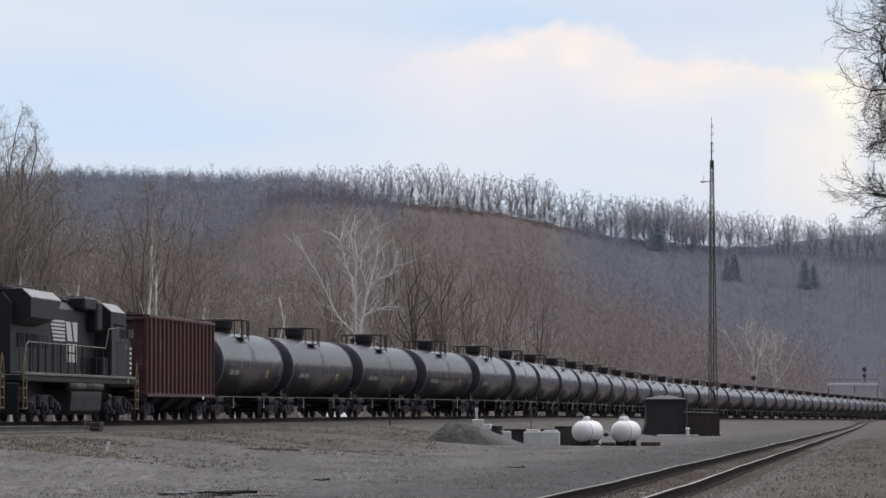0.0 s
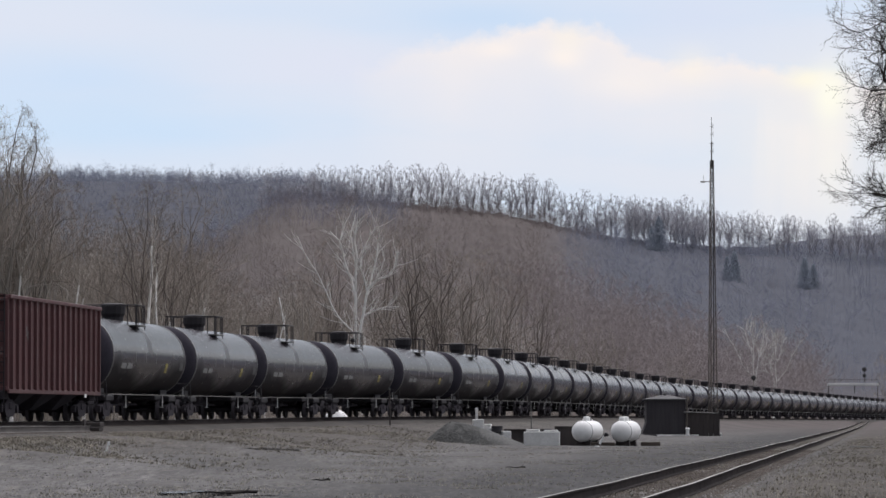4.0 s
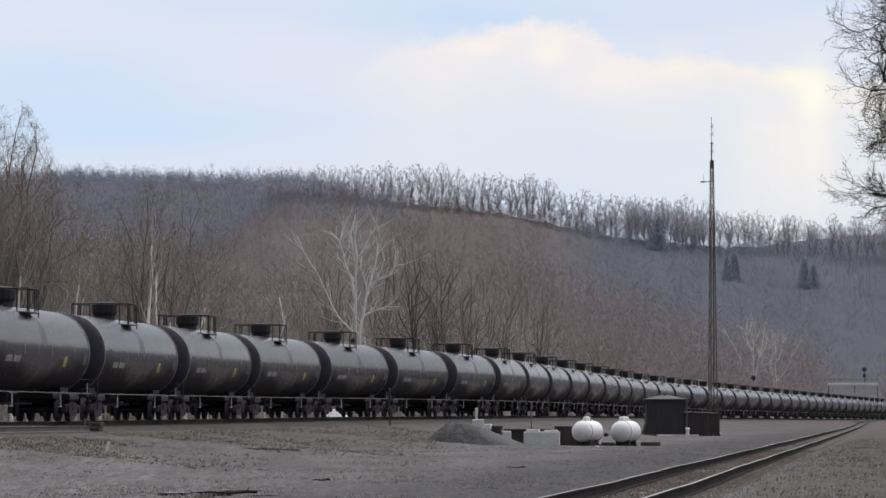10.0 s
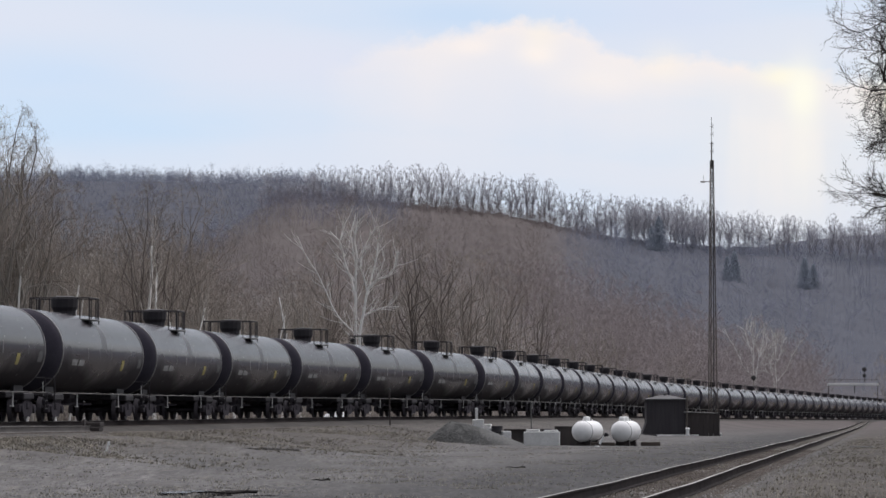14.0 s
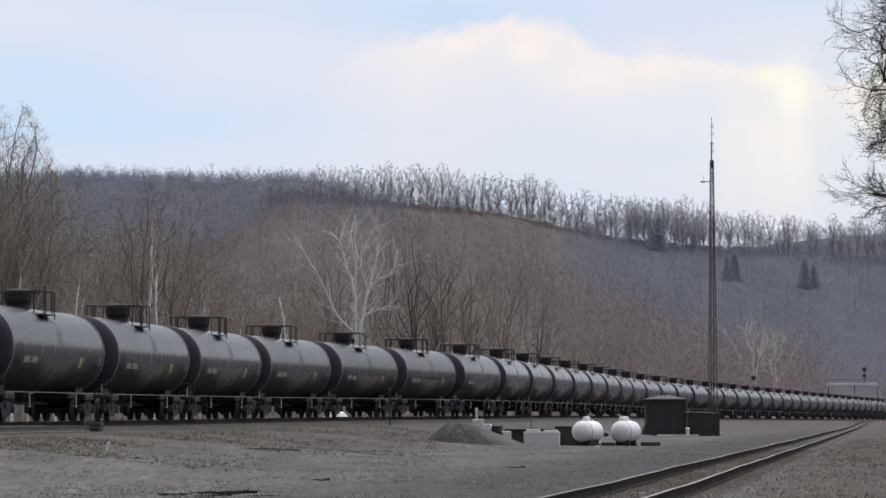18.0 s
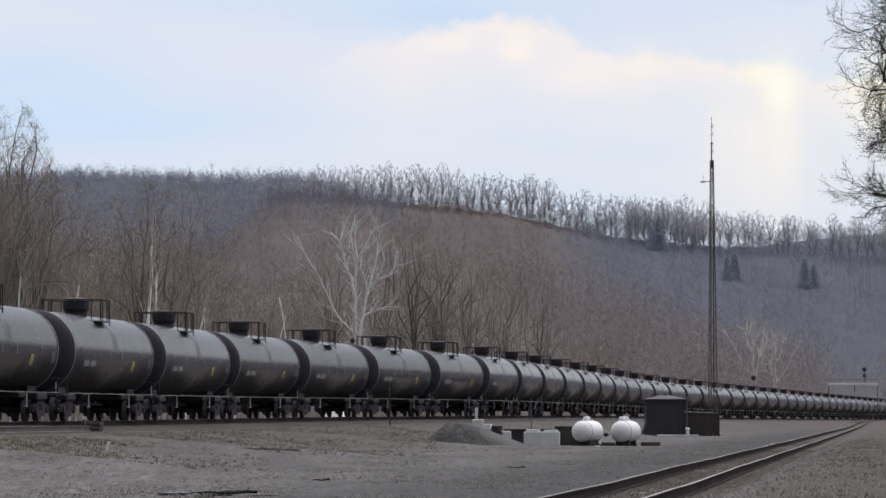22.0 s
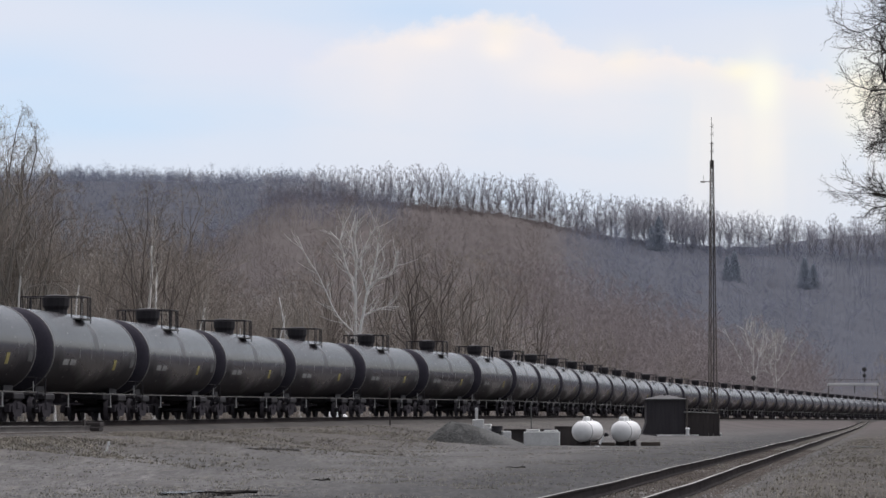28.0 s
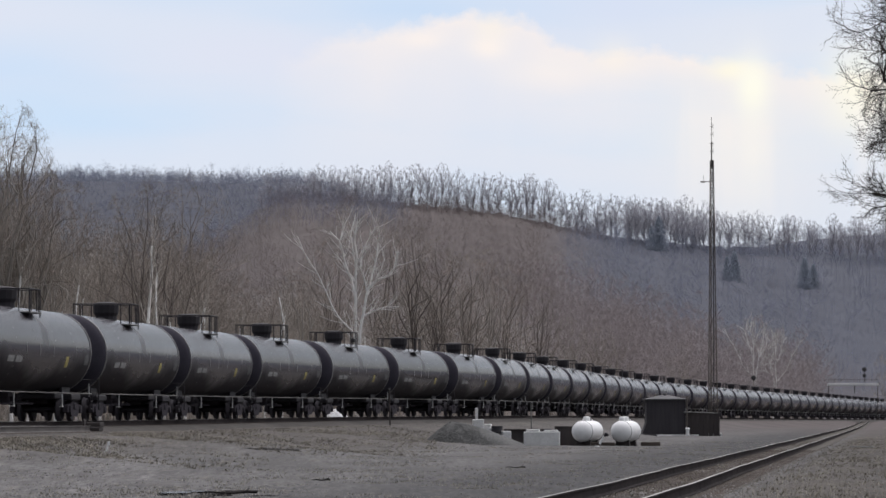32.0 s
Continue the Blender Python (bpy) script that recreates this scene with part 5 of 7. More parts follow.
def place_tanks():
    one = gas_tank()
    spots = [(6.80, 165.0, -15), (8.60, 165.0, -14)]
    for k, (x, y, a) in enumerate(spots):
        m = Matrix.Translation((x, y, ground_at(x, y) - 0.02)) @ spin(a)
        if k == 0:
            one.matrix_basis = m
        else:
            two = copy_thing(one, m)
            part("fill_dome", Shape().lathe([(1.16, 0.15), (1.33, 0.15), (1.39, 0.13), (1.41, 0.05)], "Z", (0, -0.95, 0), 18), M_WHITE, two, "second white valve cover")
    for x, y, w in ((7.4, 162.5, 1.1), (9.75, 165.0, 0.9)):
        p = thing("timber_skid", "dark old timbers lying beside a propane tank", "timber", "skids", m=Matrix.Translation((x, y, ground_at(x, y))))
        part("beam", Shape().box((0, 0, 0.1), (w, 0.3, 0.2), 0.02), M_TIE, p)
        part("beam", Shape().box((0.1, 0.4, 0.09), (w * 0.8, 0.25, 0.18), 0.02), M_TIE, p)
    x, y = 7.28, 161.0
    p = thing("gas_pipe", "short black and white pipe elbow at the tank's foot", "pipe", m=Matrix.Translation((x, y, ground_at(x, y))))
    part("pipe", Shape().pipe([(-0.1, 0, 0.12), (0.0, 0, 0.3), (0.12, 0, 0.55)], 0.045, 8), M_WHITE, p)
    part("elbow", Shape().pipe([(0.12, 0, 0.5), (0.2, 0, 0.62), (0.3, 0, 0.5)], 0.07, 8), M_BLACK, p)
    x, y = 6.95, 158.5
    p = thing("white_rag", "small white scrap lying on the ground", "litter", m=Matrix.Translation((x, y, ground_at(x, y))))
    part("scrap", Shape().box((0, 0, 0.04), (0.2, 0.12, 0.08), 0.03), M_WHITE, p)


def concrete_things():
    x, y = 4.62, 164.0
    b = thing("concrete_vault", "pale concrete box with two lids on top", "concrete box", m=Matrix.Translation((x, y, ground_at(x, y) - 0.03)) @ spin(-3))
    part("box", Shape().box((0, 0, 0.36), (1.68, 1.2, 0.72), 0.03), M_CONCRETE, b)
    part("lid", Shape().box((-0.42, 0, 0.775), (0.62, 1.0, 0.10), 0.02), M_CONCRETE, b)
    part("lid", Shape().box((0.43, 0, 0.765), (0.66, 1.0, 0.08), 0.02), M_CONCRETE, b)
    x, y = 5.85, 167.5
    d = thing("steel_bin", "dark rusted open steel bin", "bin", m=Matrix.Translation((x, y, ground_at(x, y) - 0.03)))
    for sx in (-1, 1):
        part("side", Shape().box((sx * 0.48, 0, 0.48), (0.05, 1.6, 0.96), 0.01), M_RUSTBOX, d)
        part("end", Shape().box((0, sx * 0.8, 0.48), (0.92, 0.05, 0.96), 0.01), M_RUSTBOX, d)
    part("floor", Shape().box((0, 0, 0.06), (0.9, 1.5, 0.06), 0.01), M_RUSTBOX, d)
    part("rim", Shape().box((0, -0.83, 0.93), (1.06, 0.06, 0.08), 0.015), M_RUSTBOX, d)
    x, y = 4.1, 170.5
    d = thing("steel_beam", "long dark beam lying behind the concrete box", "beam", m=Matrix.Translation((x, y, ground_at(x, y) - 0.03)) @ spin(12))
    part("web", Shape().box((0, 0, 0.42), (2.3, 0.10, 0.75), 0.02), M_RUSTBOX, d)
    part("flange", Shape().box((0, 0, 0.80), (2.3, 0.34, 0.06), 0.01), M_RUSTBOX, d)
    part("flange", Shape().box((0, 0, 0.03), (2.3, 0.34, 0.06), 0.01), M_RUSTBOX, d)
    bl = Shape().box((0, 0, 0.16), (0.62, 0.4, 0.32), 0.03).data("block", M_CONCRETE)
    for k, (x, y, a, dz) in enumerate(((1.72, 171.2, 8, 0.78), (2.5, 170.6, -6, 0.42), (3.05, 170.0, 15, 0.30), (2.15, 171.6, -12, 0.55))):
        p = thing("concrete_block", "pale broken concrete block by the gravel heap", "concrete block", "concrete blocks", m=Matrix.Translation((x, y, ground_at(x, y) + (0.0 if k % 2 else -0.02))) @ spin(a))
        part("block", Shape().box((0, 0, 0.2 + dz / 2), (0.52 if k < 2 else 0.44, 0.4, 0.4 + dz), 0.03), M_CONCRETE, p)
    x, y = 2.62, 170.2
    p = thing("drum", "dark upended steel drum", "drum", m=Matrix.Translation((x, y, ground_at(x, y) - 0.02)))
    part("shell", Shape().lathe([(0, 0.27), (0.28, 0.27), (0.3, 0.285), (0.32, 0.27), (0.6, 0.27), (0.62, 0.285), (0.64, 0.27), (0.9, 0.27)], "Z", (0, 0, 0), 18), M_BLACK, p)
    part("lid", Shape().lathe([(0.89, 0.28), (0.92, 0.28), (0.92, 0.22)], "Z", (0, 0, 0), 18), M_BLACK, p)


def heap(name, label, x, y, rx, ry, h, mat, seed, stones):
    """A low irregular heap with loose stones on it, as one lying mass."""
    hp = thing(name, label, "heap", m=Matrix.Translation((x, y, ground_at(x, y) - 0.12)))
    rng = random.Random(seed)
    n, rings = 40, 12
    vs, fs = [], []
    for j in range(rings + 1):
        q = j / rings
        for k in range(n):
            a = 2 * math.pi * k / n
            e = 1 + 0.10 * math.sin(2 * a + seed) + 0.06 * math.sin(5 * a)
            zz = h * (1 - q ** 1.45) * (1 + 0.05 * math.sin(3 * a + 4 * q)) + rng.uniform(-0.012, 0.012) * (q < 1)
            vs.append((q * rx * e * math.cos(a) - 0.5 * rx * (1 - q), q * ry * e * math.sin(a), zz))
    for j in range(rings):
        for k in range(n):
            fs.append((j * n + k, j * n + (k + 1) % n, (j + 1) * n + (k + 1) % n, (j + 1) * n + k))
    part("mound", Shape().add(vs, fs, True), mat, hp)
    if stones:
        pts = []
        for _ in range(stones):
            a, q = rng.uniform(0, 2 * math.pi), math.sqrt(rng.random())
            pts.append((q * rx * math.cos(a) - 0.5 * rx * (1 - q), q * ry * math.sin(a), h * (1 - q ** 1.45) + 0.02))
        me = pebbles(pts, 0.02, 0.055, seed, M_PILE)
        ob = part("gravel", me, None, hp)
        tagged(ob, kind="stuff")
    return hp


def pebbles(pts, r0, r1, seed, mat=None):
    rng = np.random.default_rng(seed)
    p = np.asarray(pts, float)
    n = len(p)
    base = np.array([(1, 0, -0.15), (0, 1, -0.15), (-1, 0, -0.15), (0, -1, -0.15), (0.1, 0.1, 0.75)], float)
    tri = np.array([(0, 1, 4), (1, 2, 4), (2, 3, 4), (3, 0, 4)])
    r = rng.uniform(r0, r1, (n, 1, 1)) * rng.uniform(0.7, 1.2, (n, 5, 1))
    a = rng.uniform(0, 6.28, n)
    c, s = np.cos(a)[:, None], np.sin(a)[:, None]
    b = base[None] * r
    bx, by = b[..., 0] * c - b[..., 1] * s, b[..., 0] * s + b[..., 1] * c
    v = np.stack([bx, by, b[..., 2]], -1) + p[:, None]
    f = tri[None] + 5 * np.arange(n)[:, None, None]
    return tris_mesh("stones", v.reshape(-1, 3), f.reshape(-1, 3), mat or M_STONE, 3)


def blades(pts, h0, h1, seed, w=0.012, lean=0.5, tilt=0.15):
    """Thin three-sided dry stalks."""
    rng = np.random.default_rng(seed)
    p = np.asarray(pts, float)
    n = len(p)
    hh = rng.uniform(h0, h1, n)
    a = rng.uniform(0, 6.28, n)
    l = rng.uniform(tilt, lean, n) * hh
    v = np.zeros((n, 4, 3))
    for k in range(3):
        v[:, k, 0] = p[:, 0] + w * np.cos(a + 2.094 * k)
        v[:, k, 1] = p[:, 1] + w * np.sin(a + 2.094 * k)
        v[:, k, 2] = p[:, 2] - 0.02
    v[:, 3, 0], v[:, 3, 1], v[:, 3, 2] = p[:, 0] + l * np.cos(a), p[:, 1] + l * np.sin(a), p[:, 2] + hh
    f = np.array([(0, 1, 3), (1, 2, 3), (2, 0, 3)])[None] + 4 * np.arange(n)[:, None, None]
    return tris_mesh("stalks", v.reshape(-1, 3), f.reshape(-1, 3), M_DRY, 3)


build_tower()
build_shed()
build_enclosure()
small_things()
place_tanks()
concrete_things()
heap("gravel_heap", "low grey heap of crushed stone in the yard", 1.55, 168.0, 2.35, 2.2, 1.15, M_PILE, 2, 2500)


def build_signals():
    # signal bridge far down the line
    y = 800.0
    x = 93.5
    br = thing("signal_bridge", "pale steel signal bridge over the far tracks", "signal bridge", m=Matrix.Translation((x, y, 0.5)))
    part("deck", Shape().box((0, 0, 8.9), (11.6, 1.1, 0.58), 0.05), M_WHITE, br, "pale grey bridge beam")
    for sx in (-5.6, 5.6):
        part("column", Shape().box((sx, 0, 4.3), (0.15, 0.2, 8.7), 0.03), M_LATTICE, br)
    rl = Shape().rod((-5.7, -0.5, 10.0), (5.7, -0.5, 10.0), 0.04, 6)
    for k in range(9):
        rl.rod((-5.7 + 1.42 * k, -0.5, 9.1), (-5.7 + 1.42 * k, -0.5, 10.0), 0.03, 5)
    part("railing", rl, M_LATTICE, br)
    hd = part("signal_head", Shape().lathe([(-0.1, 0.2), (-0.08, 0.52), (0.05, 0.52), (0.08, 0.3)], "Y", (2.5, -0.6, 12.3), 18).lathe([(-0.1, 0.2), (-0.08, 0.42), (0.05, 0.42), (0.08, 0.3)], "Y", (2.5, -0.6, 10.9), 18), M_SIGNAL, br, "two round black signal targets")
    part("mast", Shape().rod((2.5, -0.4, 9.1), (2.5, -0.4, 12.6), 0.08, 8), M_SIGNAL, hd)
    part("hanging_mast", Shape().rod((0.3, -0.4, 6.9), (0.3, -0.4, 8.7), 0.12, 8), M_GALV, br)
    for x, y, h, r in ((53.1, 600.0, 7.7, 0.42), (-8.5, 330.0, 8.6, 0.22)):
        g = ground_at(x, y)
        ms = thing("signal_mast", "dark round railway signal on a pole", "signal", "signals", m=Matrix.Translation((x, y, g)))
        part("mast", Shape().rod((0, 0, 0), (0, 0, h), 0.07, 8), M_LATTICE, ms)
        part("target", Shape().lathe([(-0.12, r * 0.4), (-0.10, r), (0.04, r), (0.08, r * 0.5)], "Y", (0, -0.12, h + r * 0.6), 18), M_SIGNAL, ms, "round black target")
        part("hood", Shape().lathe([(-0.34, 0.11), (-0.1, 0.12)], "Y", (0, -0.12, h + r * 0.6), 10), M_BLACK, ms)
        part("base", Shape().box((0, 0, 0.2), (0.6, 0.6, 0.5), 0.03), M_CONCRETE, ms)
    # white pile beyond the line
    x, y = -8.0, 262.0
    wp = thing("white_heap", "low white tarpaulin-covered heap beyond the tracks", "heap", m=Matrix.Translation((x, y, ground_at(x, y) - 0.1)))
    sh = Shape()
    n = 24
    vs, fs = [], []
    for j in range(9):
        q = j / 8
        for k in range(n):
            a = 2 * math.pi * k / n
            vs.append((1.9 * q * math.cos(a), 1.2 * q * math.sin(a), 2.2 * (1 - q ** 1.8) + 0.08 * math.sin(4 * a) * q * (1 - q) * 3))
    for j in range(8):
        for k in range(n):
            fs.append((j * n + k, j * n + (k + 1) % n, (j + 1) * n + (k + 1) % n, (j + 1) * n + k))
    part("cover", sh.add(vs, fs, True), M_WHITE, wp, "white sheet")
    part("ballast_weights", Shape().box((-1.5, -0.8, 0.25), (0.4, 0.3, 0.3), 0.05).box((1.4, -0.8, 0.25), (0.4, 0.3, 0.3), 0.05), M_CONCRETE, wp)


build_signals()


def spur_end():
    x, y, z, a = spur_points(-20.6, -20.0, 5)[0]
    g = ground_at(x, y)
    b = thing("buffer_timbers", "dark stacked timbers closing the stub siding", "buffer stop", m=Matrix.Translation((x, y, g)) @ spin(-math.degrees(a)))
    for k in range(3):
        part("timber", Shape().box((0.78 + 0.02 * k, 0.1 + 0.03 * k, 0.06 + 0.15 * k), (0.46, 0.6, 0.14), 0.02), M_RUSTBOX, b)
    part("brace", Shape().box((0.52, -0.1, 0.28), (0.06, 0.25, 0.5), 0.02), M_RUSTBOX, b)
    # bent white stake and a fallen branch on the bank
    x, y = -8.55, 89.5
    s = thing("bent_stake", "short bent white stake in the grass bank", "stake", m=Matrix.Translation((x, y, ground_at(x, y) - 0.02)))
    part("stake", Shape().pipe([(-0.08, 0, 0), (-0.01, 0, 0.07), (0.02, 0, 0.27)], 0.026, 6), M_WHITE, s)
    part("tag", Shape().box((0.03, 0, 0.24), (0.08, 0.03, 0.10), 0.01), M_WHITE, s)
    x, y = -9.08, 91.0
    g = ground_at(x, y)
    s = thing("dead_branch", "long pale dead branch lying on the bank", "branch", m=Matrix.Translation((x, y, g)))
    run_ = [(q * -2.41, q * 13.2) for q in (0.0, 0.2, 0.45, 0.7, 1.0)]
    part("limb", Shape().pipe([(a, b, ground_at(x + a, y + b) - g + 0.02 + 0.02 * (k % 2)) for k, (a, b) in enumerate(run_)], 0.014, 6), M_DRY, s)
    x, y = 18.2, 152.5
    s = thing("old_plank", "grey weathered plank lying in the weeds", "plank", m=Matrix.Translation((x, y, ground_at(x, y) + 0.04)) @ spin(-30))
    part("plank", Shape().box((0, 0, 0.03), (1.1, 0.16, 0.05), 0.01), M_MARK, s)
    x, y = -3.85, 61.2
    s = thing("mud_patch", "wet black mud clods and a shallow puddle in the yard", "mud", m=Matrix.Translation((x, y, ground_at(x, y))))
    rng = random.Random(8)
    for k in range(11):
        cx, cy = rng.uniform(-0.35, 0.85), rng.uniform(-2.6, 2.2)
        rx, ry, h = rng.uniform(0.08, 0.34), rng.uniform(0.10, 0.4), rng.uniform(0.004, 0.02)
        n = 12
        ring = [(cx + rx * math.cos(6.283 * j / n) * rng.uniform(0.7, 1.2), cy + ry * math.sin(6.283 * j / n) * rng.uniform(0.7, 1.2), -0.05) for j in range(n)]
        mid = [(cx + (p[0] - cx) * 0.6, cy + (p[1] - cy) * 0.6, h * rng.uniform(0.6, 1.0)) for p in ring]
        part("mud_clod", Shape().add(ring + mid, [(j, (j + 1) % n, n + (j + 1) % n, n + j) for j in range(n)] + [tuple(range(n, 2 * n))]), M_MUD, s)
    for k, (cx, cy, rx, ry) in enumerate(((-0.85, 0.6, 0.28, 0.9), (-0.55, 1.6, 0.22, 0.5))):
        ol = [(cx + rx * math.cos(6.283 * j / 26) * (1 + 0.2 * math.sin(3 * j + k)), cy + ry * math.sin(6.283 * j / 26) * (1 + 0.15 * math.sin(2 * j))) for j in range(26)]
        part("puddle", Shape().prism(ol, "Z", -0.06, 0.006), M_WATER, s, "shallow rain puddle")
    for x, y, ln, r in ((-3.72, 60.6, 1.02, 0.024), (-2.52, 73.0, 0.34, 0.02), (1.9, 92.0, 0.5, 0.018)):
        g = ground_at(x, y)
        s = thing("charred_stick", "blackened broken branch lying in the mud", "branch", "charred branches", m=Matrix.Translation((x, y, g)))
        pts = [(ln * (q - 0.5), 0.10 * math.sin(5 * q + x), 0.028 + 0.012 * math.sin(9 * q)) for q in (0, 0.2, 0.4, 0.6, 0.8, 1.0)]
        lb = Shape()
        for k, (a, b) in enumerate(zip(pts, pts[1:])):
            lb.rod(a, b, r * (0.5 + 0.12 * k), 6, r * (0.5 + 0.12 * (k + 1)))
        part("limb", lb, M_MUD, s)
        part("twig", Shape().rod(pts[4], (pts[4][0] + 0.07, 0.05, 0.10), r * 0.5, 5, r * 0.2).rod(pts[1], (pts[1][0] - 0.12, -0.2, 0.03), r * 0.5, 5, r * 0.2), M_MUD, s)
    # a long dark rut with standing water across the yard
    x, y = -6.6, 103.4
    rng = random.Random(18)
    s = thing("wheel_rut", "long dark damp wheel rut across the yard", "rut", m=Matrix.Translation((x, y, ground_at(x, y))))
    for k in range(12):
        q = (k + rng.uniform(-0.3, 0.3)) / 11
        cx, cy = 1.95 * q, 7.6 * q + rng.uniform(-0.5, 0.5)
        rx, ry, n = rng.uniform(0.12, 0.30), rng.uniform(0.3, 0.8), 14
        g = ground_at(x + cx, y + cy) - ground_at(x, y)
        ring = [(cx + rx * math.cos(6.283 * j / n) * rng.uniform(0.7, 1.2), cy + ry * math.sin(6.283 * j / n) * rng.uniform(0.7, 1.2), g - 0.06) for j in range(n)]
        mid = [(cx + (p[0] - cx) * 0.6, cy + (p[1] - cy) * 0.6, g + rng.uniform(0.015, 0.05)) for p in ring]
        part("damp_earth", Shape().add(ring + mid, [(j, (j + 1) % n, n + (j + 1) % n, n + j) for j in range(n)] + [tuple(range(n, 2 * n))]), M_MUD, s)


spur_end()


# ---- trees ----
def grow(seed, h, r, base, spread, pieces, kids, levels, shrink=0.62, up=0.25, wob=0.16, angle=42, fork=1, twig=0.014, keep=0.0):
    """Limbs of a bare tree as (start, end, radius, radius, level). base: share of the height without limbs."""
    rng = random.Random(seed)
    out = []

    def limb(p, d, length, rad, lv):
        n = 1 if lv == levels else pieces[min(lv, len(pieces) - 1)]
        q = p
        for k in range(n):
            d = Vector((d.x + rng.gauss(0, wob), d.y + rng.gauss(0, wob), d.z + rng.gauss(0, wob * 0.6) + (up * 0.4 if lv else 0.05))).normalized()
            e = q + d * (length / n)
            r2 = max(rad * (1 - 0.62 * (k + 1) / n), twig * 0.6)
            r1 = max(rad * (1 - 0.62 * k / n), twig)
            out.append((q, e, r1, r2, lv))
            if lv < levels and (lv > 0 or (k + 1) / n > base):
                for _ in range(kids[min(lv, len(kids) - 1)]):
                    if rng.random() < keep:
                        continue
                    a = radians(angle) * rng.uniform(0.6, 1.25)
                    o = d.orthogonal().normalized()
                    o.rotate(Matrix.Rotation(rng.uniform(0, 6.283), 3, d))
                    c = (d * math.cos(a) + o * math.sin(a) * spread).normalized()
                    c.z += up * 0.5
                    share = 1 - 0.45 * (k / n if lv == 0 else 0.3)
                    limb(e, c.normalized(), length * shrink * share * rng.uniform(0.75, 1.15) * (0.62 if lv == 0 else 1), max(r2 * 0.62, twig), lv + 1)
            q = e
    for f in range(fork):
        d0 = Vector((0, 0, 1)) if fork == 1 else Vector((math.cos(6.283 * f / fork + seed) * 0.28, math.sin(6.283 * f / fork + seed) * 0.28, 1)).normalized()
        limb(Vector((0.3 * f * math.cos(seed + 2 * f), 0.3 * f * math.sin(seed), -0.3)), d0, h * (1 if f == 0 else 0.9), r * (1 if f == 0 else 0.8), 0)
    return out


def tubes(segs, sides):
    """Vertices and quads of tapered tubes."""
    a = np.array([s[0] for s in segs], float)
    b = np.array([s[1] for s in segs], float)
    r0, r1 = np.array([s[2] for s in segs]), np.array([s[3] for s in segs])
    d = b - a
    d /= np.linalg.norm(d, axis=1)[:, None] + 1e-9
    ref = np.where(np.abs(d[:, 2:3]) > 0.9, np.array([[1.0, 0, 0]]), np.array([[0, 0, 1.0]]))
    e = np.cross(d, ref)
    e /= np.linalg.norm(e, axis=1)[:, None]
    g = np.cross(d, e)
    n = len(a)
    v = np.zeros((n, 2 * sides, 3))
    for k in range(sides):
        c, s = math.cos(2 * math.pi * k / sides), math.sin(2 * math.pi * k / sides)
        off = e * c + g * s
        v[:, k] = a + off * r0[:, None]
        v[:, sides + k] = b + off * r1[:, None]
    q = np.array([(k, (k + 1) % sides, sides + (k + 1) % sides, sides + k) for k in range(sides)])
    return v, q


def limb_mesh(name, segs, sides, mat):
    v, q = tubes(segs, sides)
    n = len(v)
    f = q[None] + (2 * sides) * np.arange(n)[:, None, None]
    me = tris_mesh(name, v.reshape(-1, 3), f.reshape(-1, 4), mat, 4)
    me.polygons.foreach_set("use_smooth", [True] * len(me.polygons))
    return me


def twig_arrays(segs, tips):
    """Three-sided limbs, and pointed twigs for the levels from tips on, as vertices and triangles."""
    lims, ends = [s for s in segs if s[4] < tips], [s for s in segs if s[4] >= tips]
    vs, fs, o = [], [], 0
    if lims:
        v, q = tubes(lims, 3)
        t = np.array([(a, b, c) for a, b, c, d in q] + [(a, c, d) for a, b, c, d in q])
        vs.append(v.reshape(-1, 3))
        fs.append((t[None] + 6 * np.arange(len(v))[:, None, None]).reshape(-1, 3))
        o = len(v) * 6
    if ends:
        v, _ = tubes(ends, 3)
        v = np.concatenate([v[:, :3], v[:, 3:].mean(1, keepdims=True)], 1)
        t = np.array([(0, 1, 3), (1, 2, 3), (2, 0, 3)])
        vs.append(v.reshape(-1, 3))
        fs.append((t[None] + 4 * np.arange(len(v))[:, None, None]).reshape(-1, 3) + o)
    return np.concatenate(vs), np.concatenate(fs)


def mass_arrays(segs, tips, width):
    """Three-sided limbs with a sliver for each twig, for trees that only show in the mass."""
    rng = np.random.default_rng(len(segs))
    stout = [s for s in segs if s[4] < tips]
    v, f = twig_arrays(stout, tips) if stout else (np.zeros((0, 3)), np.zeros((0, 3), int))
    ends = [s for s in segs if s[4] >= tips]
    a, b = np.array([s[0] for s in ends], float), np.array([s[1] for s in ends], float)
    o = rng.normal(0, 1, a.shape)
    o *= width / np.linalg.norm(o, axis=1)[:, None]
    t = np.stack([a - o, a + o, b], 1)
    return np.concatenate([v, t.reshape(-1, 3)]), np.concatenate([f, np.arange(len(ends) * 3).reshape(-1, 3) + len(v)])


def tree_kind(segs, low, bark, twigs, cut=1, sliver=0.0):
    """Meshes of trunk with main limbs, and of the crown."""
    top = max(s[4] for s in segs)
    crown = [s for s in segs if s[4] > cut]
    v, f = mass_arrays(crown, cut + 1, sliver) if sliver else twig_arrays(crown, top)
    return limb_mesh("trunk", [s for s in segs if s[4] <= cut], 6, bark), tris_mesh("crown", v, f, twigs, 3)


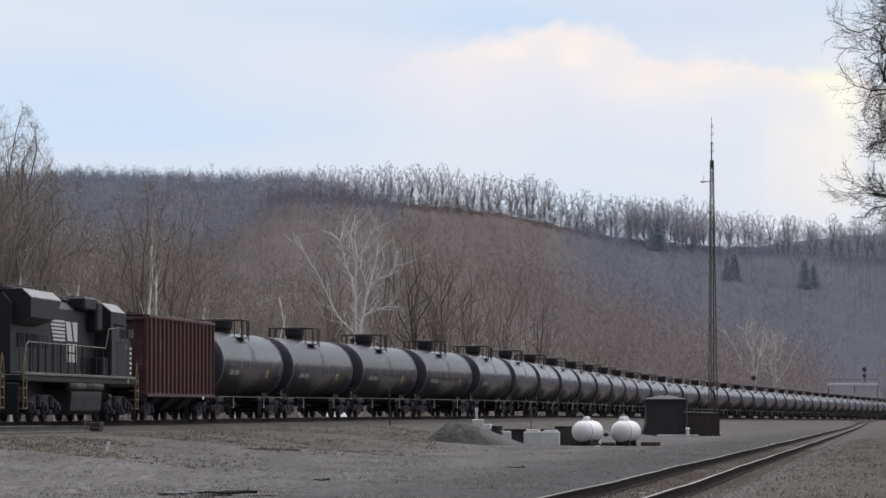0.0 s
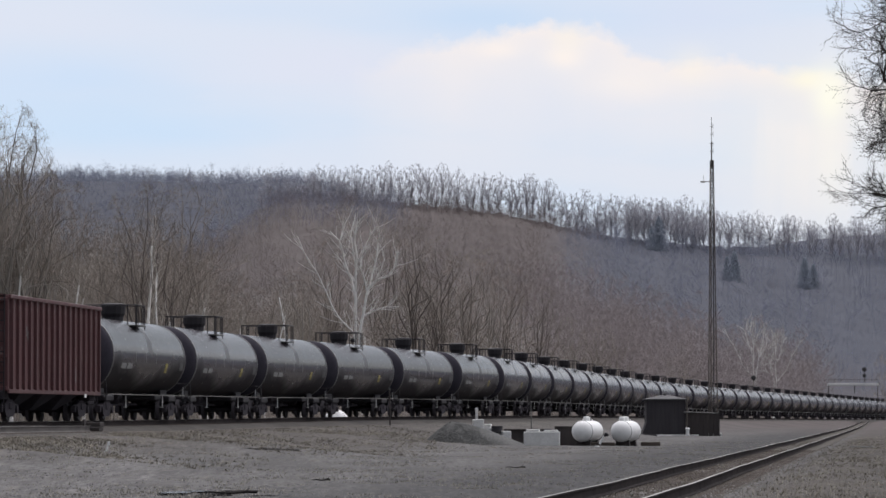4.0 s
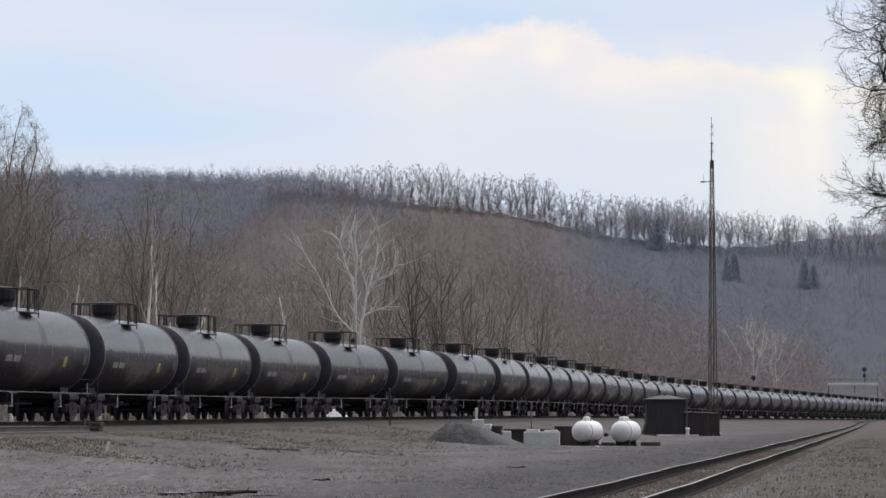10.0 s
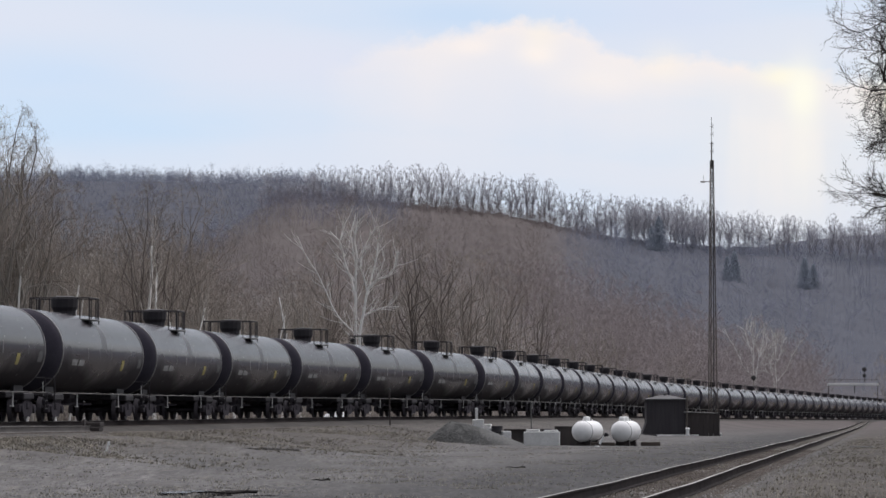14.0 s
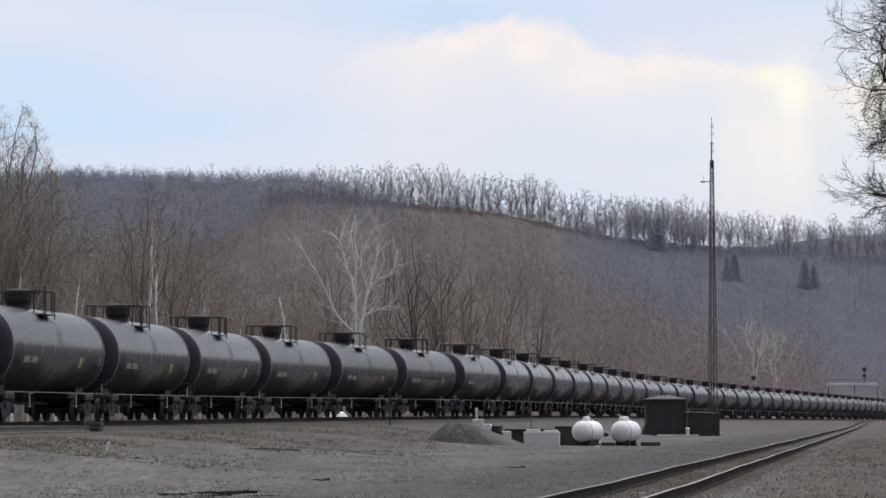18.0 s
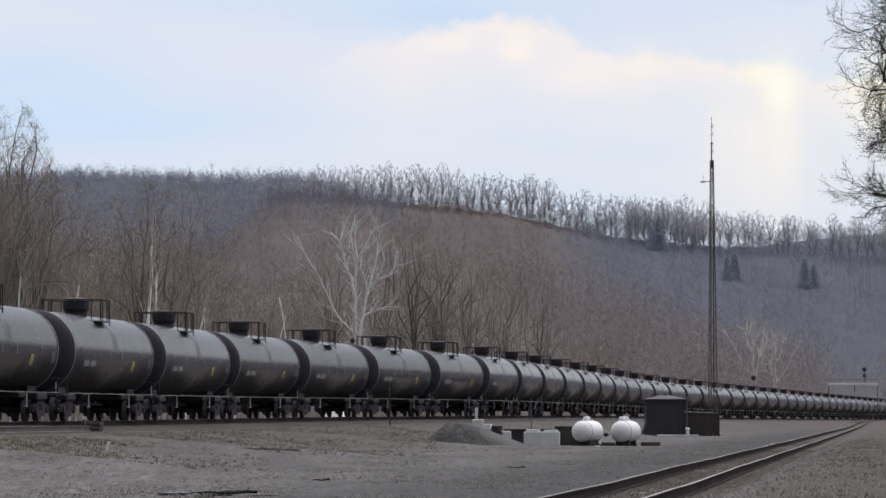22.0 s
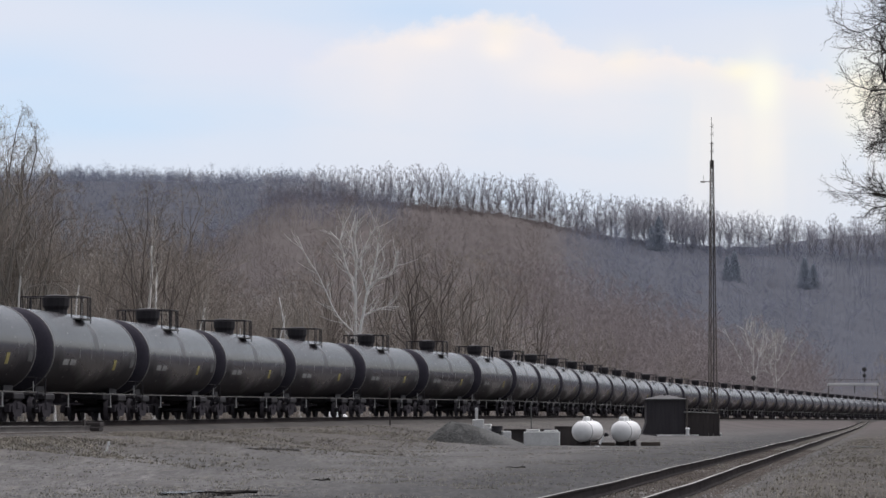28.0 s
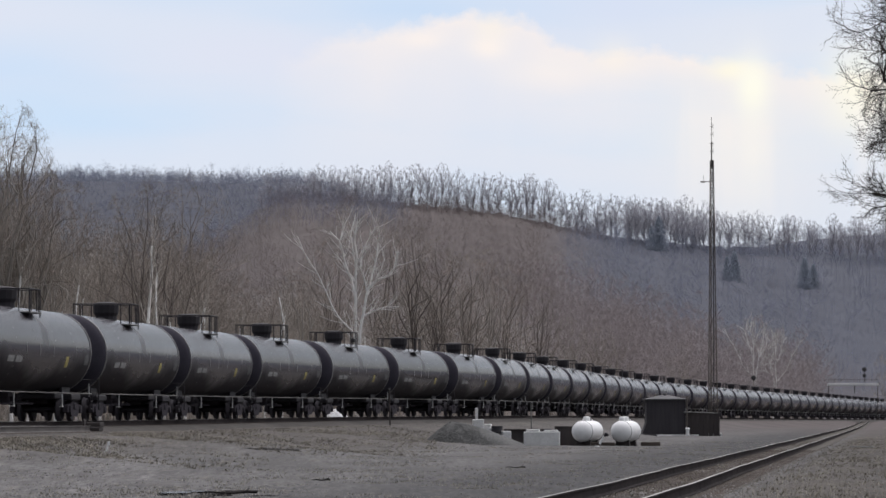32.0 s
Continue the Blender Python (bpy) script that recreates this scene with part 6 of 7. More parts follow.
def plant(kinds, spots, label, group, name="tree", seed=1, whirl=360):
    rng = random.Random(seed)
    for k, (x, y, size, which) in enumerate(spots):
        m = Matrix.Translation((x, y, ground_at(x, y) - (2.5 if y > 1000 else 0.0))) @ spin(rng.uniform(0, whirl))
        t = thing(name, label, "tree", group, m=m)
        for nm, me in zip(("trunk", "crown"), kinds[which % len(kinds)]):
            o = part(nm, me, None, t)
            o.scale = (size, size, size)


def bare_tree(seed, h, wide, base=0.3, limbs=9, pieces=4, subs=3, fine=2, twigs=5, r=0.2, low=0.6, rise=0.06, reach=1.0, wild=0.55):
    """A leafless tree: ascending limbs fill a rounded crown and break into ever finer twigs. reach: length of the twigs."""
    rng = random.Random(seed)

    def stray(d, k, up=0.1):
        return (d + Vector((rng.gauss(0, k), rng.gauss(0, k), rng.gauss(up, k)))).normalized()
    mid, rx, rz = Vector((0, 0, h * (1 + base) / 2)), h * wide, h * (1 - base) / 2

    def held(p):
        """Keeps a twig's tip within the rounded crown."""
        v = Vector(((p.x - mid.x) / rx, (p.y - mid.y) / rx, (p.z - mid.z) / rz))
        k = v.length
        if k <= 0.97:
            return p
        v *= rng.uniform(0.93, 1.05) / k
        return mid + Vector((v.x * rx, v.y * rx, v.z * rz))
    trunk = [Vector((0, 0, -1.5)), Vector((rng.gauss(0, 0.02) * h, rng.gauss(0, 0.02) * h, base * h)), Vector((rng.gauss(0, 0.04) * h, rng.gauss(0, 0.04) * h, (base * 0.45 + 0.42) * h)),
             Vector((rng.gauss(0, 0.06) * h, rng.gauss(0, 0.06) * h, 0.9 * h))]
    out = [(trunk[k], trunk[k + 1], r * (1, 0.75, 0.4)[k], r * (0.75, 0.4, 0.08)[k], 0) for k in range(3)]
    for j in range(limbs):
        a, z = 2.4 * j + rng.uniform(-0.5, 0.5), -low + (1 + low) * ((j + rng.random()) / limbs) ** 0.8
        f = math.sqrt(max(0.06, 1 - z * z)) * rng.uniform(0.75, 1.05)
        end = mid + Vector((rx * f * math.cos(a), rx * f * math.sin(a), rz * z * rng.uniform(0.85, 1.0)))
        foot = trunk[1].lerp(trunk[2], rng.uniform(-0.1, 0.9) if z < 0.5 else rng.uniform(0.4, 1.0))
        pts = [foot]
        for k in range(1, pieces):
            q = k / pieces
            pts.append(foot.lerp(end, q) + Vector((rng.gauss(0, 0.02), rng.gauss(0, 0.02), rng.gauss(rise * math.sin(3.14 * q), 0.015))) * h)
        pts.append(end)
        for k in range(pieces):
            r0 = r * 0.42
            out.append((pts[k], pts[k + 1], r0 * (1 - 0.8 * k / pieces), r0 * (1 - 0.8 * (k + 1) / pieces), 1))
            d = (pts[k + 1] - pts[k]).normalized()
            for _ in range(subs - 1 + (k > pieces * 0.4) + (k == pieces - 1)):
                p = pts[k].lerp(pts[k + 1], rng.uniform(0.2, 1.0))
                d2 = stray(d, wild, 0.15)
                q = held(p + d2 * h * reach * rng.uniform(0.08, 0.16))
                out.append((p, q, r * 0.11, r * 0.05, 2))
                for _ in range(fine):
                    p3 = p.lerp(q, rng.uniform(0.25, 1.0))
                    d3 = stray(d2, wild, 0.15)
                    q3 = held(p3 + d3 * h * reach * rng.uniform(0.05, 0.10))
                    out.append((p3, q3, r * 0.06, r * 0.03, 3))
                    for _ in range(twigs):
                        p4 = p3.lerp(q3, rng.uniform(0.1, 1.0))
                        out.append((p4, held(p4 + stray(d3, 0.7) * h * reach * rng.uniform(0.03, 0.065)), r * 0.05, r * 0.02, 4))
    return out


BANK = [tree_kind(bare_tree(s, 19, w, 0.22, 15, 4, 4, 3, 4, 0.17, 0.7, 0.09, 0.75, 0.32), 0, bark, M_BARK_BROWN, 1, 0.011) for s, w, bark in ((11, 0.17, M_BARK_GREY), (12, 0.24, M_BARK_OAK), (15, 0.20, M_BARK_GREY), (14, 0.27, M_BARK_OAK))]


def sycamore(seed, flip, bark):
    """Two pale stems that fork widely high up, with crooked limbs."""
    rng = random.Random(seed)
    stems = [([(0.1, 0), (-0.3, 6), (-0.2, 10.5), (0.28, 12.5), (0.5, 14.2), (0.75, 14.9), (1.5, 15.8), (2.7, 16.2), (3.3, 17.2), (3.7, 18.6)], 0.22),
             ([(0.75, 14.9), (1.1, 16.6), (1.5, 18.2), (1.7, 19.9), (1.8, 20.8)], 0.15), ([(0.6, 14.6), (0.15, 16.0), (-0.2, 17.0), (0.0, 18.6), (0.9, 20.3), (1.4, 21.3)], 0.12),
             ([(-0.4, 0), (-0.6, 6), (-0.7, 10.9), (-0.7, 14.6), (-0.6, 16.2), (-0.5, 18.2), (-0.65, 19.9), (-0.55, 21.9)], 0.20), ([(-0.55, 17.2), (-0.9, 18.9), (-1.1, 20.4), (-0.9, 21.6)], 0.08),
             ([(-0.7, 14.2), (-1.15, 16.0), (-1.6, 17.2), (-1.85, 18.6), (-2.3, 19.9), (-3.2, 20.9)], 0.17), ([(-2.3, 19.9), (-2.0, 20.9), (-1.9, 21.7)], 0.08), ([(-1.6, 17.2), (-2.3, 18.1)], 0.06),
             ([(0.3, 12.1), (1.5, 12.7), (2.3, 13.0), (3.9, 13.05)], 0.10), ([(-0.6, 8.0), (-0.8, 10.3), (-2.15, 11.7), (-3.0, 12.95), (-3.8, 14.6), (-4.6, 16.4), (-6.0, 18.6), (-6.6, 20.3)], 0.12),
             ([(1.4, 15.7), (1.9, 16.6), (2.3, 17.9)], 0.06)]
    out = []
    for pts, r in stems:
        yy = rng.uniform(-0.4, 0.4)
        q = [Vector((flip * x + rng.gauss(0, 0.06), yy * z * 0.12 + rng.gauss(0, 0.15), z)) for x, z in pts]
        n = len(q) - 1
        for k in range(n):
            r0, r1 = 0.88 * r * (1 - 0.5 * k / n), 0.88 * r * (1 - 0.5 * (k + 1) / n)
            out.append((q[k], q[k + 1], r0, r1, 0))
            if pts[k + 1][1] < 9:
                continue
            for _ in range(4):
                w = rng.random()
                p = q[k].lerp(q[k + 1], w)
                d = (q[k + 1] - q[k]).normalized()
                o = d.orthogonal().normalized()
                o.rotate(Matrix.Rotation(rng.uniform(0, 6.283), 3, d))
                c = (d * 0.75 + o * 0.75 + Vector((0, 0, 0.2))).normalized()
                ln = rng.uniform(1.0, 2.7)
                m = p + c * ln * 0.5
                e = m + (c + Vector((rng.gauss(0, 0.25), rng.gauss(0, 0.25), 0.2))).normalized() * ln * 0.5
                out += [(p, m, 0.034, 0.026, 0), (m, e, 0.026, 0.012, 0)]
                for s in (m, e):
                    for _ in range(3):
                        t = s + (c + Vector((rng.gauss(0, 0.6), rng.gauss(0, 0.6), rng.gauss(0.2, 0.4)))).normalized() * rng.uniform(0.6, 1.5)
                        out.append((s, t, 0.014, 0.006, 2))
    return tree_kind(out, 0, bark, M_TWIG_PALE, 0)


PLANE = [sycamore(21, 1, M_BARK_WHITE), sycamore(22, -1, M_BARK_WHITE), sycamore(23, 1, M_TWIG_PALE)]


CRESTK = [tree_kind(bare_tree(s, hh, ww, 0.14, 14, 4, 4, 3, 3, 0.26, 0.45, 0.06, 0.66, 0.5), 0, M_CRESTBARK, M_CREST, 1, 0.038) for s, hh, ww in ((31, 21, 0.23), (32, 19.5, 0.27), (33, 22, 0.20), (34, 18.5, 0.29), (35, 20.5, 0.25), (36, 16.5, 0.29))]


def forest_kind(segs, tips, tw):
    return mass_arrays(segs, tips, tw)


def forest(name, label, kinds, spots, mat, seed):
    """A wood of many bare trees as one mass."""
    rng = np.random.default_rng(seed)
    vs, fs, o = [], [], 0
    for x, y, z, s in spots:
        v, f = kinds[rng.integers(len(kinds))]
        a = rng.uniform(0, 6.283)
        c, d = math.cos(a), math.sin(a)
        sz = s * rng.uniform(0.85, 1.15)
        z = z - (0.3 if y < 900 else (3.0 if y < 2000 else 7.0))
        w = np.stack([v[:, 0] * c - v[:, 1] * d, v[:, 0] * d + v[:, 1] * c, v[:, 2] * (sz / s)], -1) * s + (x, y, z)
        vs.append(w)
        fs.append(f + o)
        o += len(v)
    me = tris_mesh(name, np.concatenate(vs), np.concatenate(fs), mat, 3)
    return tagged(new(name, me), label, "woods", kind="stuff")


def scatter(n, y0, y1, u0, u1, seed, power=1.0, s0=0.8, s1=1.1):
    """Places spread over a wedge of ground; u is x over y."""
    rng = np.random.default_rng(seed)
    y = y0 + (y1 - y0) * rng.random(n) ** power
    x = rng.uniform(u0, u1, n) * y
    z = height(x, y)
    s = rng.uniform(s0, s1, n)
    behind = (x < np.interp(y, LY, LX) - 9) | (y > 900)
    return [p for p, b in zip(zip(x, y, z, s), behind) if b]


WOODS = [forest_kind(bare_tree(s, 15, w, 0.2, 7, 3, 2, 2, 3, 0.06, 0.8, 0.07, 1.2), 1, 0.016) for s, w in ((41, 0.26), (42, 0.32), (43, 0.28), (44, 0.36), (48, 0.24), (49, 0.30))]
RIDGEW = [forest_kind(bare_tree(s, 14, 0.27, 0.05, 8, 2, 1, 2, 4, 0.09, 0.7, 0.06, 1.1), 1, 0.06) for s in (45, 46, 47)]
SCRUB = [forest_kind(bare_tree(s, 7, 0.6, 0.02, 8, 2, 2, 2, 3, 0.06, 0.9, 0.05, 1.7), 1, 0.028) for s in (71, 72, 73)]
BENDW = [forest_kind(bare_tree(s, 15, w, 0.2, 9, 3, 3, 2, 4, 0.07, 0.8, 0.06, 1.0), 1, 0.018) for s, w in ((56, 0.26), (57, 0.33), (58, 0.30))]
NEARW = [forest_kind(bare_tree(s, 15, w, 0.22, 9, 4, 3, 2, 3, 0.12, 0.8, 0.06, 1.1), 2, 0.011) for s, w in ((51, 0.26), (52, 0.33), (53, 0.22), (54, 0.30), (55, 0.36))]
BRUSH = [forest_kind(bare_tree(s, 6, 0.5, 0.05, 8, 2, 2, 2, 4, 0.06, 0.6, 0.05, 1.7), 1, 0.010) for s in (61, 62, 63)]

forest("hillside_woods", "bare brown woods on the near hillside", WOODS, scatter(720, 800, 1330, -0.14, 0.03, 5) + scatter(150, 760, 1150, 0.02, 0.07, 55), M_WOOD_BROWN, 6)
forest("hilltop_woods", "bare grey woods below the hill crest", WOODS, scatter(330, 1290, 1450, -0.09, -0.01, 35) + scatter(90, 1450, 1520, -0.055, -0.02, 37, 1, 0.45, 0.8), M_WOOD_HAZE, 36)
forest("hillside_woods", "bare woods on the right hillside, greyed with painted haze", WOODS, scatter(620, 1000, 1455, 0.035, 0.15, 7) + scatter(200, 1450, 1520, 0.04, 0.15, 39, 1, 0.4, 0.8), M_WOOD_HAZE, 8)
forest("ridge_woods", "bare grey woods along the far ridge", RIDGEW, scatter(1000, 2300, 2700, -0.14, -0.015, 9, 0.7, 0.9, 1.2) + scatter(160, 2680, 2715, -0.14, -0.03, 109, 1, 0.8, 1.15) + scatter(380, 2200, 2740, 0.075, 0.15, 19, 0.7, 0.9, 1.25), M_WOOD_HAZE, 10)
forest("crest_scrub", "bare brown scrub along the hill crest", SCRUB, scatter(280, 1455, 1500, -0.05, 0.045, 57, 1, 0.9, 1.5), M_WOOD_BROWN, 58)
forest("crest_scrub", "bare grey scrub along the lower crest and the far ridge", SCRUB, scatter(170, 1455, 1500, 0.04, 0.145, 59, 1, 0.8, 1.25) + scatter(300, 2640, 2705, -0.14, -0.02, 60, 1, 2.0, 3.0), M_WOOD_HAZE, 61)
forest("riverside_woods", "bare brown trees crowded along the riverside", NEARW, scatter(180, 360, 560, -0.14, 0.10, 11, 1, 0.7, 1.15) + scatter(190, 380, 520, -0.14, -0.068, 111, 1, 1.35, 1.85) + scatter(60, 380, 520, -0.075, -0.03, 112, 1, 1.0, 1.3), M_BARK_BROWN, 13)
forest("riverside_woods", "bare tan trees along the far bend of the line", BENDW, scatter(280, 620, 960, 0.03, 0.108, 12, 1, 1.05, 1.5), M_BARK_TAN, 43)
forest("riverside_brush", "tangled leafless brush behind the main line", BRUSH, scatter(220, 285, 420, -0.14, 0.02, 14, 1, 0.6, 1.2), M_BARK_BROWN, 16)
forest("riverside_brush", "pale leafless brush along the far bend of the line", BRUSH, scatter(190, 420, 960, 0.0, 0.135, 15, 1, 0.7, 1.3), M_BARK_TAN, 46)


rng_b = np.random.default_rng(66)
BESIDE = []
for y in np.arange(140, 900, 1.9):
    x = float(np.interp(y, LY, LX)) - rng_b.uniform(7, 16) - 0.01 * y
    BESIDE.append((x, y + rng_b.uniform(-2, 2), ground_at(x, y), rng_b.uniform(0.3, 0.7) + y / 2200))
forest("trackside_brush", "low leafless brush along the far side of the main line", BRUSH, BESIDE, M_BARK_BROWN, 67)


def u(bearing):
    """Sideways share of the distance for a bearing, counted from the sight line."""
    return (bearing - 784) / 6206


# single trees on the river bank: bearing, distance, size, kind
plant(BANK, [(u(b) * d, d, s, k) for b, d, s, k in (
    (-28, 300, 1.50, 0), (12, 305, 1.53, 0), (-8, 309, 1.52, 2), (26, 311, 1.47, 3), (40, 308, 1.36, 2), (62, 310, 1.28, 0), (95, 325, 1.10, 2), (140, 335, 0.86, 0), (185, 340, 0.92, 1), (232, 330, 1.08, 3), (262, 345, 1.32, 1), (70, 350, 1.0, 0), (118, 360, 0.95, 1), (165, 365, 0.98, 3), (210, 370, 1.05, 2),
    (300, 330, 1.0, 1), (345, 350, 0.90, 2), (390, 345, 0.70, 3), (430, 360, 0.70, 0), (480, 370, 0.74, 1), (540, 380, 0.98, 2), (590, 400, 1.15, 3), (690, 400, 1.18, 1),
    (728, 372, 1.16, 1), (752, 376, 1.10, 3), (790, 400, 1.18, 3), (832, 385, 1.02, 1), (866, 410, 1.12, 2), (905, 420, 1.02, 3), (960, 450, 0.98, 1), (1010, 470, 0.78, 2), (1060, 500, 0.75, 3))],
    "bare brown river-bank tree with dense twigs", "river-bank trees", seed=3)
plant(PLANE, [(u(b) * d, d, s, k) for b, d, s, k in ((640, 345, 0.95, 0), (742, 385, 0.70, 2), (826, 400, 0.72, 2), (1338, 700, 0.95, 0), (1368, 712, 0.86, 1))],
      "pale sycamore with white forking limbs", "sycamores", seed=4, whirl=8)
PALE = [tree_kind(grow(s, 17, 0.21, 0.30, 0.9, (9, 4, 3), (2, 2), 2, 0.42, 0.5, 0.07, 36, 1, 0.02), 0, M_BARK_WHITE, M_TWIG_PALE, 0) for s in (25, 26)]
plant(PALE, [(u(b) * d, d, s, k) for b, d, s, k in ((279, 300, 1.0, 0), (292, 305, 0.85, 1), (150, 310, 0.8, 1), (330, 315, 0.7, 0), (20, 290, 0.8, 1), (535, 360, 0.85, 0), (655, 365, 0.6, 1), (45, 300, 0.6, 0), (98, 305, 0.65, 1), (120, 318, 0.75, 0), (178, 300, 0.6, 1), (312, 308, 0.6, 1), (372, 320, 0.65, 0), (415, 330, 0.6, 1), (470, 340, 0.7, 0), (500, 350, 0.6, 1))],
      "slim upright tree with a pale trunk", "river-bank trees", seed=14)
rng_c = random.Random(9)
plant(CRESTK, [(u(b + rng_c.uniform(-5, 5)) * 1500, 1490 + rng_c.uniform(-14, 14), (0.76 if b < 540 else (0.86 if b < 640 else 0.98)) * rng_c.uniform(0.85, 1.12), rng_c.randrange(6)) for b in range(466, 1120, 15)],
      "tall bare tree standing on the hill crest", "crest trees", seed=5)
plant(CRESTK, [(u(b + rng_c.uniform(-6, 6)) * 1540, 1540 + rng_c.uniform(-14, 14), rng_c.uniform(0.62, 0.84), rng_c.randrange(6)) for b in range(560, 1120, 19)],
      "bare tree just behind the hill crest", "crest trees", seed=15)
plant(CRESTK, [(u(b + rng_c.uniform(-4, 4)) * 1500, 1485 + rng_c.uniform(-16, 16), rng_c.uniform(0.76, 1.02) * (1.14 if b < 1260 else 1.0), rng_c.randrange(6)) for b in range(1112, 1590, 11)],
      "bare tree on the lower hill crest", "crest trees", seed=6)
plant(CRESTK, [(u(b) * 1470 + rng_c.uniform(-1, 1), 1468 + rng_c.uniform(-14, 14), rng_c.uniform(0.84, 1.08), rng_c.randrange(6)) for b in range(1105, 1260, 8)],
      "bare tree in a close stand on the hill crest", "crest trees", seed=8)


def conifer_data():
    rng = random.Random(4)
    segs = [(Vector((0, 0, -0.3)), Vector((0, 0, 17)), 0.25, 0.04, 0)]
    leaf = []
    for k in range(30):
        z = 0.8 + 15.8 * k / 30
        reach = 4.4 * (1 - (z / 17) ** 2.4) * (0.6 + 0.4 * min(1, z / 4)) + 0.2
        for j in range(7):
            a = 6.283 * j / 7 + rng.uniform(-0.4, 0.4) + k
            e = Vector((math.cos(a) * reach * rng.uniform(0.7, 1.1), math.sin(a) * reach * rng.uniform(0.7, 1.1), z - reach * 0.22))
            leaf.append((Vector((0, 0, z)), e, 0.26, 0.05, 1))
            for q in (0.45, 0.7, 0.9):
                c = Vector((0, 0, z)).lerp(e, q)
                o = Vector((-math.sin(a), math.cos(a), -0.25)) * rng.uniform(0.5, 1.0)
                leaf.append((c, c + o, 0.20, 0.03, 1))
                leaf.append((c, c - Vector((o.x, o.y, -o.z)), 0.20, 0.03, 1))
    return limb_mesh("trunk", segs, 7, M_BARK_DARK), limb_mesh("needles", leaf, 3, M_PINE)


PINE = [conifer_data()]
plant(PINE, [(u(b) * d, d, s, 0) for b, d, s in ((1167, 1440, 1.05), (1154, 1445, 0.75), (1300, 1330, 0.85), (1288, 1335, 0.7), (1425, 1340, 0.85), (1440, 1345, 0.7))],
      "evergreen among the bare woods, paled with haze in its colour", "evergreens", name="conifer", seed=7)

# the near tree whose branches reach over the yard track
def spreading_tree(seed):
    """A broad old tree: long crooked limbs held out level, ending in tangled twigs."""
    rng = random.Random(seed)
    out = [(Vector((0, 0, -0.3)), Vector((0.1, 0.1, 5)), 0.36, 0.30, 0), (Vector((0.1, 0.1, 5)), Vector((-0.1, 0.2, 11)), 0.30, 0.2, 0), (Vector((-0.1, 0.2, 11)), Vector((0.1, 0, 17)), 0.2, 0.06, 0)]

    def limb(p, d, length, r, lv):
        n = (0, 7, 5, 4, 3)[lv]
        q = p
        for k in range(n):
            d = Vector((d.x + rng.gauss(0, 0.2), d.y + rng.gauss(0, 0.2), d.z + rng.gauss(0, 0.2) + 0.03)).normalized()
            e = q + d * length / n
            r1, r2 = max(r * (1 - 0.7 * k / n), 0.009), max(r * (1 - 0.7 * (k + 1) / n), 0.005)
            out.append((q, e, r1, r2, lv))
            if lv < 4 and (lv > 1 or k > 0):
                for _ in range(2 if lv > 1 else 1 + (k % 2)):
                    o = d.orthogonal().normalized()
                    o.rotate(Matrix.Rotation(rng.uniform(0, 6.283), 3, d))
                    limb(e, (d * 0.75 + o * 0.7).normalized(), length * (0.5 if lv > 1 else 0.42) * rng.uniform(0.7, 1.2), max(r2 * 0.6, 0.009), lv + 1)
            q = e
    for j in range(24):
        z = 8.0 + 8.4 * j / 23
        a = 2.4 * j + rng.uniform(-0.3, 0.3)
        limb(Vector((0, 0.15, z)), Vector((math.cos(a), math.sin(a), 0.12 + 0.012 * (j - 12))), (3.1 if z < 11.5 else 4.4) * rng.uniform(0.85, 1.05), 0.10, 1)
    return tree_kind(out, 0, M_BARK_DARK, M_BARK_DARK, 1)


NEAR = [spreading_tree(5)]
plant(NEAR, [(17.9, 126.0, 1.0, 0)], "large bare tree with dark tangled branches beside the track", "", seed=2)
forest("trackside_brush", "bare brown thicket beside the yard track", BRUSH, [(0.1262 * y + rx, y, float(height(np.array([0.1262 * y + rx]), np.array([y]))[0]), s)
       for y, rx, s in ((95, 0.35, 0.16), (104, 0.5, 0.2), (118, 0.7, 0.24), (135, 0.6, 0.3), (150, 3, 0.9), (175, 3.5, 1.0), (200, 3.0, 1.0), (230, 3.5, 1.2), (260, 3.2, 1.2), (300, 3.5, 1.4), (340, 3.6, 1.5), (390, 4, 1.7), (440, 4.5, 2.0), (500, 4, 2.2), (560, 4.5, 2.4), (640, 4, 2.6), (720, 5, 2.8), (800, 6, 3.0))], M_BARK_BROWN, 17)


# ---- loose stones and dry weeds ----
def strewn(n, y0, y1, off0, off1, seed, line="side", clump=0.0):
    rng = np.random.default_rng(seed)
    y = y0 + (y1 - y0) * rng.random(n) ** 1.6
    o = off0 + (off1 - off0) * rng.triangular(0, 0.1, 1, n) if line == "main" else rng.uniform(off0, off1, n)
    x = (-4.25 + 0.126 * y if line == "side" else np.interp(y, LY, LX)) + o
    if clump:
        keep = np.array([noise.noise(Vector((a * 0.5, b * 0.2, seed))) > clump for a, b in zip(x, y)])
        x, y = x[keep], y[keep]
    return np.stack([x, y, height(x, y) + 0.004], -1)


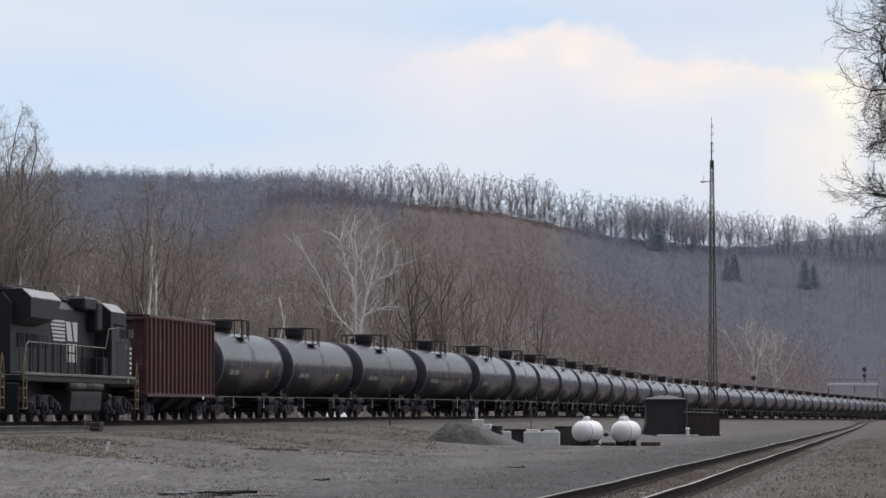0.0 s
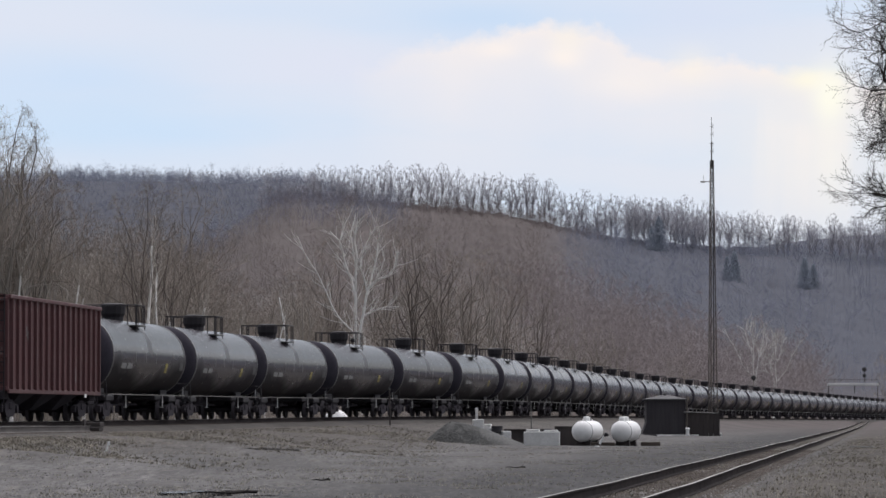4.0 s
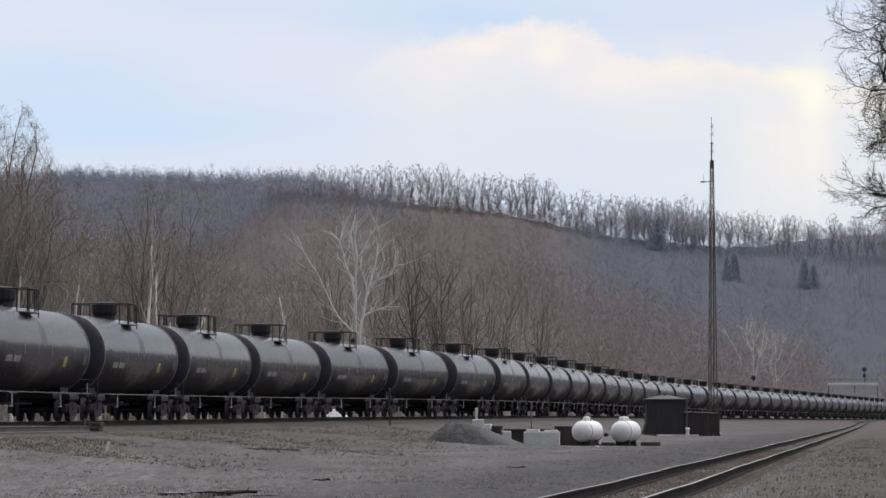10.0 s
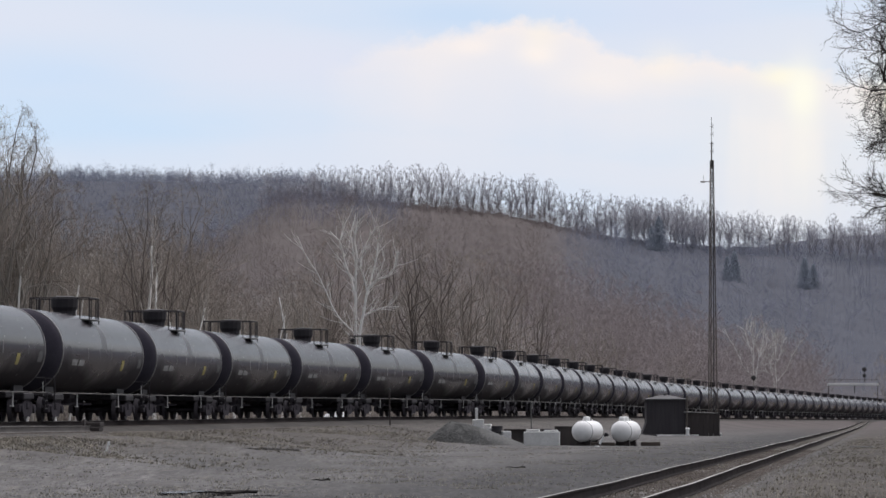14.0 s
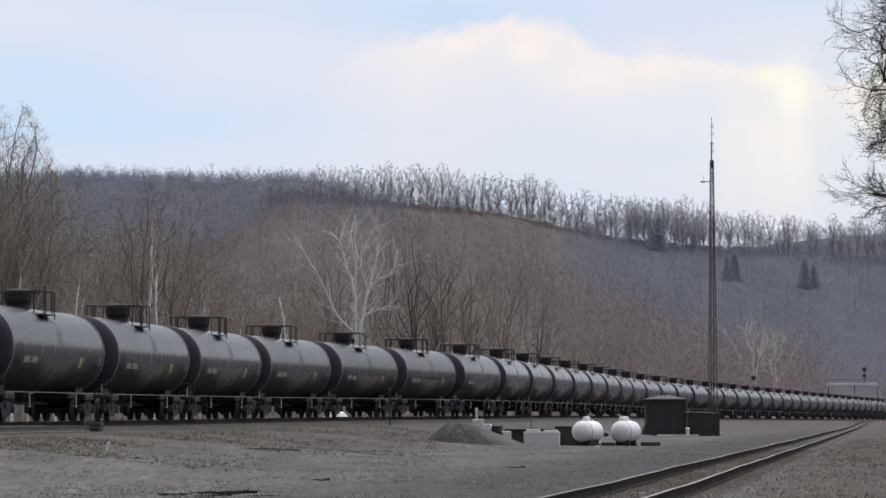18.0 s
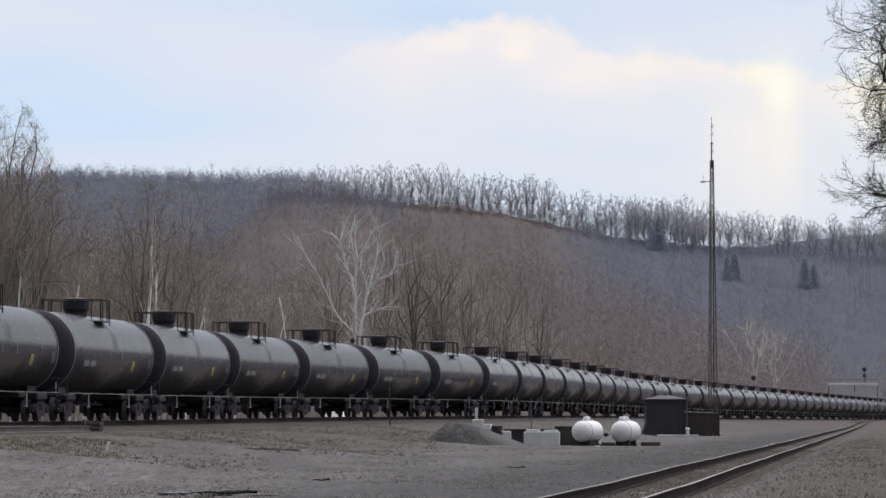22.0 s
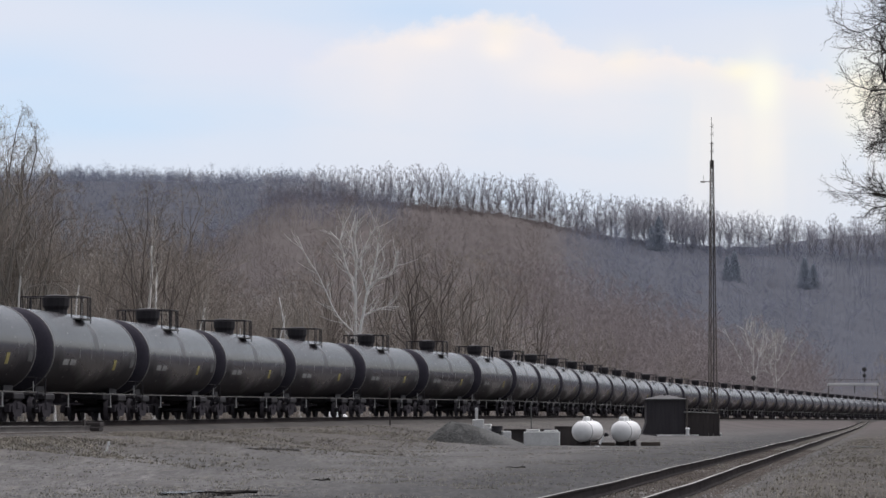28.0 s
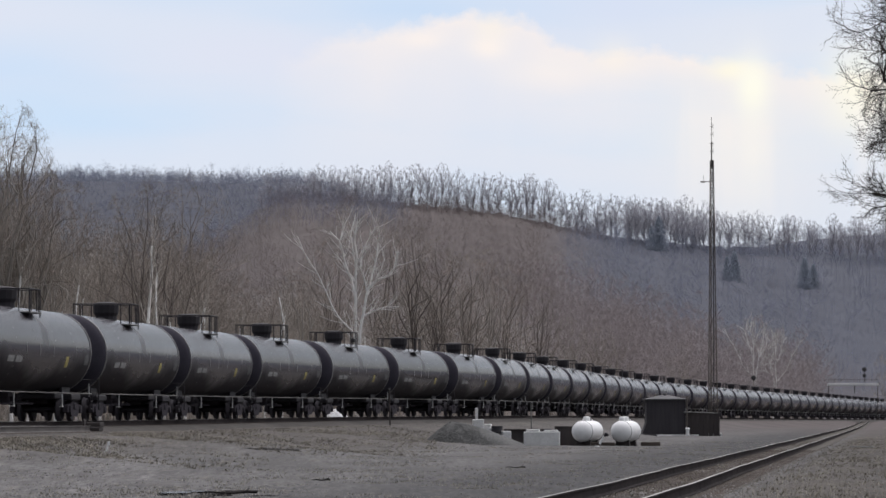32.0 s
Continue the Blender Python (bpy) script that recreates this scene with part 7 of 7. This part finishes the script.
def tufts(pts, seed, h0, h1, spread, each=9, mat=None):
    """Clumps of dead grass: slivers that lean outward."""
    rng = np.random.default_rng(seed)
    p = np.repeat(np.asarray(pts, float), each, 0)
    n = len(p)
    a = rng.uniform(0, 6.283, n)
    r = rng.uniform(0, spread, n)
    h = rng.uniform(h0, h1, n)
    foot = p + np.stack([r * np.cos(a), r * np.sin(a), np.full(n, -0.02)], -1)
    tip = p + np.stack([(r + h * 0.6) * np.cos(a), (r + h * 0.6) * np.sin(a), h], -1)
    o = np.stack([np.cos(a + 1.57), np.sin(a + 1.57), np.zeros(n)], -1) * rng.uniform(0.006, 0.02, n)[:, None]
    v = np.stack([foot - o, foot + o, tip], 1)
    return tris_mesh("tufts", v.reshape(-1, 3), np.arange(3 * n).reshape(-1, 3), mat or M_DRY, 3)


def loose_ground():
    ob = new("grass_tufts", tufts(strewn(6500, 84, 190, 3.4, 16, 51, "main"), 52, 0.015, 0.075, 0.12, 6))
    tagged(ob, "dead tan grass tufts on the railway bank", "grass", kind="stuff")
    ob = new("grass_tufts", tufts(strewn(8000, 48, 220, 1.3, 15, 53, "side"), 54, 0.015, 0.07, 0.12, 6))
    tagged(ob, "dead tan grass tufts beside the yard track", "grass", kind="stuff")
    ob = new("grass_tufts", tufts(strewn(8000, 50, 200, -26, -1.9, 55, "side"), 56, 0.008, 0.03, 0.22, 7, M_WEED))
    tagged(ob, "sparse low weeds in the yard cinders", "grass", kind="stuff")
    ob = new("gravel_stones", pebbles(strewn(12000, 46, 150, 1.4, 16, 21), 0.008, 0.035, 22))
    tagged(ob, "loose grey stones and cinders beside the yard track", "gravel", kind="stuff")
    ob = new("gravel_stones", pebbles(strewn(17000, 50, 190, -26, -1.6, 23), 0.006, 0.03, 24, M_CINDER))
    tagged(ob, "loose grey stones strewn over the yard", "gravel", kind="stuff")
    p = strewn(5000, 46, 140, -1.6, 1.6, 25)
    p[:, 2] = [side_track(y)[1] - 0.205 for y in p[:, 1]]
    q = strewn(800, 46, 220, -0.62, 0.62, 35)
    q[:, 2] = [side_track(y)[1] - 0.205 for y in q[:, 1]]
    ob = new("grass_tufts", tufts(q, 36, 0.02, 0.06, 0.14, 6))
    tagged(ob, "withered grass growing between the yard rails", "grass", kind="stuff")
    ob = new("gravel_stones", pebbles(p, 0.012, 0.03, 26))
    tagged(ob, "ballast stones between the yard rails", "gravel", kind="stuff")
    ob = new("dry_weeds", blades(strewn(30000, 48, 240, 1.9, 16, 27, "side", -0.12), 0.02, 0.13, 28, 0.006, 1.2))
    tagged(ob, "short tan dead weeds along the yard track", "weeds", kind="stuff")
    ob = new("dry_weeds", blades(strewn(30000, 84, 180, 3.2, 16, 29, "main", -0.05), 0.02, 0.12, 30, 0.006, 1.2))
    tagged(ob, "short tan dead grass on the railway bank", "weeds", kind="stuff")


loose_ground()


def motions():
    for ob, s in ROLLING:
        walk(ob, [(t, line_pose(s - run(t))) for t in [k * 0.8 for k in range(41)]])
    walk(SKY, [(0, pose(0, 0, 0, 0, 0, 0)), (16, pose(0, 0, 6, 0, 0, 0.70)), (32, pose(0, 0, 13, 0, 0, 1.42))])
    # wheels of the vehicles that pass near
    ticks = [k * 0.1 for k in range(321)]
    for ob, s in ROLLING[:19]:
        for tr in ob.children:
            if tr.name.split(".")[0] != "truck":
                continue
            for w in tr.children:
                if w.name.split(".")[0] != "wheelset":
                    continue
                place = w.location.copy()
                walk(w, [(t, Matrix.Translation(place) @ Euler((0, -run(t) / WHEEL_R, 0)).to_matrix().to_4x4()) for t in ticks])


motions()
